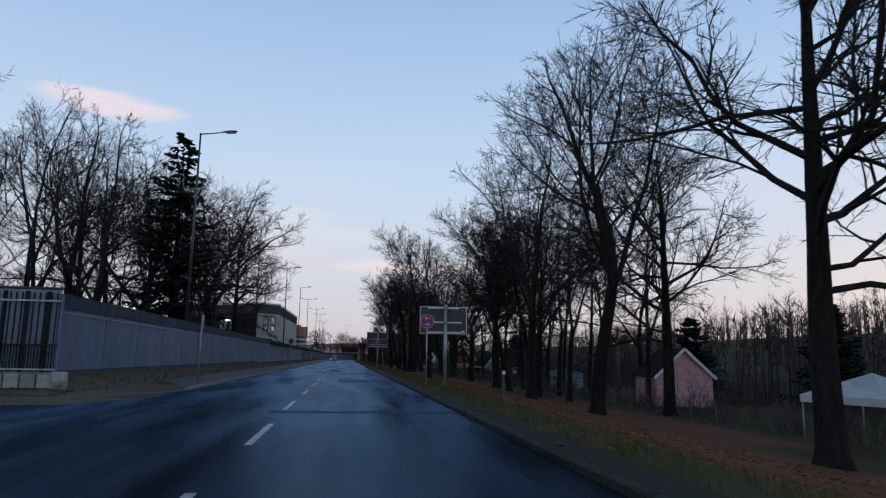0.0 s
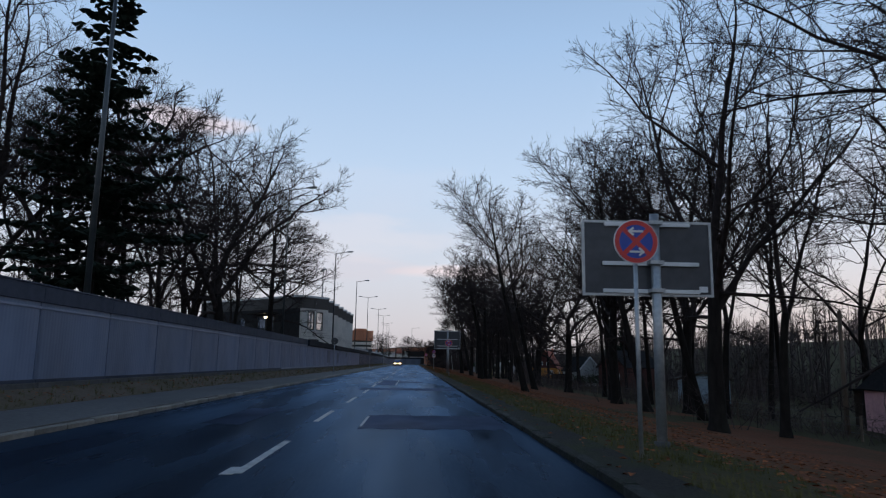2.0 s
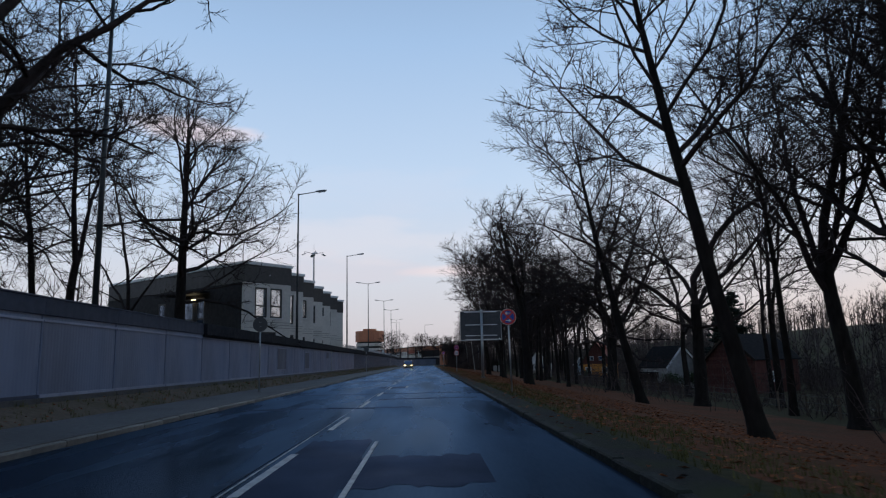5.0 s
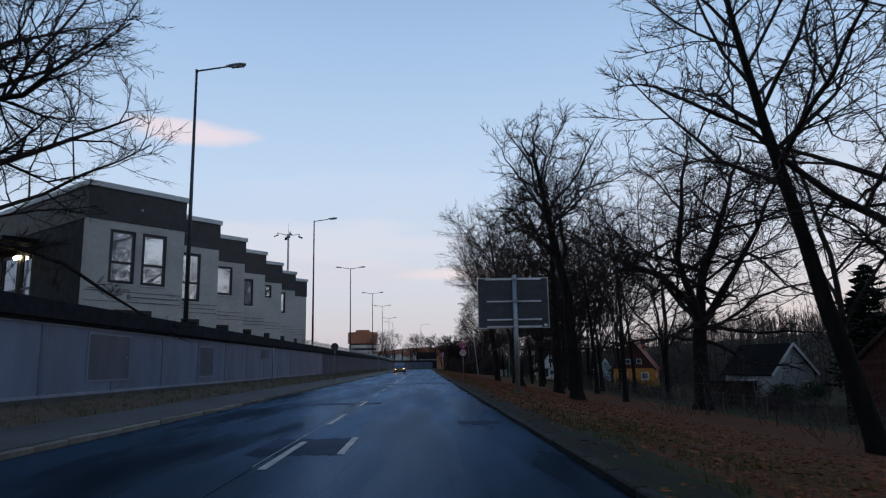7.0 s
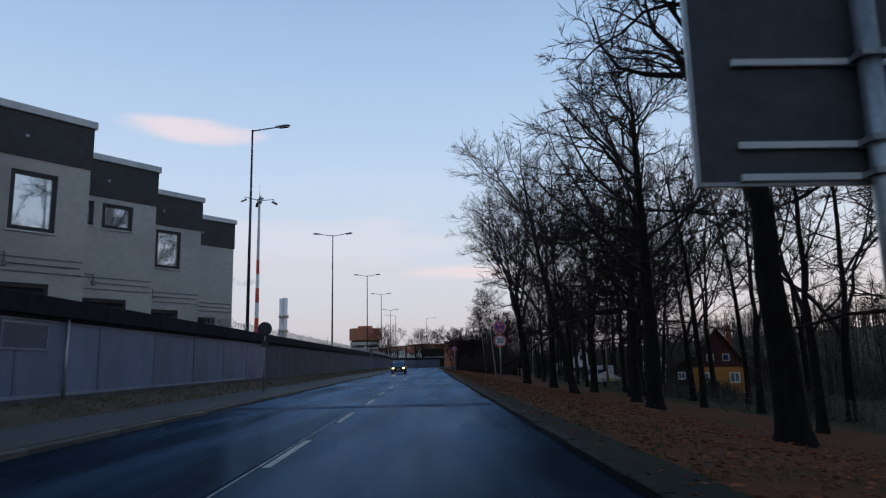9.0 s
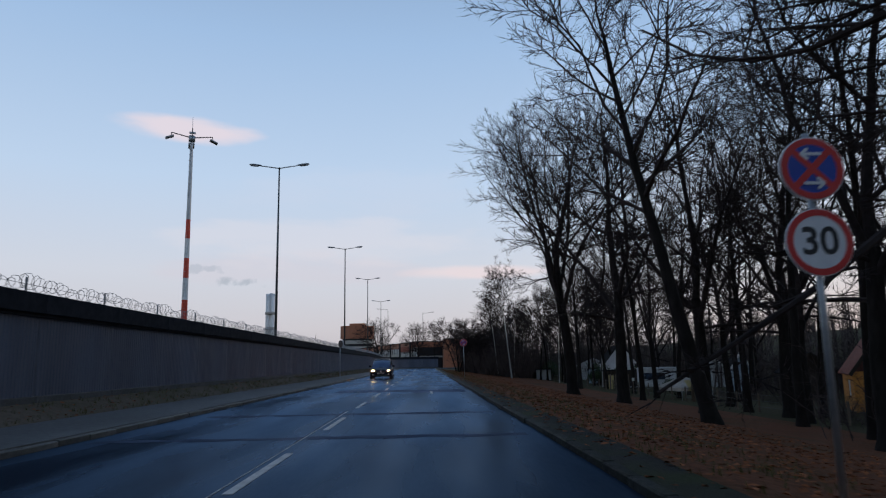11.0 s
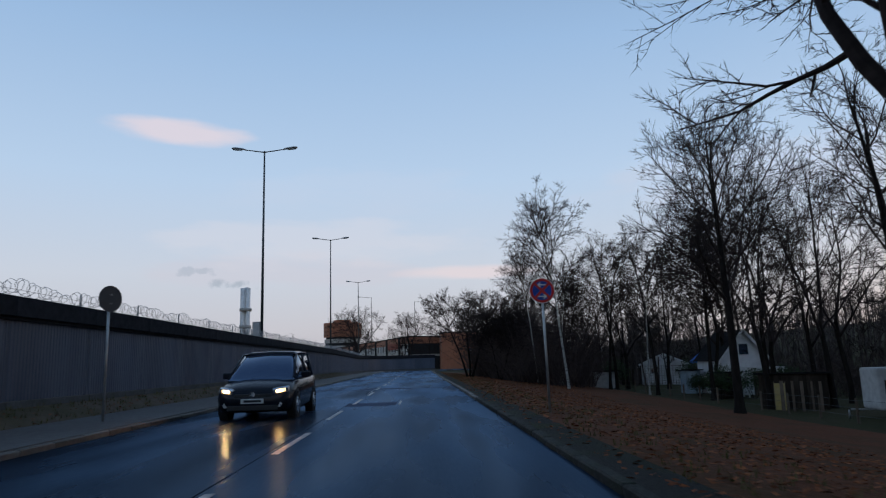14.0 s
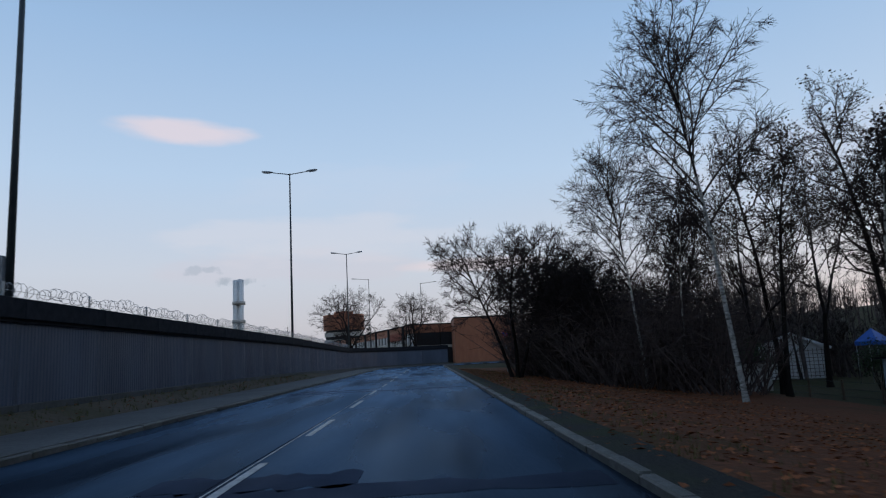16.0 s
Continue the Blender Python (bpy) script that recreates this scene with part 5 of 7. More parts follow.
for k, wins in enumerate(TEETH):
    L = 4.4 if k == 0 else 4.0
    b = 3.2 * k
    low = [(a + 1.3, a + 3.0, 2.95, 3.35)]
    holes = [(a + w[0], a + w[1], w[2], w[3]) for w in wins] + low
    bm = B()
    wall_panel(bm, a, a + L, 0, 7.1, b, 0.3, holes)
    part("wall", bm, M_RENDER, office)
    bm = B(); box(bm, a - (0.03 if k == 0 else 0), b - 0.035, 7.1, a + L + 0.035, b + 0.30, TOP - 0.24); part("fascia", bm, M_FASCIA, office)
    bm = B(); box(bm, a - (0.10 if k == 0 else 0), b - 0.11, TOP - 0.24, a + L + 0.11, b + 0.40, TOP, bevel=0.02); part("coping", bm, M_COPING, office)
    # return wall at the far end of the tooth, back to the next one
    depth = 3.2 if k < 6 else 14
    bm = B(); box(bm, a + L - 0.28, b + 0.3, 0, a + L, b + depth, 7.1); part("wall", bm, M_RENDER, office)
    bm = B(); box(bm, a + L - 0.28, b + 0.30, 7.1, a + L + 0.035, b + depth, TOP - 0.24); part("fascia", bm, M_FASCIA, office)
    bm = B(); box(bm, a + L - 0.36, b + 0.40, TOP - 0.24, a + L + 0.11, b + depth, TOP, bevel=0.02); part("coping", bm, M_COPING, office)
    bm = B(); box(bm, a + 0.02, b + 0.35, TOP - 0.45, a + L - 0.3, b + 15, TOP - 0.3); part("roof", bm, M_ROOF, office)
    bm = B(); box(bm, a + 0.05, b + 0.9, 0, a + L - 0.4, b + 1.0, 7.05); part("inner_wall", bm, M_DARK, office)
    for w in wins:
        window(office, a + w[0], a + w[1], w[2], w[3], b, w[4])
    for h in low:
        window(office, h[0], h[1], h[2], h[3], b, None, sill=False, glass_mat=M_DARK)
    # ledges coloured darker than the render, which paints in their shadow lines
    for z in (4.08, 3.66):
        bm = B(); box(bm, a + 0.02, b - 0.022, z, a + L - 0.05, b - 0.003, z + 0.035); part("string_course", bm, M_FACADELINE, office)
    bm = B()
    for p0, p1 in (((0.15, 4.55), (0.15 + 0.4 * L, 4.55)), ((0.15 + 0.4 * L, 4.55), (0.15 + 0.4 * L, 4.25)), ((0.15 + 0.4 * L, 4.25), (L - 0.15, 4.25))):
        cyl(bm, (a + p0[0], b - 0.03, p0[1] - 0.35), (a + p1[0], b - 0.03, p1[1] - 0.35), 0.016, 0.016, 6)
    part("conduit", bm, M_FACADELINE, office)
    bm = B(); box(bm, a + 0.15 + 0.4 * L - 0.06, b - 0.07, 3.80, a + 0.15 + 0.4 * L + 0.06, b - 0.003, 3.98, bevel=0.008); part("junction_box", bm, M_LAMPHEAD, office)
    bm = B(); cyl(bm, (a + L * 0.52, b - 0.08, 7.75), (a + L * 0.52, b - 0.03, 7.75), 0.05, 0.05, 10); part("vent", bm, M_GALV, office)
    a += L
# dark end wall with entrance glazing and a bulkhead lamp
end_holes = [(5.2, 6.4, 3.6, 6.3), (6.8, 8.6, 3.0, 6.3), (11.0, 12.2, 4.0, 6.2)]
bm = B(); wall_panel(bm, 0.3, 21, 0, 7.1, 0.0, 0.3, end_holes, axis="b"); part("end_wall", bm, M_ENDCLAD, office, "dark clad end wall")
bm = B(); box(bm, -0.035, 0.3, 7.1, 0.28, 21, TOP - 0.24); part("fascia", bm, M_FASCIA, office)
bm = B(); box(bm, -0.11, 0.4, TOP - 0.24, 0.36, 21, TOP, bevel=0.02); part("coping", bm, M_COPING, office)
bm = B(); box(bm, 0.3, 15, TOP - 0.45, 4.0, 21, TOP - 0.3); part("roof", bm, M_ROOF, office)
for h in end_holes:
    window(office, h[0], h[1], h[2], h[3], 0.0, 4.6, axis="b", sill=False, glass_mat=M_CARGLASS)
bm = B(); box(bm, -1.5, 4.6, 6.55, 0.0, 9.4, 6.75, bevel=0.02); part("canopy", bm, M_ENDCLAD, office)
bm = B(); box(bm, -0.16, 6.35, 6.02, -0.01, 6.95, 6.2, bevel=0.03); part("bulkhead_lamp", bm, M_BULB, office, "lit warm bulkhead lamp")
bm = B(); box(bm, 0.8, 1.0, 0, 0.9, 20.5, 7.0); part("inner_wall", bm, M_DARK, office)
# low annexe to the west of the office
annexe = thing("annexe", (-27, 88, 0.4), 50.5, "low dark flat-roofed annexe beside the office", "building")
bm = B(); wall_panel(bm, 0, 12, 0, 4.8, 0, 0.3, [(1, 2.6, 1.6, 3.6), (4, 5.6, 1.6, 3.6), (7, 8.6, 1.6, 3.6)], axis="b"); part("wall", bm, M_FASCIA, annexe)
bm = B(); box(bm, -0.2, -0.2, 4.8, 9, 12.2, 5.1, bevel=0.02); part("roof", bm, M_ROOF, annexe)
bm = B(); box(bm, 0.3, 0, 0, 8.8, 0.3, 4.8); part("wall", bm, M_FASCIA, annexe)
for p in (1, 4, 7):
    window(annexe, p, p + 1.6, 1.6, 3.6, 0, 3.0, axis="b", sill=False)
bm = B(); box(bm, 0.9, 0.4, 0, 1.0, 11.8, 4.7); part("inner_wall", bm, M_DARK, annexe)

# long brown building beyond the bend
brown = thing("terminal_building", (7.0, 300, -0.1), 0, "long brown-clad building with pale bands and deck", "building")
bm = B(); box(bm, 0.0, 0, 0, 11, 0.5, 7.75); box(bm, 0.0, 0.5, 0, 0.5, 14, 7.75); part("end_wall", bm, M_BROWN, brown)
for i in range(5):
    bm = B(); box(bm, 0.06 + 2 * i, -0.05, 0.1, 1.98 + 2 * i, -0.003, 7.7); part("panel", bm, M_BROWN, brown)
bm = B(); box(bm, -0.1, -0.1, 7.78, 11.1, 14, 8.0); part("roof", bm, M_ROOF, brown)
wing = thing("terminal_wing", (9.0, 315, -0.1), 107, "far brown wing with a row of windows over a pale deck", "building")
WL = 105
for nm, z0, z1, d0, d1, mat in (("base_wall", 0, 3.0, 0, 9, M_DARK), ("deck", 3.0, 3.5, 0, 11.2, M_BEIGE), ("parapet", 3.5, 4.3, 11.0, 11.2, M_BEIGE), ("glazing_recess", 3.5, 6.0, 0, 9.2, M_DARK), ("upper_wall", 6.0, 7.5, 0.0, 10, M_BROWN), ("roof", 7.5, 7.75, -0.3, 10.3, M_ROOF)):
    bm = B(); box(bm, 0, d0, z0, WL, d1, z1); part(nm, bm, mat, wing)
for i in range(35):
    bm = B(); box(bm, 1 + 3 * i, 9.6, 3.52, 1.7 + 3 * i, 9.98, 5.98); part("pier", bm, M_WHITE, wing)
for i in range(9):
    bm = B(); box(bm, 2 + 12 * i, 11.25, 0, 2.7 + 12 * i, 11.6, 7.4); part("column", bm, M_DARK, wing)
bm = B(); box(bm, 6, 10.004, 4.9, 20, 10.25, 6.4); part("red_band", bm, M_REDBRICK, wing)


# ---------------------------------------------------------------- signs
def disc(bm, r, y0, y1, n=32, z=0.0):
    cyl(bm, (0, y1, z), (0, y0, z), r, r, n)


def annulus(r0, r1, y0, y1, n=40):
    bm = B()
    ring = [[bm.verts.new((r * math.cos(2 * math.pi * i / n), y, r * math.sin(2 * math.pi * i / n))) for i in range(n)] for r, y in ((r0, y0), (r1, y0), (r1, y1), (r0, y1))]
    for a, b in zip(ring, ring[1:] + ring[:1]):
        for i in range(n):
            bm.faces.new((a[i], a[(i + 1) % n], b[(i + 1) % n], b[i]))
    bmesh.ops.recalc_face_normals(bm, faces=bm.faces[:])
    return bm


def bar(bm, cx, cz, length, width, ang, y0, y1):
    box(bm, -length / 2, y0, -width / 2, length / 2, y1, width / 2, Matrix.Translation((cx, 0, cz)) @ Matrix.Rotation(radians(ang), 4, "Y"))


def no_stopping_face(parent, zc, r=0.30, dy=0.0):
    """Round plate facing -y: blue field, red ring and cross, white arrows."""
    bm = B(); disc(bm, r, -0.030, -0.012); plate = part("plate", bm, M_SIGNWHITE, parent, "round white-edged plate")
    plate.matrix_basis = pose(0, dy, zc)
    bm = B(); disc(bm, r * 0.90, -0.033, -0.0301); part("blue_field", bm, M_SIGNBLUE, plate)
    part("red_ring", annulus(r * 0.76, r * 0.96, -0.039, -0.0331), M_SIGNRED, plate)
    bm = B(); bar(bm, 0, 0, r * 1.6, r * 0.2, 45, -0.038, -0.0332); part("red_bar", bm, M_SIGNRED, plate)
    bm = B(); bar(bm, 0, 0, r * 1.6, r * 0.2, -45, -0.042, -0.0382); part("red_bar", bm, M_SIGNRED, plate)
    for sg in (1, -1):
        bm = B()
        z = sg * r * 0.46
        bar(bm, 0, z, r * 0.62, r * 0.09, 0, -0.047, -0.0425)
        tip = -sg * r * 0.31
        bar(bm, tip + sg * r * 0.09, z + r * 0.08, r * 0.28, r * 0.09, -40 * sg, -0.046, -0.0424)
        bar(bm, tip + sg * r * 0.09, z - r * 0.08, r * 0.28, r * 0.09, 40 * sg, -0.0455, -0.0423)
        part("arrow", bm, M_SIGNWHITE, plate)
    return plate


def sign_post(x, y, zc, kind, lean=0.0, label="", rz=0.0):
    z0 = terrain(x, y) + (0.06 if -6.25 < x < -4 else 0)
    s = thing("road_sign", (x, y, z0), rz, label, "road sign", "road signs on posts")
    h = zc - z0
    bm = B(); cyl(bm, (0, 0.03, -0.25), (lean, 0.03, h + 0.30 if kind != "two" else h + 1.0), 0.030, 0.030, 10)
    part("post", bm, M_GALV, s)
    bm = B(); box(bm, lean - 0.05, -0.012, h - 0.12, lean + 0.05, 0.065, h - 0.08); box(bm, lean - 0.05, -0.012, h + 0.08, lean + 0.05, 0.065, h + 0.12); part("clamp", bm, M_GALV, s)
    if kind == "stop":
        no_stopping_face(s, h).location.x = lean
    elif kind == "back":
        bm = B(); disc(bm, 0.30, -0.012, 0.006); p = part("plate", bm, M_SIGNBACK, s, "bare grey back of a round sign")
        p.matrix_basis = pose(lean, 0, h)
        part("rim", annulus(0.285, 0.305, -0.022, -0.0121), M_SIGNBACK, p)
        if zc < 2.8:
            bm = B(); box(bm, -0.12, -0.02, h - 0.75, 0.12, 0.0, h - 0.48, bevel=0.008); part("small_plate", bm, M_SIGNBACK, s)
    else:
        bm = B(); disc(bm, 0.30, -0.030, -0.012); p = part("plate", bm, M_SIGNWHITE, s, "round speed-limit plate")
        p.matrix_basis = pose(0, 0, h)
        part("red_ring", annulus(0.235, 0.292, -0.036, -0.0301), M_SIGNRED, p)
        cu = bpy.data.curves.new("numerals", "FONT")
        cu.body, cu.size, cu.align_x, cu.align_y, cu.extrude = "30", 0.34, "CENTER", "CENTER", 0.002
        cu.offset = 0.006
        tmp = new("numerals", cu)
        bpy.context.view_layer.update()
        me = bpy.data.meshes.new_from_object(tmp)
        bpy.data.objects.remove(tmp)
        me.materials.clear()
        me.materials.append(M_SIGNBLACK)
        part("numerals", me, None, p).matrix_basis = pose(0, -0.0335, 0, 90, 0, 0)
        no_stopping_face(s, h + 0.66, 0.29)
    return s


NS = "blue and red no-stopping sign on a post"
sign_post(4.81, 9.84, 2.82, "stop", 0, NS + " beside a large board")
sign_post(4.93, 59.1, 2.79, "stop", -0.06, NS + " on the leafy verge")
sign_post(5.09, 166.36, 2.83, "stop", -0.06, NS + " on the leafy bank")
sign_post(-4.75, 9.93, 2.55, "stop", 0.05, NS + " on the pavement", 98)
sign_post(5.35, 115.5, 2.18, "two", 0, "speed-limit sign under a no-stopping sign on a post")
sign_post(-5.1, 62.5, 2.9, "back", 0, "grey back of a round sign by the barrier")
sign_post(-5.0, 111.9, 2.76, "back", 0, "grey back of a round sign with a small plate")
sign_post(-5.04, 166.3, 2.88, "back", 0, "grey back of a round sign on a post, turned aside", 62)
sign_post(8.2, 232, 2.7, "stop", 0, NS + " near the bend")


def route_board(x0, x1, z0, z1, y, px, rails, label):
    zb = terrain(px, y)
    bd = thing("route_board", (px, y, zb), 0, label, "traffic board", "route boards seen from behind")
    a, b, c, d = x0 - px, x1 - px, z0 - zb, z1 - zb
    bm = B(); box(bm, a, 0.16, c, b, 0.19, d, bevel=0.012); part("panel", bm, M_SIGNBACK, bd, "bare grey sheet back")
    for q in ((a - 0.03, c - 0.03, b + 0.03, c + 0.012), (a - 0.03, d - 0.012, b + 0.03, d + 0.03), (a - 0.03, c + 0.012, a + 0.012, d - 0.012), (b - 0.012, c + 0.012, b + 0.03, d - 0.012)):
        bm = B(); box(bm, q[0], 0.145, q[1], q[2], 0.20, q[3]); part("edge_trim", bm, M_GALV, bd)
    w = b - a
    for f, m0, m1 in rails:
        z = c + (d - c) * f
        bm = B(); box(bm, a + w * m0, 0.105, z - 0.035, a + w * m1, 0.145, z + 0.035, bevel=0.006); part("rail", bm, M_COPING, bd, "pale aluminium rail")
    r = 0.085 if x1 - x0 < 2.5 else 0.115
    bm = B(); cyl(bm, (0, 0, -0.3), (0, 0, d + 0.12), r, r * 0.92, 14); part("pole", bm, M_GALV, bd)
    bm = B(); cyl(bm, (0, 0, -0.12), (0, 0, 0.10), r * 1.7, r * 1.5, 14); part("base", bm, M_CONCRETE, bd)
    for f, m0, m1 in rails:
        z = c + (d - c) * f
        bm = B(); box(bm, -r - 0.03, -r - 0.02, z - 0.03, r + 0.03, 0.104, z + 0.03); part("clamp", bm, M_GALV, bd)
    bm = B(); box(bm, b - 0.22, 0.13, c + 0.05, b - 0.08, 0.158, c + 0.15); part("sticker", bm, M_SIGNWHITE, bd)
    return bd


route_board(4.80, 7.03, 2.40, 3.66, 12.4, 6.0, ((0.97, 0.16, 0.84), (0.42, 0.14, 0.9), (0.04, 0.14, 0.9)), "grey back of a large route board on one steel pole")
route_board(4.58, 7.86, 2.85, 5.15, 88.8, 6.28, ((0.98, 0.1, 0.9), (0.53, 0.12, 0.9), (0.16, 0.12, 0.9), (0.02, 0.12, 0.9)), "grey back of a wide route board on one steel pole")

post = thing("marker_post", (7.4, 6.1, terrain(7.4, 6.1)), 0, "short wooden marker post with a small white plate", "marker post")
bm = B(); box(bm, -0.04, -0.04, -0.2, 0.04, 0.04, 1.0, bevel=0.01); part("stake", bm, M_WOOD, post)
bm = B(); box(bm, -0.06, -0.055, 0.98, 0.06, -0.041, 1.12, bevel=0.004); part("plate", bm, M_WHITE, post)

cab = thing("pole_cabinet", (-8.09, 195.2, 0.42), 0, "grey cabinet mounted on the lamp pole above the barrier", "cabinet")
bm = B(); box(bm, -0.55, -0.25, 2.5, -0.05, 0.12, 3.75, bevel=0.02); part("body", bm, M_LAMPHEAD, cab)
bm = B(); box(bm, -0.50, -0.265, 2.6, -0.10, -0.252, 3.65); part("door", bm, M_GALV, cab)
bm = B(); box(bm, -0.16, -0.05, -0.1, -0.125, 0.0, 2.5); part("conduit", bm, M_GALV, cab)


# ---------------------------------------------------------------- garden cabins on the low ground
def cabin(x, y, rz, w, d, eave, ridge, wall_mat, roof_mat, label, wins=(), door=None, trim=None, boards=False, gable_mat=None, chimney=False):
    """Gabled hut: front gable faces local -y, width w, depth d."""
    z0 = terrain(x, y)
    h = thing("garden_cabin", (x, y, z0 - 0.02), rz, label, "cabin", "garden cabins")
    hw = w / 2
    holes = [q for q in wins] + ([door] if door else [])
    bm = B(); wall_panel(bm, -hw, hw, 0, eave, 0, 0.15, [(q[0], q[1], q[2], q[3]) for q in holes if q[3] <= eave]); part("front_wall", bm, wall_mat, h)
    gw = [q for q in wins if q[2] >= eave]
    bm = B()
    tri = [bm.verts.new(p) for p in ((-hw, 0, eave), (hw, 0, eave), (0, 0, ridge), (-hw, 0.15, eave), (hw, 0.15, eave), (0, 0.15, ridge))]
    for f in ((0, 1, 2), (3, 5, 4), (0, 3, 4, 1), (1, 4, 5, 2), (2, 5, 3, 0)):
        bm.faces.new([tri[i] for i in f])
    part("gable", bm, gable_mat or wall_mat, h)
    bm = B()
    tri = [bm.verts.new(p) for p in ((-hw, d - 0.15, eave), (hw, d - 0.15, eave), (0, d - 0.15, ridge), (-hw, d, eave), (hw, d, eave), (0, d, ridge))]
    for f in ((0, 1, 2), (3, 5, 4), (0, 3, 4, 1), (1, 4, 5, 2), (2, 5, 3, 0)):
        bm.faces.new([tri[i] for i in f])
    box(bm, -hw, d - 0.15, 0, hw, d, eave); part("back_wall", bm, wall_mat, h)
    side_w = [(d * 0.3, d * 0.3 + 1.0, 0.95, min(1.95, eave - 0.15))]
    for sx in (-1, 1):
        bm = B(); wall_panel(bm, 0.15, d - 0.15, 0, eave, -hw if sx < 0 else hw - 0.15, 0.15, side_w, axis="b"); part("side_wall", bm, wall_mat, h)
        window(h, *side_w[0], -hw if sx < 0 else hw, None, axis="b", mullion=True, sill=False, flip=1 if sx < 0 else -1, frame_mat=M_WHITE)
        bm = B()
        sl = math.atan2(ridge - eave, hw)
        ln = math.hypot(hw, ridge - eave) + 0.30
        box(bm, 0, -0.30, 0, ln, d + 0.3, 0.09, Matrix.Translation((0, 0, ridge + 0.03)) @ Matrix.Rotation(sl if sx > 0 else math.pi - sl, 4, "Y") @ Matrix.Translation((0, 0, 0 if sx > 0 else -0.09)))
        part("roof", bm, roof_mat, h)
        bm = B()
        box(bm, 0, -0.335, -0.11, ln + 0.01, -0.303, 0.10, Matrix.Translation((0, 0, ridge + 0.03)) @ Matrix.Rotation(sl if sx > 0 else math.pi - sl, 4, "Y") @ Matrix.Translation((0, 0, 0 if sx > 0 else 0.01)))
        part("bargeboard", bm, trim or M_WHITE, h)
    for q in wins:
        if q[3] <= eave:
            window(h, q[0], q[1], q[2], q[3], 0, None, mullion=True, frame_mat=M_WHITE)
        else:
            bm = B(); box(bm, q[0], -0.03, q[2], q[1], -0.003, q[3]); wd = part("window", bm, M_WHITE, h)
            bm = B(); box(bm, q[0] + 0.07, -0.036, q[2] + 0.07, q[1] - 0.07, -0.0301, q[3] - 0.07); part("pane", bm, M_CARGLASS, wd)
    if door:
        bm = B(); box(bm, door[0], 0.03, door[2], door[1], 0.08, door[3]); part("door", bm, M_WOOD, h)
    if boards:
        k = int(eave / 0.19)
        for i in range(k):
            for s0, s1 in ((-hw, hw),):
                free = [(s0, s1)]
                for q in holes:
                    if q[2] < (i + 1) * 0.19 and q[3] > i * 0.19:
                        free = [g for f in free for g in ((f[0], min(f[1], q[0])), (max(f[0], q[1]), f[1])) if g[1] - g[0] > 0.05]
                for f in free:
                    bm = B(); box(bm, f[0], -0.022, i * 0.19 + 0.01, f[1], -0.003, i * 0.19 + 0.18); part("board", bm, wall_mat, h)
        n = int((ridge - eave) / 0.19)
        for i in range(n):
            z = eave + i * 0.19
            hh = hw * (1 - (i + 1) * 0.19 / (ridge - eave))
            if hh > 0.1:
                bm = B(); box(bm, -hh, -0.022, z + 0.01, hh, -0.003, z + 0.18); part("board", bm, wall_mat, h)
    if chimney:
        bm = B(); box(bm, hw * 0.3, d * 0.6, eave + 0.2, hw * 0.3 + 0.4, d * 0.6 + 0.4, ridge + 0.55); part("chimney", bm, M_REDBRICK, h)
    return h


cabin(28.0, 31.6, -10, 4.4, 6.8, 2.4, 4.5, M_PINK, M_ROOF, "pink boarded garden cabin with a dark felt roof", wins=((-1.6, -0.7, 1.0, 1.9),), boards=True, chimney=True)
cabin(30.0, 208.8, -6, 3.9, 7.0, 3.1, 5.5, M_WHITEWASH, M_ROOF, "white garden cabin with a dark roof and attic window", wins=((-1.7, -0.8, 1.0, 2.0), (-0.45, 0.45, 3.35, 4.4)), door=(0.6, 1.5, 0.0, 2.0))
lattice_shed = cabin(32.7, 236.0, -21, 5.5, 4.6, 2.6, 3.8, M_WHITEWASH, M_ROOF, "white shed with weathered lattice and a shallow gable", wins=((-1.7, -0.9, 1.3, 2.1),), trim=M_WHITEWASH)
bm = B(); box(bm, -0.018, -0.045, 0.1, 0.018, -0.020, 2.55); UPRIGHT = mesh_of("lattice_slat", bm, M_WOOD)
bm = B(); box(bm, -2.70, -0.060, -0.018, 2.70, -0.0455, 0.018); CROSSBAR = mesh_of("lattice_slat", bm, M_WOOD)
for i in range(17):
    part("lattice_slat", UPRIGHT, None, lattice_shed).matrix_basis = pose(-2.64 + 0.33 * i, 0, 0)
for i in range(8):
    part("lattice_slat", CROSSBAR, None, lattice_shed).matrix_basis = pose(0, 0, 0.25 + 0.30 * i)
cabin(30.6, 150.6, -25, 5.4, 5.0, 2.5, 6.2, M_ORANGE, M_REDBRICK, "orange rendered cabin with a red-brown boarded gable", wins=((-1.9, -0.9, 1.0, 2.0), (0.9, 1.9, 1.0, 2.0), (-1.05, -0.4, 3.1, 3.8), (0.4, 1.05, 3.1, 3.8)), trim=M_DARKWOOD, gable_mat=M_REDBOARD, chimney=True)
cabin(29.4, 107.9, 15, 3.9, 5.0, 2.4, 4.5, M_LIMEWASH, M_ROOF, "pale rendered cabin behind a hedge with dark roof", wins=((0.9, 1.8, 1.0, 1.8),))
cabin(29.8, 97.0, -58, 5.0, 7.0, 3.1, 5.3, M_REDBOARD, M_ROOF, "red-brown boarded garden house with a dark gable roof", wins=((0.4, 1.4, 1.2, 2.2),), trim=M_DARKWOOD, boards=True)
cabin(37.2, 193.5, -15, 2.6, 4.0, 2.2, 3.5, M_LIMEWASH, M_ROOF, "small white cabin far among the gardens", wins=((-1.0, -0.3, 0.9, 1.7),))
cabin(34.9, 181.5, -15, 1.8, 3.5, 2.5, 4.0, M_PALEBLUE, M_ROOF, "pale blue boarded cabin far among the gardens", wins=((0.1, 0.8, 1.0, 1.7),))
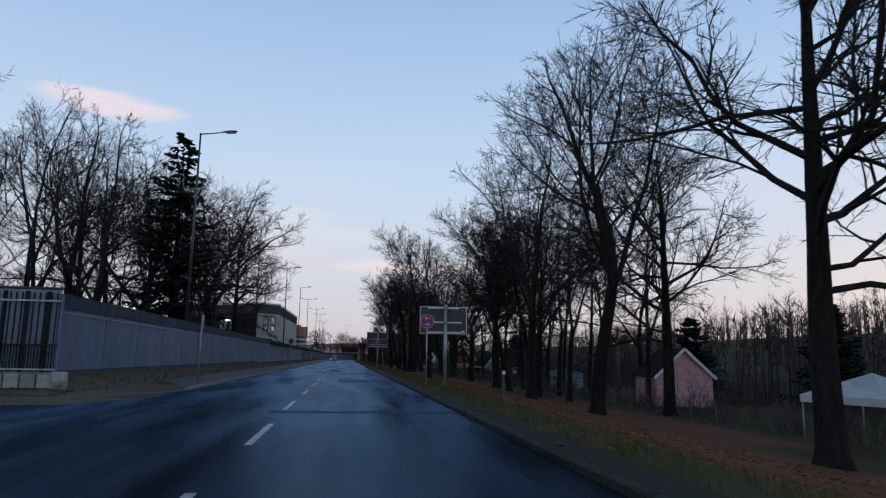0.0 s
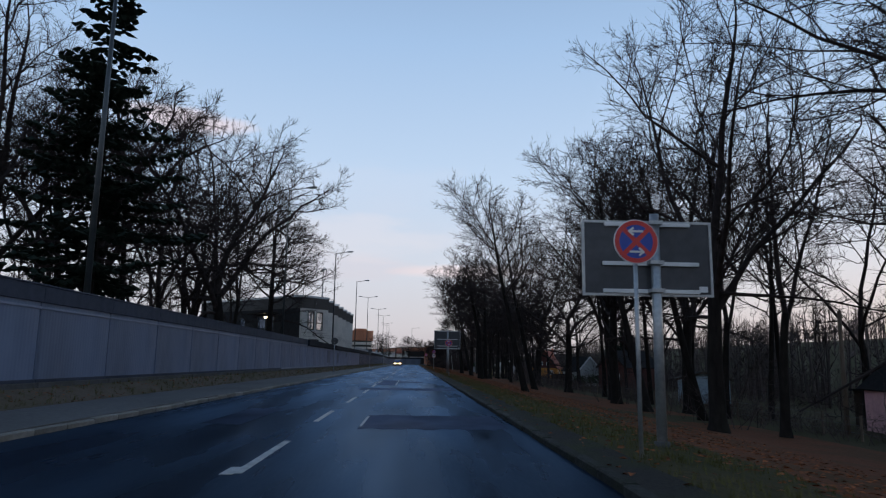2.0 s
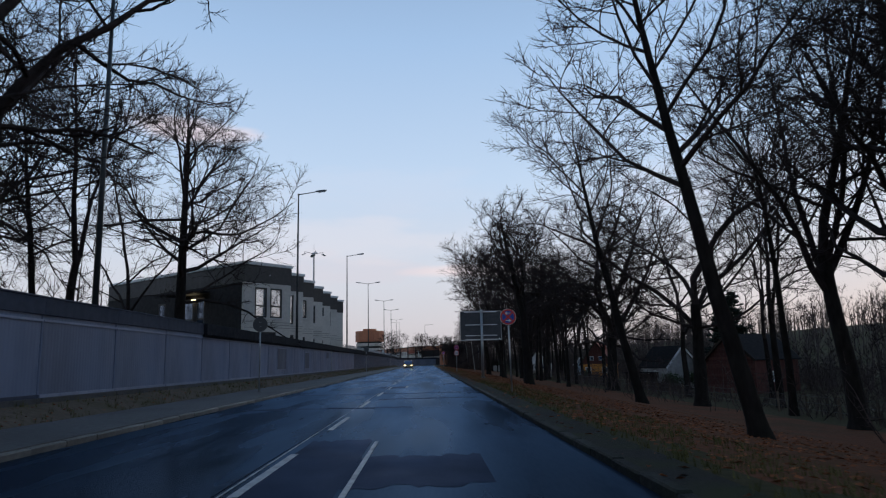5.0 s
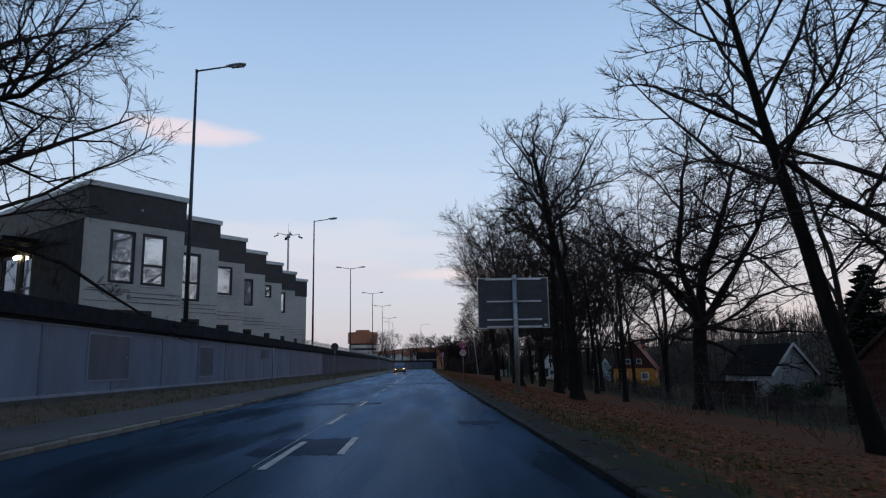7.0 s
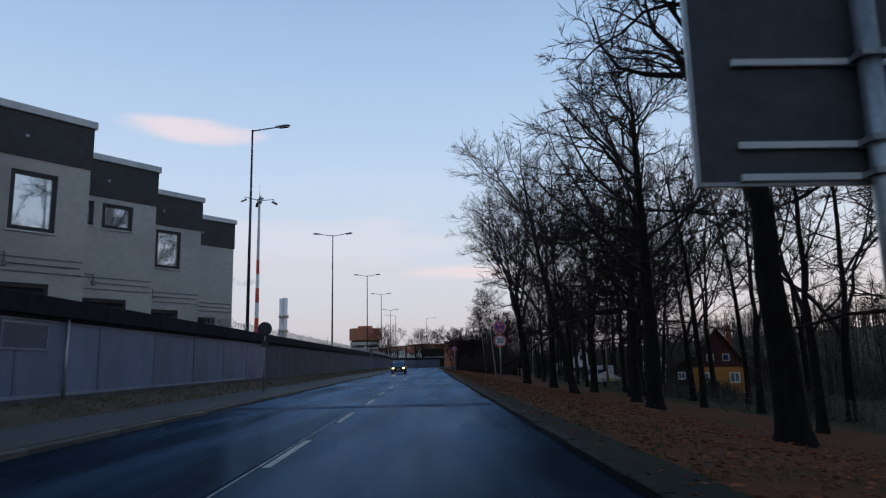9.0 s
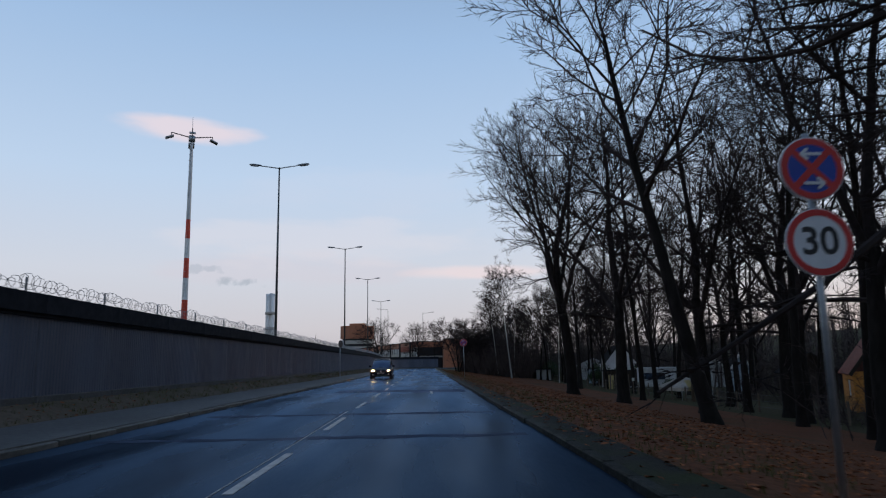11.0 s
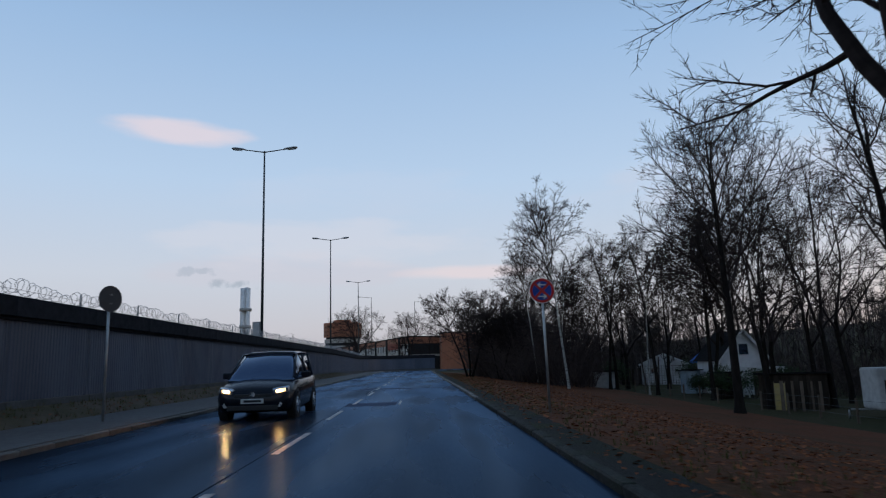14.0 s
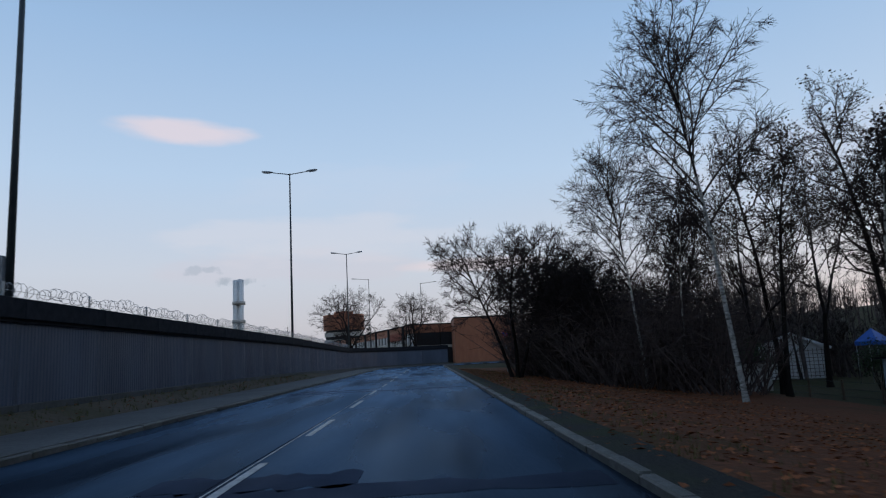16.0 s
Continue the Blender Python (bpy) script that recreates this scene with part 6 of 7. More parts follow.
cabin(28.6, 63.6, -20, 4.4, 4.0, 2.2, 2.8, M_PALEBLUE, M_ROOF, "low pale blue garden shed by the trees", wins=((-1.6, -0.6, 0.8, 1.7),), trim=M_DARKWOOD)
cabin(33, 240, -15, 4.0, 4.0, 2.2, 3.0, M_DARKWOOD, M_ROOF, "small dark boarded shed near the shrubs", wins=((-1.2, -0.4, 0.9, 1.7),))

cabin(33.6, 166.0, -20, 3.8, 4.5, 2.2, 3.7, M_DARKWOOD, M_ROOF, "dark boarded garden hut under a dark roof", wins=((-1.5, -0.6, 0.9, 1.8),), trim=M_DARKWOOD)


def flat_shed(x, y, rz, w, d, h, mat, label, roof=None):
    z0 = terrain(x, y)
    s = thing("garden_shed", (x, y, z0 - 0.02), rz, label, "shed", "garden sheds")
    n = max(4, int(w / 0.22))
    for i in range(n):
        a = -w / 2 + w * i / n
        bm = B(); box(bm, a + 0.006, 0, 0, a + w / n - 0.006, 0.05, h - 0.02 * (i % 3)); part("board", bm, mat, s)
    for wx0, wy0, wx1, wy1 in ((-w / 2, 0.06, -w / 2 + 0.06, d), (w / 2 - 0.06, 0.06, w / 2, d), (-w / 2 + 0.062, d - 0.06, w / 2 - 0.062, d)):
        bm = B(); box(bm, wx0, wy0, 0, wx1, wy1, h); part("wall", bm, mat, s)
    bm = B(); box(bm, -w / 2 - 0.25, -0.3, h + 0.01, w / 2 + 0.25, d + 0.2, h + 0.11, Matrix.Rotation(radians(-2), 4, "X")); part("roof", bm, roof or M_ROOF, s)
    return s


flat_shed(25.2, 109.5, -35, 3.2, 2.6, 1.7, M_DARKWOOD, "dark timber shed with a felt roof")
# the lean-to's dark boards stand in for the shade inside its open front
flat_shed(25.0, 192.3, -30, 3.8, 2.6, 2.15, M_DARKWOOD, "timber lean-to below the white cabin, dark boards for its shaded opening")
flat_shed(27.3, 213.5, -8, 1.3, 2.2, 2.1, M_PALEBLUE, "pale blue boarded shed beside the white cabin")
flat_shed(20.2, 217.0, -8, 2.2, 2.0, 1.6, M_LIMEWASH, "low whitish shed beside the latticed shed")
flat_shed(26.6, 204.6, -6, 1.7, 1.6, 2.0, M_DARKWOOD, "dark boarded shed before the white cabin")
flat_shed(30, 40, -35, 4.6, 3.2, 2.1, M_DARKWOOD, "dark timber shed beside the pink cabin")


def tent(x, y, rz, w, h, label, mat, poles=True):
    z0 = terrain(x, y)
    t = thing("garden_canopy", (x, y, z0), rz, label, "canopy")
    hw = w / 2
    bm = B()
    top = bm.verts.new((0, 0, h + 0.9))
    top2 = bm.verts.new((0, 0, h + 0.86))
    c = [bm.verts.new((sx * hw, sy * hw, h)) for sx, sy in ((-1, -1), (1, -1), (1, 1), (-1, 1))]
    c2 = [bm.verts.new((sx * hw, sy * hw, h - 0.28)) for sx, sy in ((-1, -1), (1, -1), (1, 1), (-1, 1))]
    for i in range(4):
        bm.faces.new((c[i], c[(i + 1) % 4], top))
        bm.faces.new((c2[i], c2[(i + 1) % 4], c[(i + 1) % 4], c[i]))
        bm.faces.new((c2[(i + 1) % 4], c2[i], top2))
    part("cover", bm, mat, t)
    for sx in (-1, 1):
        for sy in (-1, 1):
            bm = B(); cyl(bm, (sx * (hw - 0.06), sy * (hw - 0.06), -0.1), (sx * (hw - 0.06), sy * (hw - 0.06), h - 0.05), 0.03, 0.03, 8); part("leg", bm, M_GALV, t)
    return t


tent(21.5, 4.0, 15, 3.6, 2.1, "white canvas party tent on thin legs", M_CANVAS)
low = tent(23.7, 168.0, 20, 3.3, 1.05, "low beige tarpaulin shelter with a yellow sheet laid over", M_TARPBEIGE)
bm = B()
sheet = [bm.verts.new(p) for p in ((-1.0, -1.675, 0.80), (0.25, -1.675, 0.72), (0.20, -1.675, 1.055), (-0.95, -1.675, 1.06), (0.05, -0.62, 1.63), (-0.5, -0.66, 1.60))]
bm.faces.new([sheet[i] for i in (0, 1, 2, 3)]); bm.faces.new([sheet[i] for i in (3, 2, 4, 5)])
bmesh.ops.solidify(bm, geom=bm.faces[:], thickness=0.012)
part("sheet", bm, M_TARPYELLOW, low, "yellow plastic sheet")
tent(33.3, 226.0, 25, 1.6, 2.9, "blue tarpaulin shelter behind the white cabin", M_TARPBLUE)


def caravan(x, y, rz, label):
    z0 = terrain(x, y)
    c = thing("caravan", (x, y, z0), rz, label, "caravan")
    bm = B(); box(bm, -2.0, 0, 0.45, 2.0, 2.0, 2.55, bevel=0.12); part("body", bm, M_LIMEWASH, c)
    for a, b in ((-1.7, -0.6), (-0.3, 0.7)):
        bm = B(); box(bm, a, -0.02, 1.25, b, -0.003, 1.95, bevel=0.004); part("window", bm, M_CARGLASS, c)
    bm = B(); box(bm, 1.1, -0.02, 0.6, 1.7, -0.003, 2.1); part("door", bm, M_CANVAS, c)
    for yy in (0.1, 1.7):
        bm = B(); cyl(bm, (0.1, yy, 0.32), (0.1, yy + 0.2, 0.32), 0.32, 0.32, 18); part("wheel", bm, M_TYRE, c)
    bm = B(); box(bm, -3.0, 0.95, 0.42, -1.9, 1.05, 0.5); cyl(bm, (-3.1, 1.0, 0), (-3.1, 1.0, 0.45), 0.05, 0.05, 8); part("drawbar", bm, M_GALV, c)
    return c


caravan(27.0, 184.0, -10, "old white caravan among the gardens")
pole = thing("wooden_pole", (23.0, 164.2, terrain(23, 164.2)), 0, "weathered wooden utility pole in the gardens", "utility pole")
bm = B(); cyl(bm, (0, 0, -0.3), (-0.06, 0, 6.9), 0.14, 0.10, 12); part("shaft", bm, M_WOOD, pole)
bm = B(); box(bm, -0.5, -0.05, 6.5, 0.45, 0.05, 6.6); part("crossarm", bm, M_WOOD, pole)
pole = thing("wooden_pole", (24.5, 36.5, terrain(24.5, 36.5)), 0, "weathered wooden utility pole beside the pink cabin", "utility pole")
bm = B(); cyl(bm, (0, 0, -0.3), (0.05, 0, 6.4), 0.14, 0.10, 12); part("shaft", bm, M_WOOD, pole)
bin_ = thing("yellow_bin", (24.0, 192, terrain(24.0, 192)), -30, "yellow-green plastic sheet screen by the lean-to", "screen")
bm = B(); box(bm, -0.3, -0.04, 0, 0.3, 0.04, 1.6, bevel=0.02); part("sheet", bm, M_TARPYELLOW, bin_)
bm = B(); box(bm, -0.34, 0.045, 0, -0.27, 0.11, 1.7); box(bm, 0.27, 0.045, 0, 0.34, 0.11, 1.7); part("stakes", bm, M_WOOD, bin_)
for lx, ly, lw in ((23.6, 191.0, 0.10), (24.2, 190.9, 0.07), (24.6, 190.6, 0.09), (25.1, 190.4, 0.06), (25.5, 190.2, 0.08)):
    plank = thing("loose_plank", (lx, ly, terrain(lx, ly)), -30, "weathered grey plank leaning against the lean-to", "plank", "planks at the lean-to")
    bm = B(); box(bm, -lw, -0.02, -0.05, lw, 0.02, 1.75, Matrix.Rotation(radians(-8), 4, "X"), 0.004); part("board", bm, M_WOOD, plank)
marker = thing("marker_post", (20.55, 171.8, terrain(20.55, 171.8)), 0, "thin weathered garden post with a white plate", "post")
bm = B(); cyl(bm, (0, 0, -0.3), (0, 0, 1.55), 0.045, 0.04, 8); part("shaft", bm, M_WOOD, marker)
bm = B(); box(bm, -0.11, -0.06, 1.32, 0.11, -0.046, 1.58, bevel=0.004); part("plate", bm, M_WHITE, marker)
perg = thing("pergola", (29.8, 205.0, terrain(29.8, 205.0)), -6, "small white timber pergola before the white cabin", "pergola")
for px_ in (-1.4, 1.4):
    for py_ in (0.0, 1.2):
        bm = B(); box(bm, px_ - 0.05, py_ - 0.05, -0.2, px_ + 0.05, py_ + 0.05, 2.2); part("post", bm, M_WHITE, perg)
for py_ in (0.0, 1.2):
    bm = B(); box(bm, -1.7, py_ - 0.04, 2.202, 1.7, py_ + 0.04, 2.32); part("beam", bm, M_WHITE, perg)
for k in range(7):
    bm = B(); box(bm, -1.5 + 0.5 * k - 0.03, -0.3, 2.322, -1.5 + 0.5 * k + 0.03, 1.5, 2.40); part("rafter", bm, M_WHITE, perg)
for sx in (-1, 1):
    bm = B(); box(bm, -0.03, -0.03, 0, 0.03, 0.03, 0.75, Matrix.Translation((sx * 1.35, -0.08, 1.65)) @ Matrix.Rotation(radians(-45 * sx), 4, "Y")); part("brace", bm, M_WHITE, perg)


def bush(x, y, r, h, seed, label):
    """Evergreen shrub of many small leaves on a few stems."""
    r4 = random.Random(seed)
    ob = thing("bush", (x, y, terrain(x, y)), 0, label, "bush", "evergreen bushes in the gardens")
    vs, fs = [], []
    for k in range(7):
        a = k * 0.9
        tube(vs, fs, [Vector((0.1 * math.cos(a), 0.1 * math.sin(a), -0.1)), Vector((r * 0.6 * math.cos(a), r * 0.6 * math.sin(a), h * 0.8))], [0.03, 0], 4)
    part("stems", data_mesh("stems", vs, fs, M_BARK), None, ob)
    vs, fs = [], []
    for k in range(int(1500 * max(1.0, r * h / 4.5))):
        u, a = r4.random() ** 0.45, r4.random() * 6.283
        e = math.asin(r4.uniform(-0.75, 1))
        lump = 0.8 + 0.3 * noise.noise(Vector((math.cos(a) * 2, math.sin(a) * 2, e * 2 + seed)))
        p = Vector((r * u * lump * math.cos(a) * math.cos(e), r * u * lump * math.sin(a) * math.cos(e), h * 0.52 + h * 0.5 * u * lump * math.sin(e)))
        d = Vector((r4.gauss(0, 1), r4.gauss(0, 1), r4.gauss(0.3, 1))).normalized() * r4.uniform(0.08, 0.15)
        w = d.orthogonal() * 0.4
        b = len(vs)
        vs.extend((tuple(p), tuple(p + d * 0.5 + w), tuple(p + d), tuple(p + d * 0.5 - w)))
        fs.append((b, b + 1, b + 2, b + 3))
    part("foliage", data_mesh("foliage", vs, fs, M_BUSH), None, ob)


bush(28.0, 203.4, 1.8, 2.6, 1, "dark green evergreen bush before the white cabin")
bush(31.0, 203.9, 1.9, 2.8, 2, "dark green evergreen bush before the white cabin")
bush(27.0, 207.4, 1.3, 2.3, 6, "dark green evergreen bush beside the white cabin")
bush(26.2, 209.6, 1.1, 2.0, 7, "dark green evergreen bush beside the white cabin")
bush(27.3, 105.6, 1.2, 1.9, 8, "dark evergreen bush before the pale cabin")
bush(29.2, 105.2, 1.3, 2.0, 9, "dark evergreen bush before the pale cabin")
bush(26.6, 206.0, 1.7, 3.0, 10, "tall dark evergreen bush beside the white cabin")
bush(25.4, 203.6, 1.3, 2.3, 11, "dark evergreen bush before the white cabin")
bush(29.6, 220.0, 1.6, 3.4, 12, "tall dark evergreen shrub before the latticed shed")
bush(22.0, 221.0, 1.8, 3.6, 14, "dark evergreen shrub beside the latticed shed")
bush(27.6, 145.5, 1.1, 1.7, 3, "small dark evergreen bush near the orange cabin")
bush(27.3, 181.2, 1.0, 1.5, 4, "small dark evergreen bush beside the caravan")
bush(25.6, 175.0, 1.1, 1.6, 5, "small dark evergreen bush by the garden fence")
# wire garden fence
gf = thing("garden_fence", (0, 0, 0), 0, "low wire garden fence on wooden posts", "fence")
bm = B(); box(bm, -0.045, -0.045, -0.3, 0.045, 0.045, 1.15, bevel=0.008); FP = mesh_of("fence_post", bm, M_WOOD)
for i in range(82):
    y = -10 + 3 * i
    part("fence_post", FP, None, gf).matrix_basis = pose(22.3, y, terrain(22.3, y), 0, 0, (i * 37) % 20)
for hz in (0.35, 0.7, 1.05):
    vs, fs = [], []
    tube(vs, fs, [Vector((22.25, -10 + 3 * i, terrain(22.3, -10 + 3 * i) + hz)) for i in range(82)], [0.008] * 82, 3)
    part("wire", data_mesh("wire", vs, fs, M_POLE), None, gf)


# ---------------------------------------------------------------- oncoming car (front towards -y)
car = thing("car", (-1.78, 168.6, 0.0), 0, "black compact car with lit headlights on the wet road", "car")


def loft(rings, close=True):
    bm = B()
    vr = [[bm.verts.new(p) for p in r] for r in rings]
    for a, b in zip(vr, vr[1:]):
        for i in range(len(a) - (0 if close else 1)):
            j = (i + 1) % len(a)
            bm.faces.new((a[i], a[j], b[j], b[i]))
    if close:
        bm.faces.new(vr[0][::-1])
        bm.faces.new(vr[-1])
    bmesh.ops.recalc_face_normals(bm, faces=bm.faces[:])
    return bm


def body_ring(y, zb, zt, hw, crown=0.05):
    zm = zb + (zt - zb) * 0.55
    half = [(0, zb), (hw * 0.86, zb), (hw * 0.97, zb + 0.10), (hw, zm), (hw * 0.965, zt - 0.07), (hw * 0.86, zt), (hw * 0.45, zt + crown * 0.8), (0, zt + crown)]
    return [(x, y, z) for x, z in half] + [(-x, y, z) for x, z in half[-2:0:-1]]


bm = loft([body_ring(*r) for r in ((-2.12, 0.30, 0.56, 0.62, 0.02), (-2.05, 0.22, 0.66, 0.76, 0.03), (-1.90, 0.19, 0.74, 0.85, 0.04), (-1.55, 0.18, 0.83, 0.885, 0.06), (-1.0, 0.18, 0.93, 0.90, 0.05),
                                   (-0.3, 0.18, 0.95, 0.90, 0.03), (0.6, 0.18, 0.97, 0.90, 0.03), (1.4, 0.19, 0.99, 0.89, 0.03), (1.95, 0.24, 0.98, 0.84, 0.02), (2.10, 0.32, 0.90, 0.74, 0.02))])
for f in bm.faces:
    f.smooth = True
part("body", bm, M_CARPAINT, car)


def cabin_ring(y, zb, zt, wb, wt):
    half = [(0, zb), (wb, zb), ((wb + wt) / 2 + 0.02, (zb + zt) / 2), (wt, zt - 0.05), (wt * 0.85, zt), (0, zt + 0.02)]
    return [(x, y, z) for x, z in half] + [(-x, y, z) for x, z in half[-2:0:-1]]


bm = loft([cabin_ring(*r) for r in ((-1.28, 0.88, 0.97, 0.80, 0.76), (-0.72, 0.90, 1.32, 0.83, 0.69), (-0.25, 0.90, 1.56, 0.84, 0.65), (0.6, 0.90, 1.62, 0.84, 0.65), (1.4, 0.90, 1.59, 0.83, 0.63), (1.78, 0.90, 1.25, 0.80, 0.63), (1.98, 0.90, 1.0, 0.78, 0.70))])
for f in bm.faces:
    f.smooth = True
part("glasshouse", bm, M_CARGLASS, car, "dark tinted windows")
bm = loft([cabin_ring(*r) for r in ((-0.30, 1.535, 1.565, 0.675, 0.65), (0.2, 1.565, 1.62, 0.69, 0.65), (1.0, 1.57, 1.632, 0.69, 0.65), (1.52, 1.53, 1.585, 0.67, 0.63))])
part("roof", bm, M_CARPAINT, car, smooth=True)
for sx in (-1, 1):
    for p0, p1 in (((0.80, -1.22, 0.95), (0.675, -0.27, 1.55)), ((0.84, 0.30, 0.96), (0.69, 0.35, 1.59)), ((0.83, 1.34, 0.98), (0.67, 1.46, 1.56))):
        bm = B(); cyl(bm, (sx * p0[0], p0[1], p0[2]), (sx * p1[0], p1[1], p1[2]), 0.030, 0.026, 6); part("pillar", bm, M_CARPAINT, car)
    bm = B(); box(bm, -0.11, -0.07, -0.07, 0.11, 0.07, 0.08, Matrix.Translation((sx * 0.98, -0.62, 1.02)), 0.03); part("wing_mirror", bm, M_CARPAINT, car)
    bm = B(); box(bm, -0.20, -0.05, -0.075, 0.20, 0.06, 0.085, Matrix.Translation((sx * 0.63, -1.985, 0.675)) @ Matrix.Rotation(radians(26 * sx), 4, "Z") @ Matrix.Rotation(radians(-9 * sx), 4, "Y"), 0.04)
    part("headlight_bowl", bm, M_CHROME, car)
    bm = B(); box(bm, -0.12, -0.025, -0.038, 0.13, 0.015, 0.042, Matrix.Translation((sx * 0.625, -2.035, 0.675)) @ Matrix.Rotation(radians(26 * sx), 4, "Z") @ Matrix.Rotation(radians(-9 * sx), 4, "Y"), 0.02); lens = part("headlight", bm, M_HEAD, car, "lit warm headlight")
    bm = B(); box(bm, -0.065, -0.008, -0.022, 0.065, 0.004, 0.022, Matrix.Translation((sx * 0.605, -2.066, 0.675)) @ Matrix.Rotation(radians(26 * sx), 4, "Z"), 0.003); part("bulb", bm, M_BEAM, lens)
    bm = B(); cyl(bm, (sx * 0.62, -2.11, 0.37), (sx * 0.62, -2.03, 0.37), 0.06, 0.06, 12); part("fog_lamp", bm, M_CHROME, car)
    for yy in (-1.30, 1.28):
        w = thing("wheel", (sx * 0.79, yy, 0.31)); w.parent = car
        bm = B(); cyl(bm, (-0.11, 0, 0), (0.11, 0, 0), 0.31, 0.31, 28)
        bmesh.ops.bevel(bm, geom=[e for e in bm.edges if len(e.link_faces) == 2 and any(len(f.verts) > 4 for f in e.link_faces)], offset=0.03, segments=2, affect="EDGES")
        part("tyre", bm, M_TYRE, w)
        bm = B(); cyl(bm, (sx * 0.08, 0, 0), (sx * 0.118, 0, 0), 0.205, 0.19, 20)
        for k in range(5):
            box(bm, -0.008, -0.028, 0.02, 0.012, 0.028, 0.18, Matrix.Translation((sx * 0.122, 0, 0)) @ Matrix.Rotation(2 * math.pi * k / 5, 4, "X"))
        part("rim", bm, M_CHROME, w)
        bm = annulus(0.325, 0.375, -0.10, 0.10, 24)
        bmesh.ops.rotate(bm, matrix=Matrix.Rotation(math.pi / 2, 3, "Z"), verts=bm.verts[:])
        a = part("wheel_arch", bm, M_TYRE, car); a.matrix_basis = pose(sx * 0.80, yy, 0.31)
    bm = B(); box(bm, -0.02, -0.10, -0.012, 0.02, 0.10, 0.012, Matrix.Translation((sx * 0.905, 0.12, 0.80)), 0.006); part("door_handle", bm, M_CARPAINT, car)
bm = B(); box(bm, -0.44, -2.125, 0.545, 0.44, -2.08, 0.615, bevel=0.012); part("grille", bm, M_SIGNBLACK, car)
bm = B(); cyl(bm, (0, -2.145, 0.60), (0, -2.11, 0.60), 0.06, 0.055, 18); part("badge", bm, M_CHROME, car)
bm = B(); box(bm, -0.26, -2.155, 0.40, 0.26, -2.125, 0.51, bevel=0.005); pl = part("number_plate", bm, M_PLATE, car)
bm = B(); box(bm, -0.19, -2.159, 0.43, 0.21, -2.1551, 0.48); part("dark_bar", bm, M_SIGNBLACK, pl)
bm = B(); box(bm, -0.58, -2.13, 0.24, 0.58, -2.06, 0.36, bevel=0.015); part("air_intake", bm, M_SIGNBLACK, car)
for sx in (-1, 1):
    bm = B(); cyl(bm, (sx * 0.35, -1.0, 0.985), (sx * 0.1 + 0.3, -1.05, 1.0), 0.012, 0.010, 5); part("wiper", bm, M_SIGNBLACK, car)

# ---------------------------------------------------------------- road markings, repairs, kerbs, litter
DASH = [2.25 + 6.35 * k for k in range(-12, 24)] + [154.3 + 5.97 * k for k in range(6)] + [190.1 + 6.3 * k for k in range(11)]
bm = B(); box(bm, -0.052, 0, 0.0, 0.052, 3.0, 0.006); DASH_ME = mesh_of("dash", bm, M_PAINT)
for i, y in enumerate(DASH):
    part("dash", DASH_ME, None, road).matrix_basis = pose(0.03 * math.sin(i * 2.1), y, 0, 0, 0, 0.15 * math.sin(i))
PATCHES = [(-0.3, 3.8, -5.05, -4.45), (0.9, 3.65, 13.6, 16.8), (-0.4, 3.75, 30.2, 32.6), (0.0, 0.95, 36.2, 44.9), (0.952, 2.5, 40.7, 42.9), (-2.1, -1.3, 14.2, 18.5),
           (-0.55, 0.83, 67.0, 69.2), (2.7, 3.6, 71.4, 72.2), (-3.7, 3.75, 102.2, 103.3), (-2.1, 1.3, 140.0, 142.2), (1.303, 3.6, 138.8, 141.7), (-0.2, 1.35, 171.0, 172.8),
           (-3.2, 1.4, 52.6, 53.1), (-2.8, 0.6, 79.6, 80.4), (-3.6, 3.6, 121.3, 121.7), (-3.4, 3.6, 126.6, 127.1), (0.4, 3.4, 147.0, 147.6), (-3.3, -0.4, 206.4, 207.2), (-3.5, 3.6, 219, 219.6), (-3.0, 3.7, 184.7, 185.25), (-0.9, 1.3, 185.26, 186.2), (-3.4, 3.5, 205.0, 205.5), (0.2, 3.5, 56.9, 57.4), (-3.4, 3.6, 61.0, 61.5)]
for k, (x0, x1, y0, y1) in enumerate(PATCHES):
    r2 = random.Random(k)
    bm = B()
    n = 18
    wob = min(0.16, (y1 - y0) * 0.3)
    lo = [bm.verts.new((x0 + (x1 - x0) * i / n, y0 + r2.uniform(-wob, wob), 0.003)) for i in range(n + 1)]
    hi = [bm.verts.new((x0 + (x1 - x0) * i / n, y1 + r2.uniform(-wob, wob), 0.003)) for i in range(n + 1)]
    for i in range(n):
        bm.faces.new((lo[i], lo[i + 1], hi[i + 1], hi[i]))
    part("asphalt_patch", bm, M_PATCH, road, "dark repaired strip of asphalt")
# old paint remnants
for x0, y0, x1, y1 in ((0.76, 67.0, 0.87, 69.3), (-0.14, 8.5, 0.0, 9.0), (0.90, 14.0, 0.95, 16.4), (2.08, 137.6, 2.18, 139.9), (-1.5, 140.6, -0.9, 140.72), (1.0, 44.6, 1.06, 36.3), (1.42, 171.4, 1.48, 173.4)):
    bm = B(); box(bm, min(x0, x1), min(y0, y1), 0.004, max(x0, x1), max(y0, y1), 0.008); part("paint_remnant", bm, M_PAINT, road)
for y0, y1 in ((38, 62), (66, 101), (104, 128), (180, 203)):
    bm = B(); box(bm, -0.150, y0, 0.002, -0.128, y1, 0.0055); part("paint_remnant", bm, M_PAINT, road)
vs, fs = [], []
tube(vs, fs, [Vector((-0.16 + 0.05 * math.sin(y * 0.13), y, 0.001)) for y in range(30, 255, 3)], [0.007] * 75, 4)
part("joint_seam", data_mesh("joint_seam", vs, fs, M_PATCH), None, road)

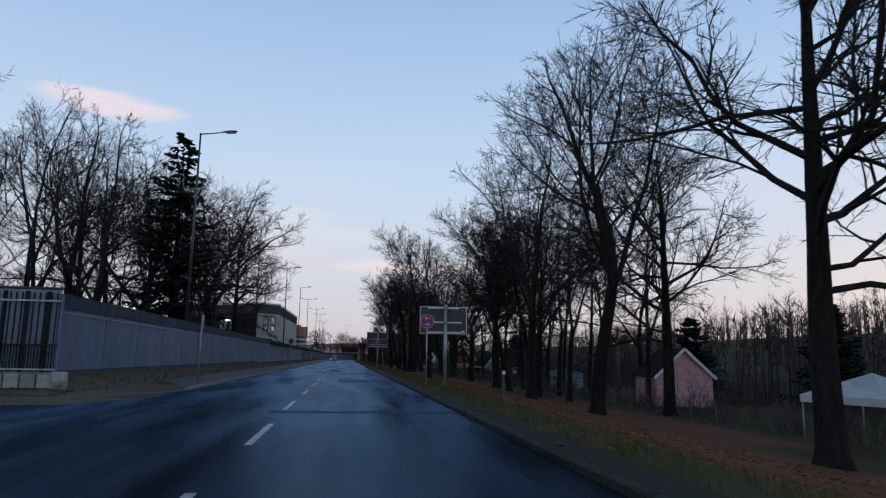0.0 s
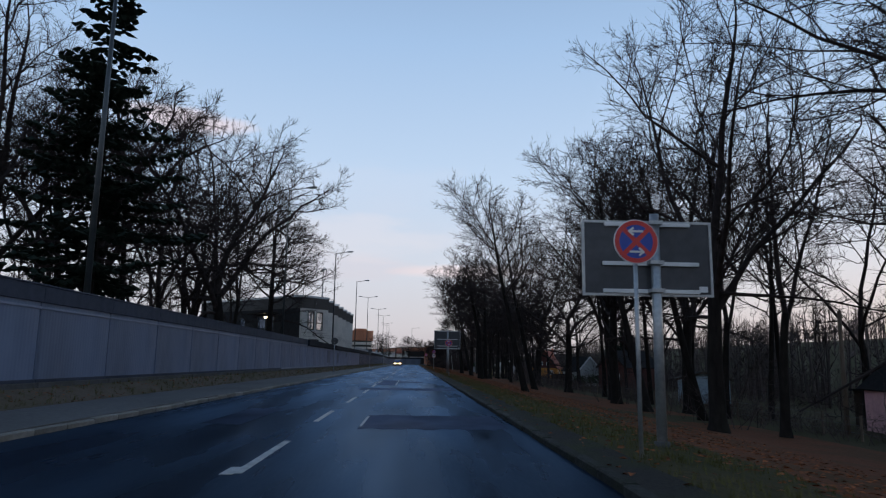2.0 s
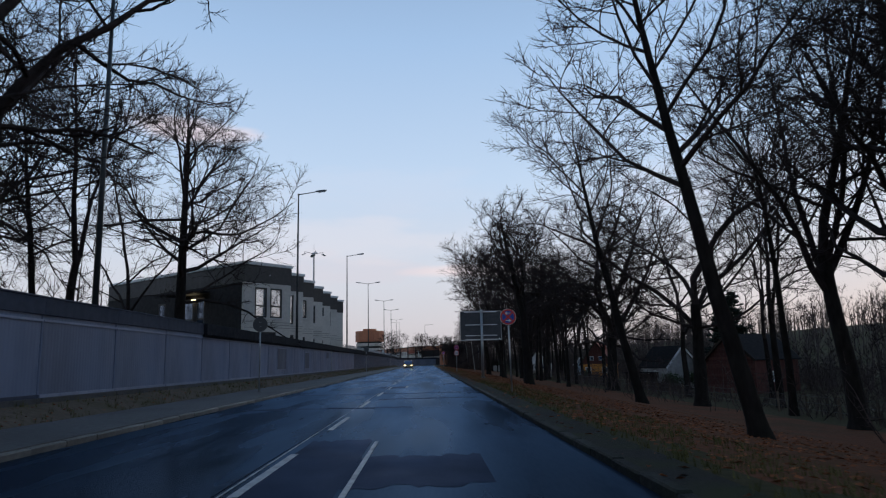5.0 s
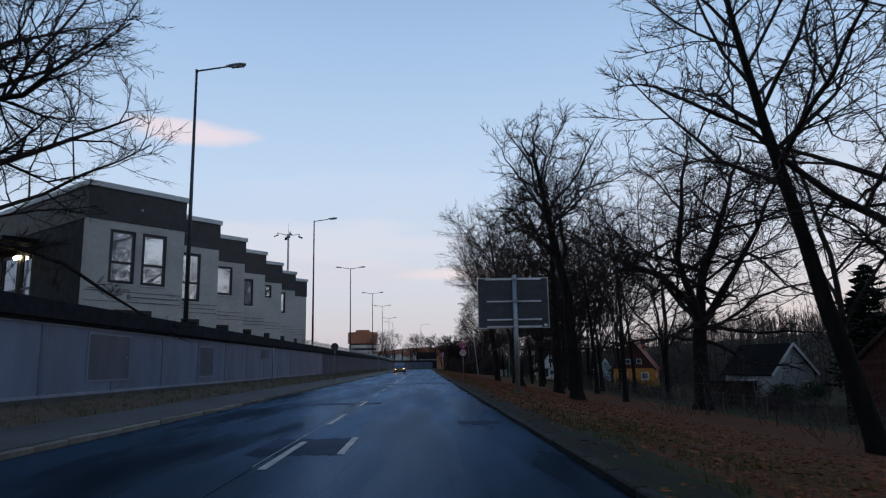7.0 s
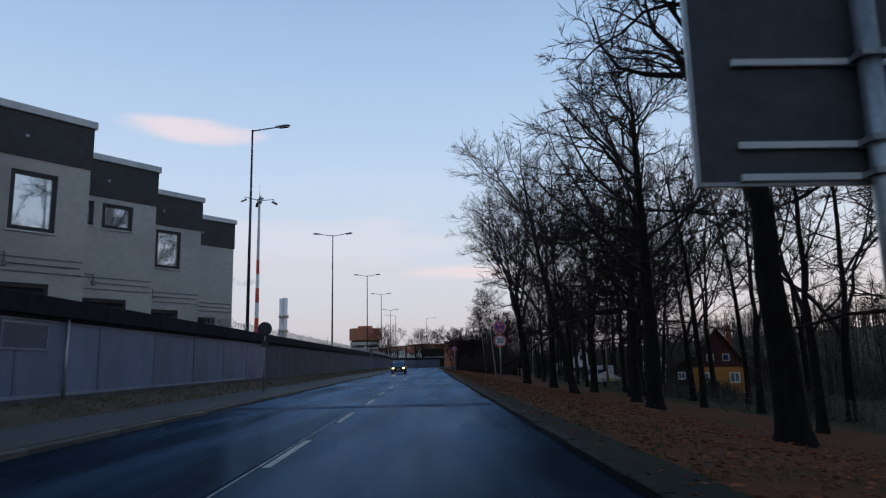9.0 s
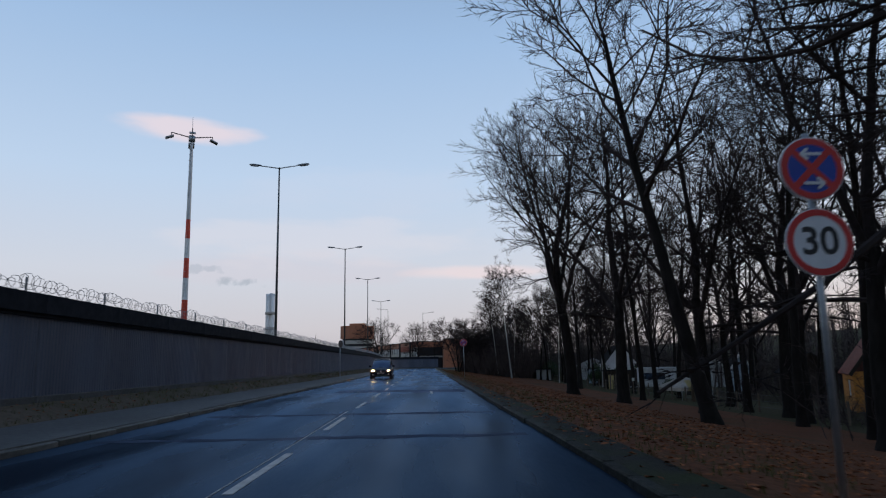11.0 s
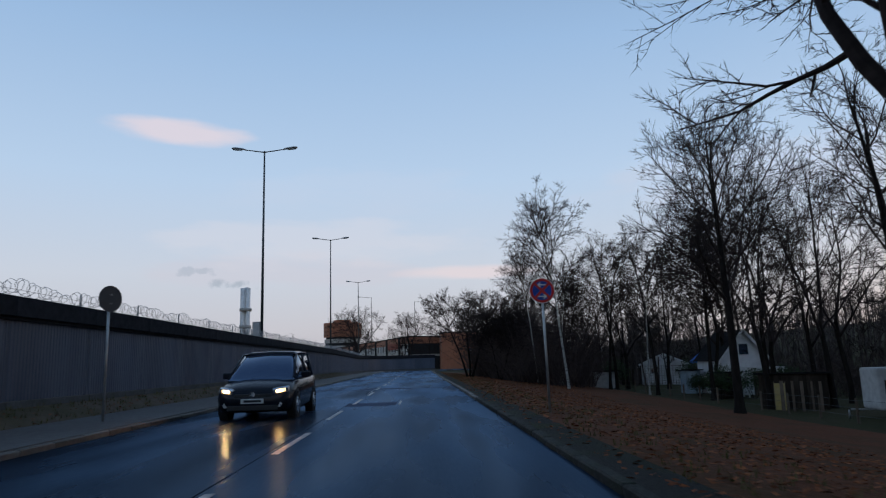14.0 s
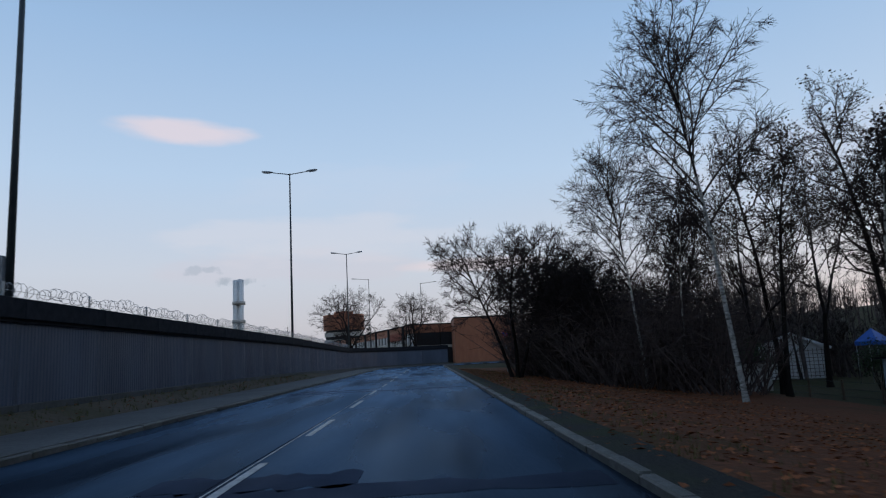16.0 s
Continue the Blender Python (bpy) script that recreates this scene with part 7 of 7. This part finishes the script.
kerb = thing("kerb", (0, 0, 0), 0, "pale granite kerbstones beside the road", "kerb", kind="structure")
# the right side up to s = 173 takes the darkened copy of the stone
bm = B(); box(bm, -0.075, -0.49, -0.15, 0.075, 0.49, 0.10); bmesh.ops.bevel(bm, geom=[e for e in bm.edges if all(v.co.z > 0 for v in e.verts)], offset=0.02, segments=1, affect="EDGES"); K_ME = mesh_of("kerbstone", bm, M_KERB); K_DIM = K_ME.copy(); K_DIM.materials[0] = M_KERBDIM; K_PALE = K_ME.copy(); K_PALE.materials[0] = M_KERBPALE
rk = random.Random(5)
for side, s0 in ((X_R + 0.085, -32.0), (X_L - 0.085, 4.5)):
    s = s0
    while s < Y_TURN + (6 if side > 0 else 10):
        x, y = bend(side, s)
        x2, y2 = bend(side, s + 0.1)
        st = 1.0 if s < Y_TURN - 0.5 else R_MID / (R_MID - side)
        part("kerbstone", K_DIM if side > 0 and s < 173 else K_PALE if side < 0 and s < 80 else K_ME, None, kerb).matrix_basis = pose(x + rk.gauss(0, 0.006), y, rk.gauss(0, 0.006), 0, rk.gauss(0, 0.8), math.degrees(math.atan2(y2 - y, x2 - x)) - 90)
        s += st
for i in range(9):                                  # rounded corner of the gateway
    a = i / 8
    part("kerbstone", K_ME, None, kerb).matrix_basis = pose(-4.0 - 2.6 * a ** 1.6, 3.9 - 6.0 * a * 0.9, -0.075, 0, 0, -8 - 45 * a)


def scatter_leaves(name, label, n, seed, area, size, mat, dens=None):
    r3 = np.random.default_rng(seed)
    vs, fs = [], []
    x0, x1, y0, y1 = area
    while len(fs) < n * 2:
        x, y = r3.uniform(x0, x1), r3.uniform(y0, y1)
        if dens and not dens(x, y, r3.random()):
            continue
        z = terrain(x, y) + 0.012 + r3.random() * 0.02
        a = r3.uniform(0, 6.283)
        s = size * r3.uniform(0.6, 1.3)
        c, sn = math.cos(a) * s, math.sin(a) * s
        t1, t2 = r3.uniform(-0.012, 0.03), r3.uniform(-0.012, 0.03)
        b = len(vs)
        vs += [(x - c, y - sn, z), (x + sn * 0.6, y - c * 0.6, z + t1), (x + c, y + sn, z + 0.01), (x - sn * 0.6, y + c * 0.6, z + t2)]
        fs += [(b, b + 1, b + 2), (b, b + 2, b + 3)]
    return tagged(part(name, data_mesh(name, vs, fs, mat), None), label, "leaves", kind="stuff")


def right_bank(x, y, q):
    edge = (6.2 if y < 40 else 4.9 if y < 70 else 4.2) + 0.6 * noise.noise(Vector((0, y * 0.2, 3)))
    return q < (0.28 if x < edge else 1.0) * (1.0 - 0.05 * max(0, x - 8)) * (0.6 if y < 45 else 1.0)


scatter_leaves("fallen_leaves", "brown fallen leaves over the verge", 52000, 1, (4.0, 14, -12, 238), 0.058, M_LEAF, right_bank)
scatter_leaves("fallen_leaves", "brown leaves along the foot of the barrier", 2600, 2, (-7.3, -6.0, 3, 230), 0.045, M_LEAF, lambda x, y, q: q < 0.5 + noise.noise(Vector((0, y * 0.12, 7))))
scatter_leaves("fallen_leaves", "reddish leaves heaped before the gateway plinth", 900, 4, (-13, -6.6, 0.2, 2.15), 0.07, M_LEAF)
scatter_leaves("fallen_leaves", "a few brown leaves on pavement and gutter", 500, 3, (3.2, 4.2, -10, 230), 0.05, M_LEAF)


def grass_tufts(name, label, n, seed, area, h):
    r3 = random.Random(seed)
    vs, fs = [], []
    for _ in range(n):
        x, y = r3.uniform(area[0], area[1]), r3.uniform(area[2], area[3])
        if x > 0 and y > 75 and r3.random() < 0.75:
            continue
        z = terrain(x, y)
        for _ in range(5):
            a = r3.random() * 6.283
            l = h * r3.uniform(0.5, 1.2)
            b = len(vs)
            px, py = x + r3.gauss(0, 0.04), y + r3.gauss(0, 0.04)
            vs += [(px - 0.008 * math.sin(a), py + 0.008 * math.cos(a), z - 0.02), (px + 0.008 * math.sin(a), py - 0.008 * math.cos(a), z - 0.02), (px + l * 0.5 * math.cos(a), py + l * 0.5 * math.sin(a), z + l)]
            fs.append((b, b + 1, b + 2))
    return tagged(part(name, data_mesh(name, vs, fs, M_GRASS), None), label, "grass", kind="stuff")


grass_tufts("grass", "short rough grass on the verge", 13000, 31, (4.45, 7.2, -14, 240), 0.10)
grass_tufts("grass", "thin rough grass along the barrier foot", 2500, 32, (-7.35, -6.25, 3, 230), 0.12)
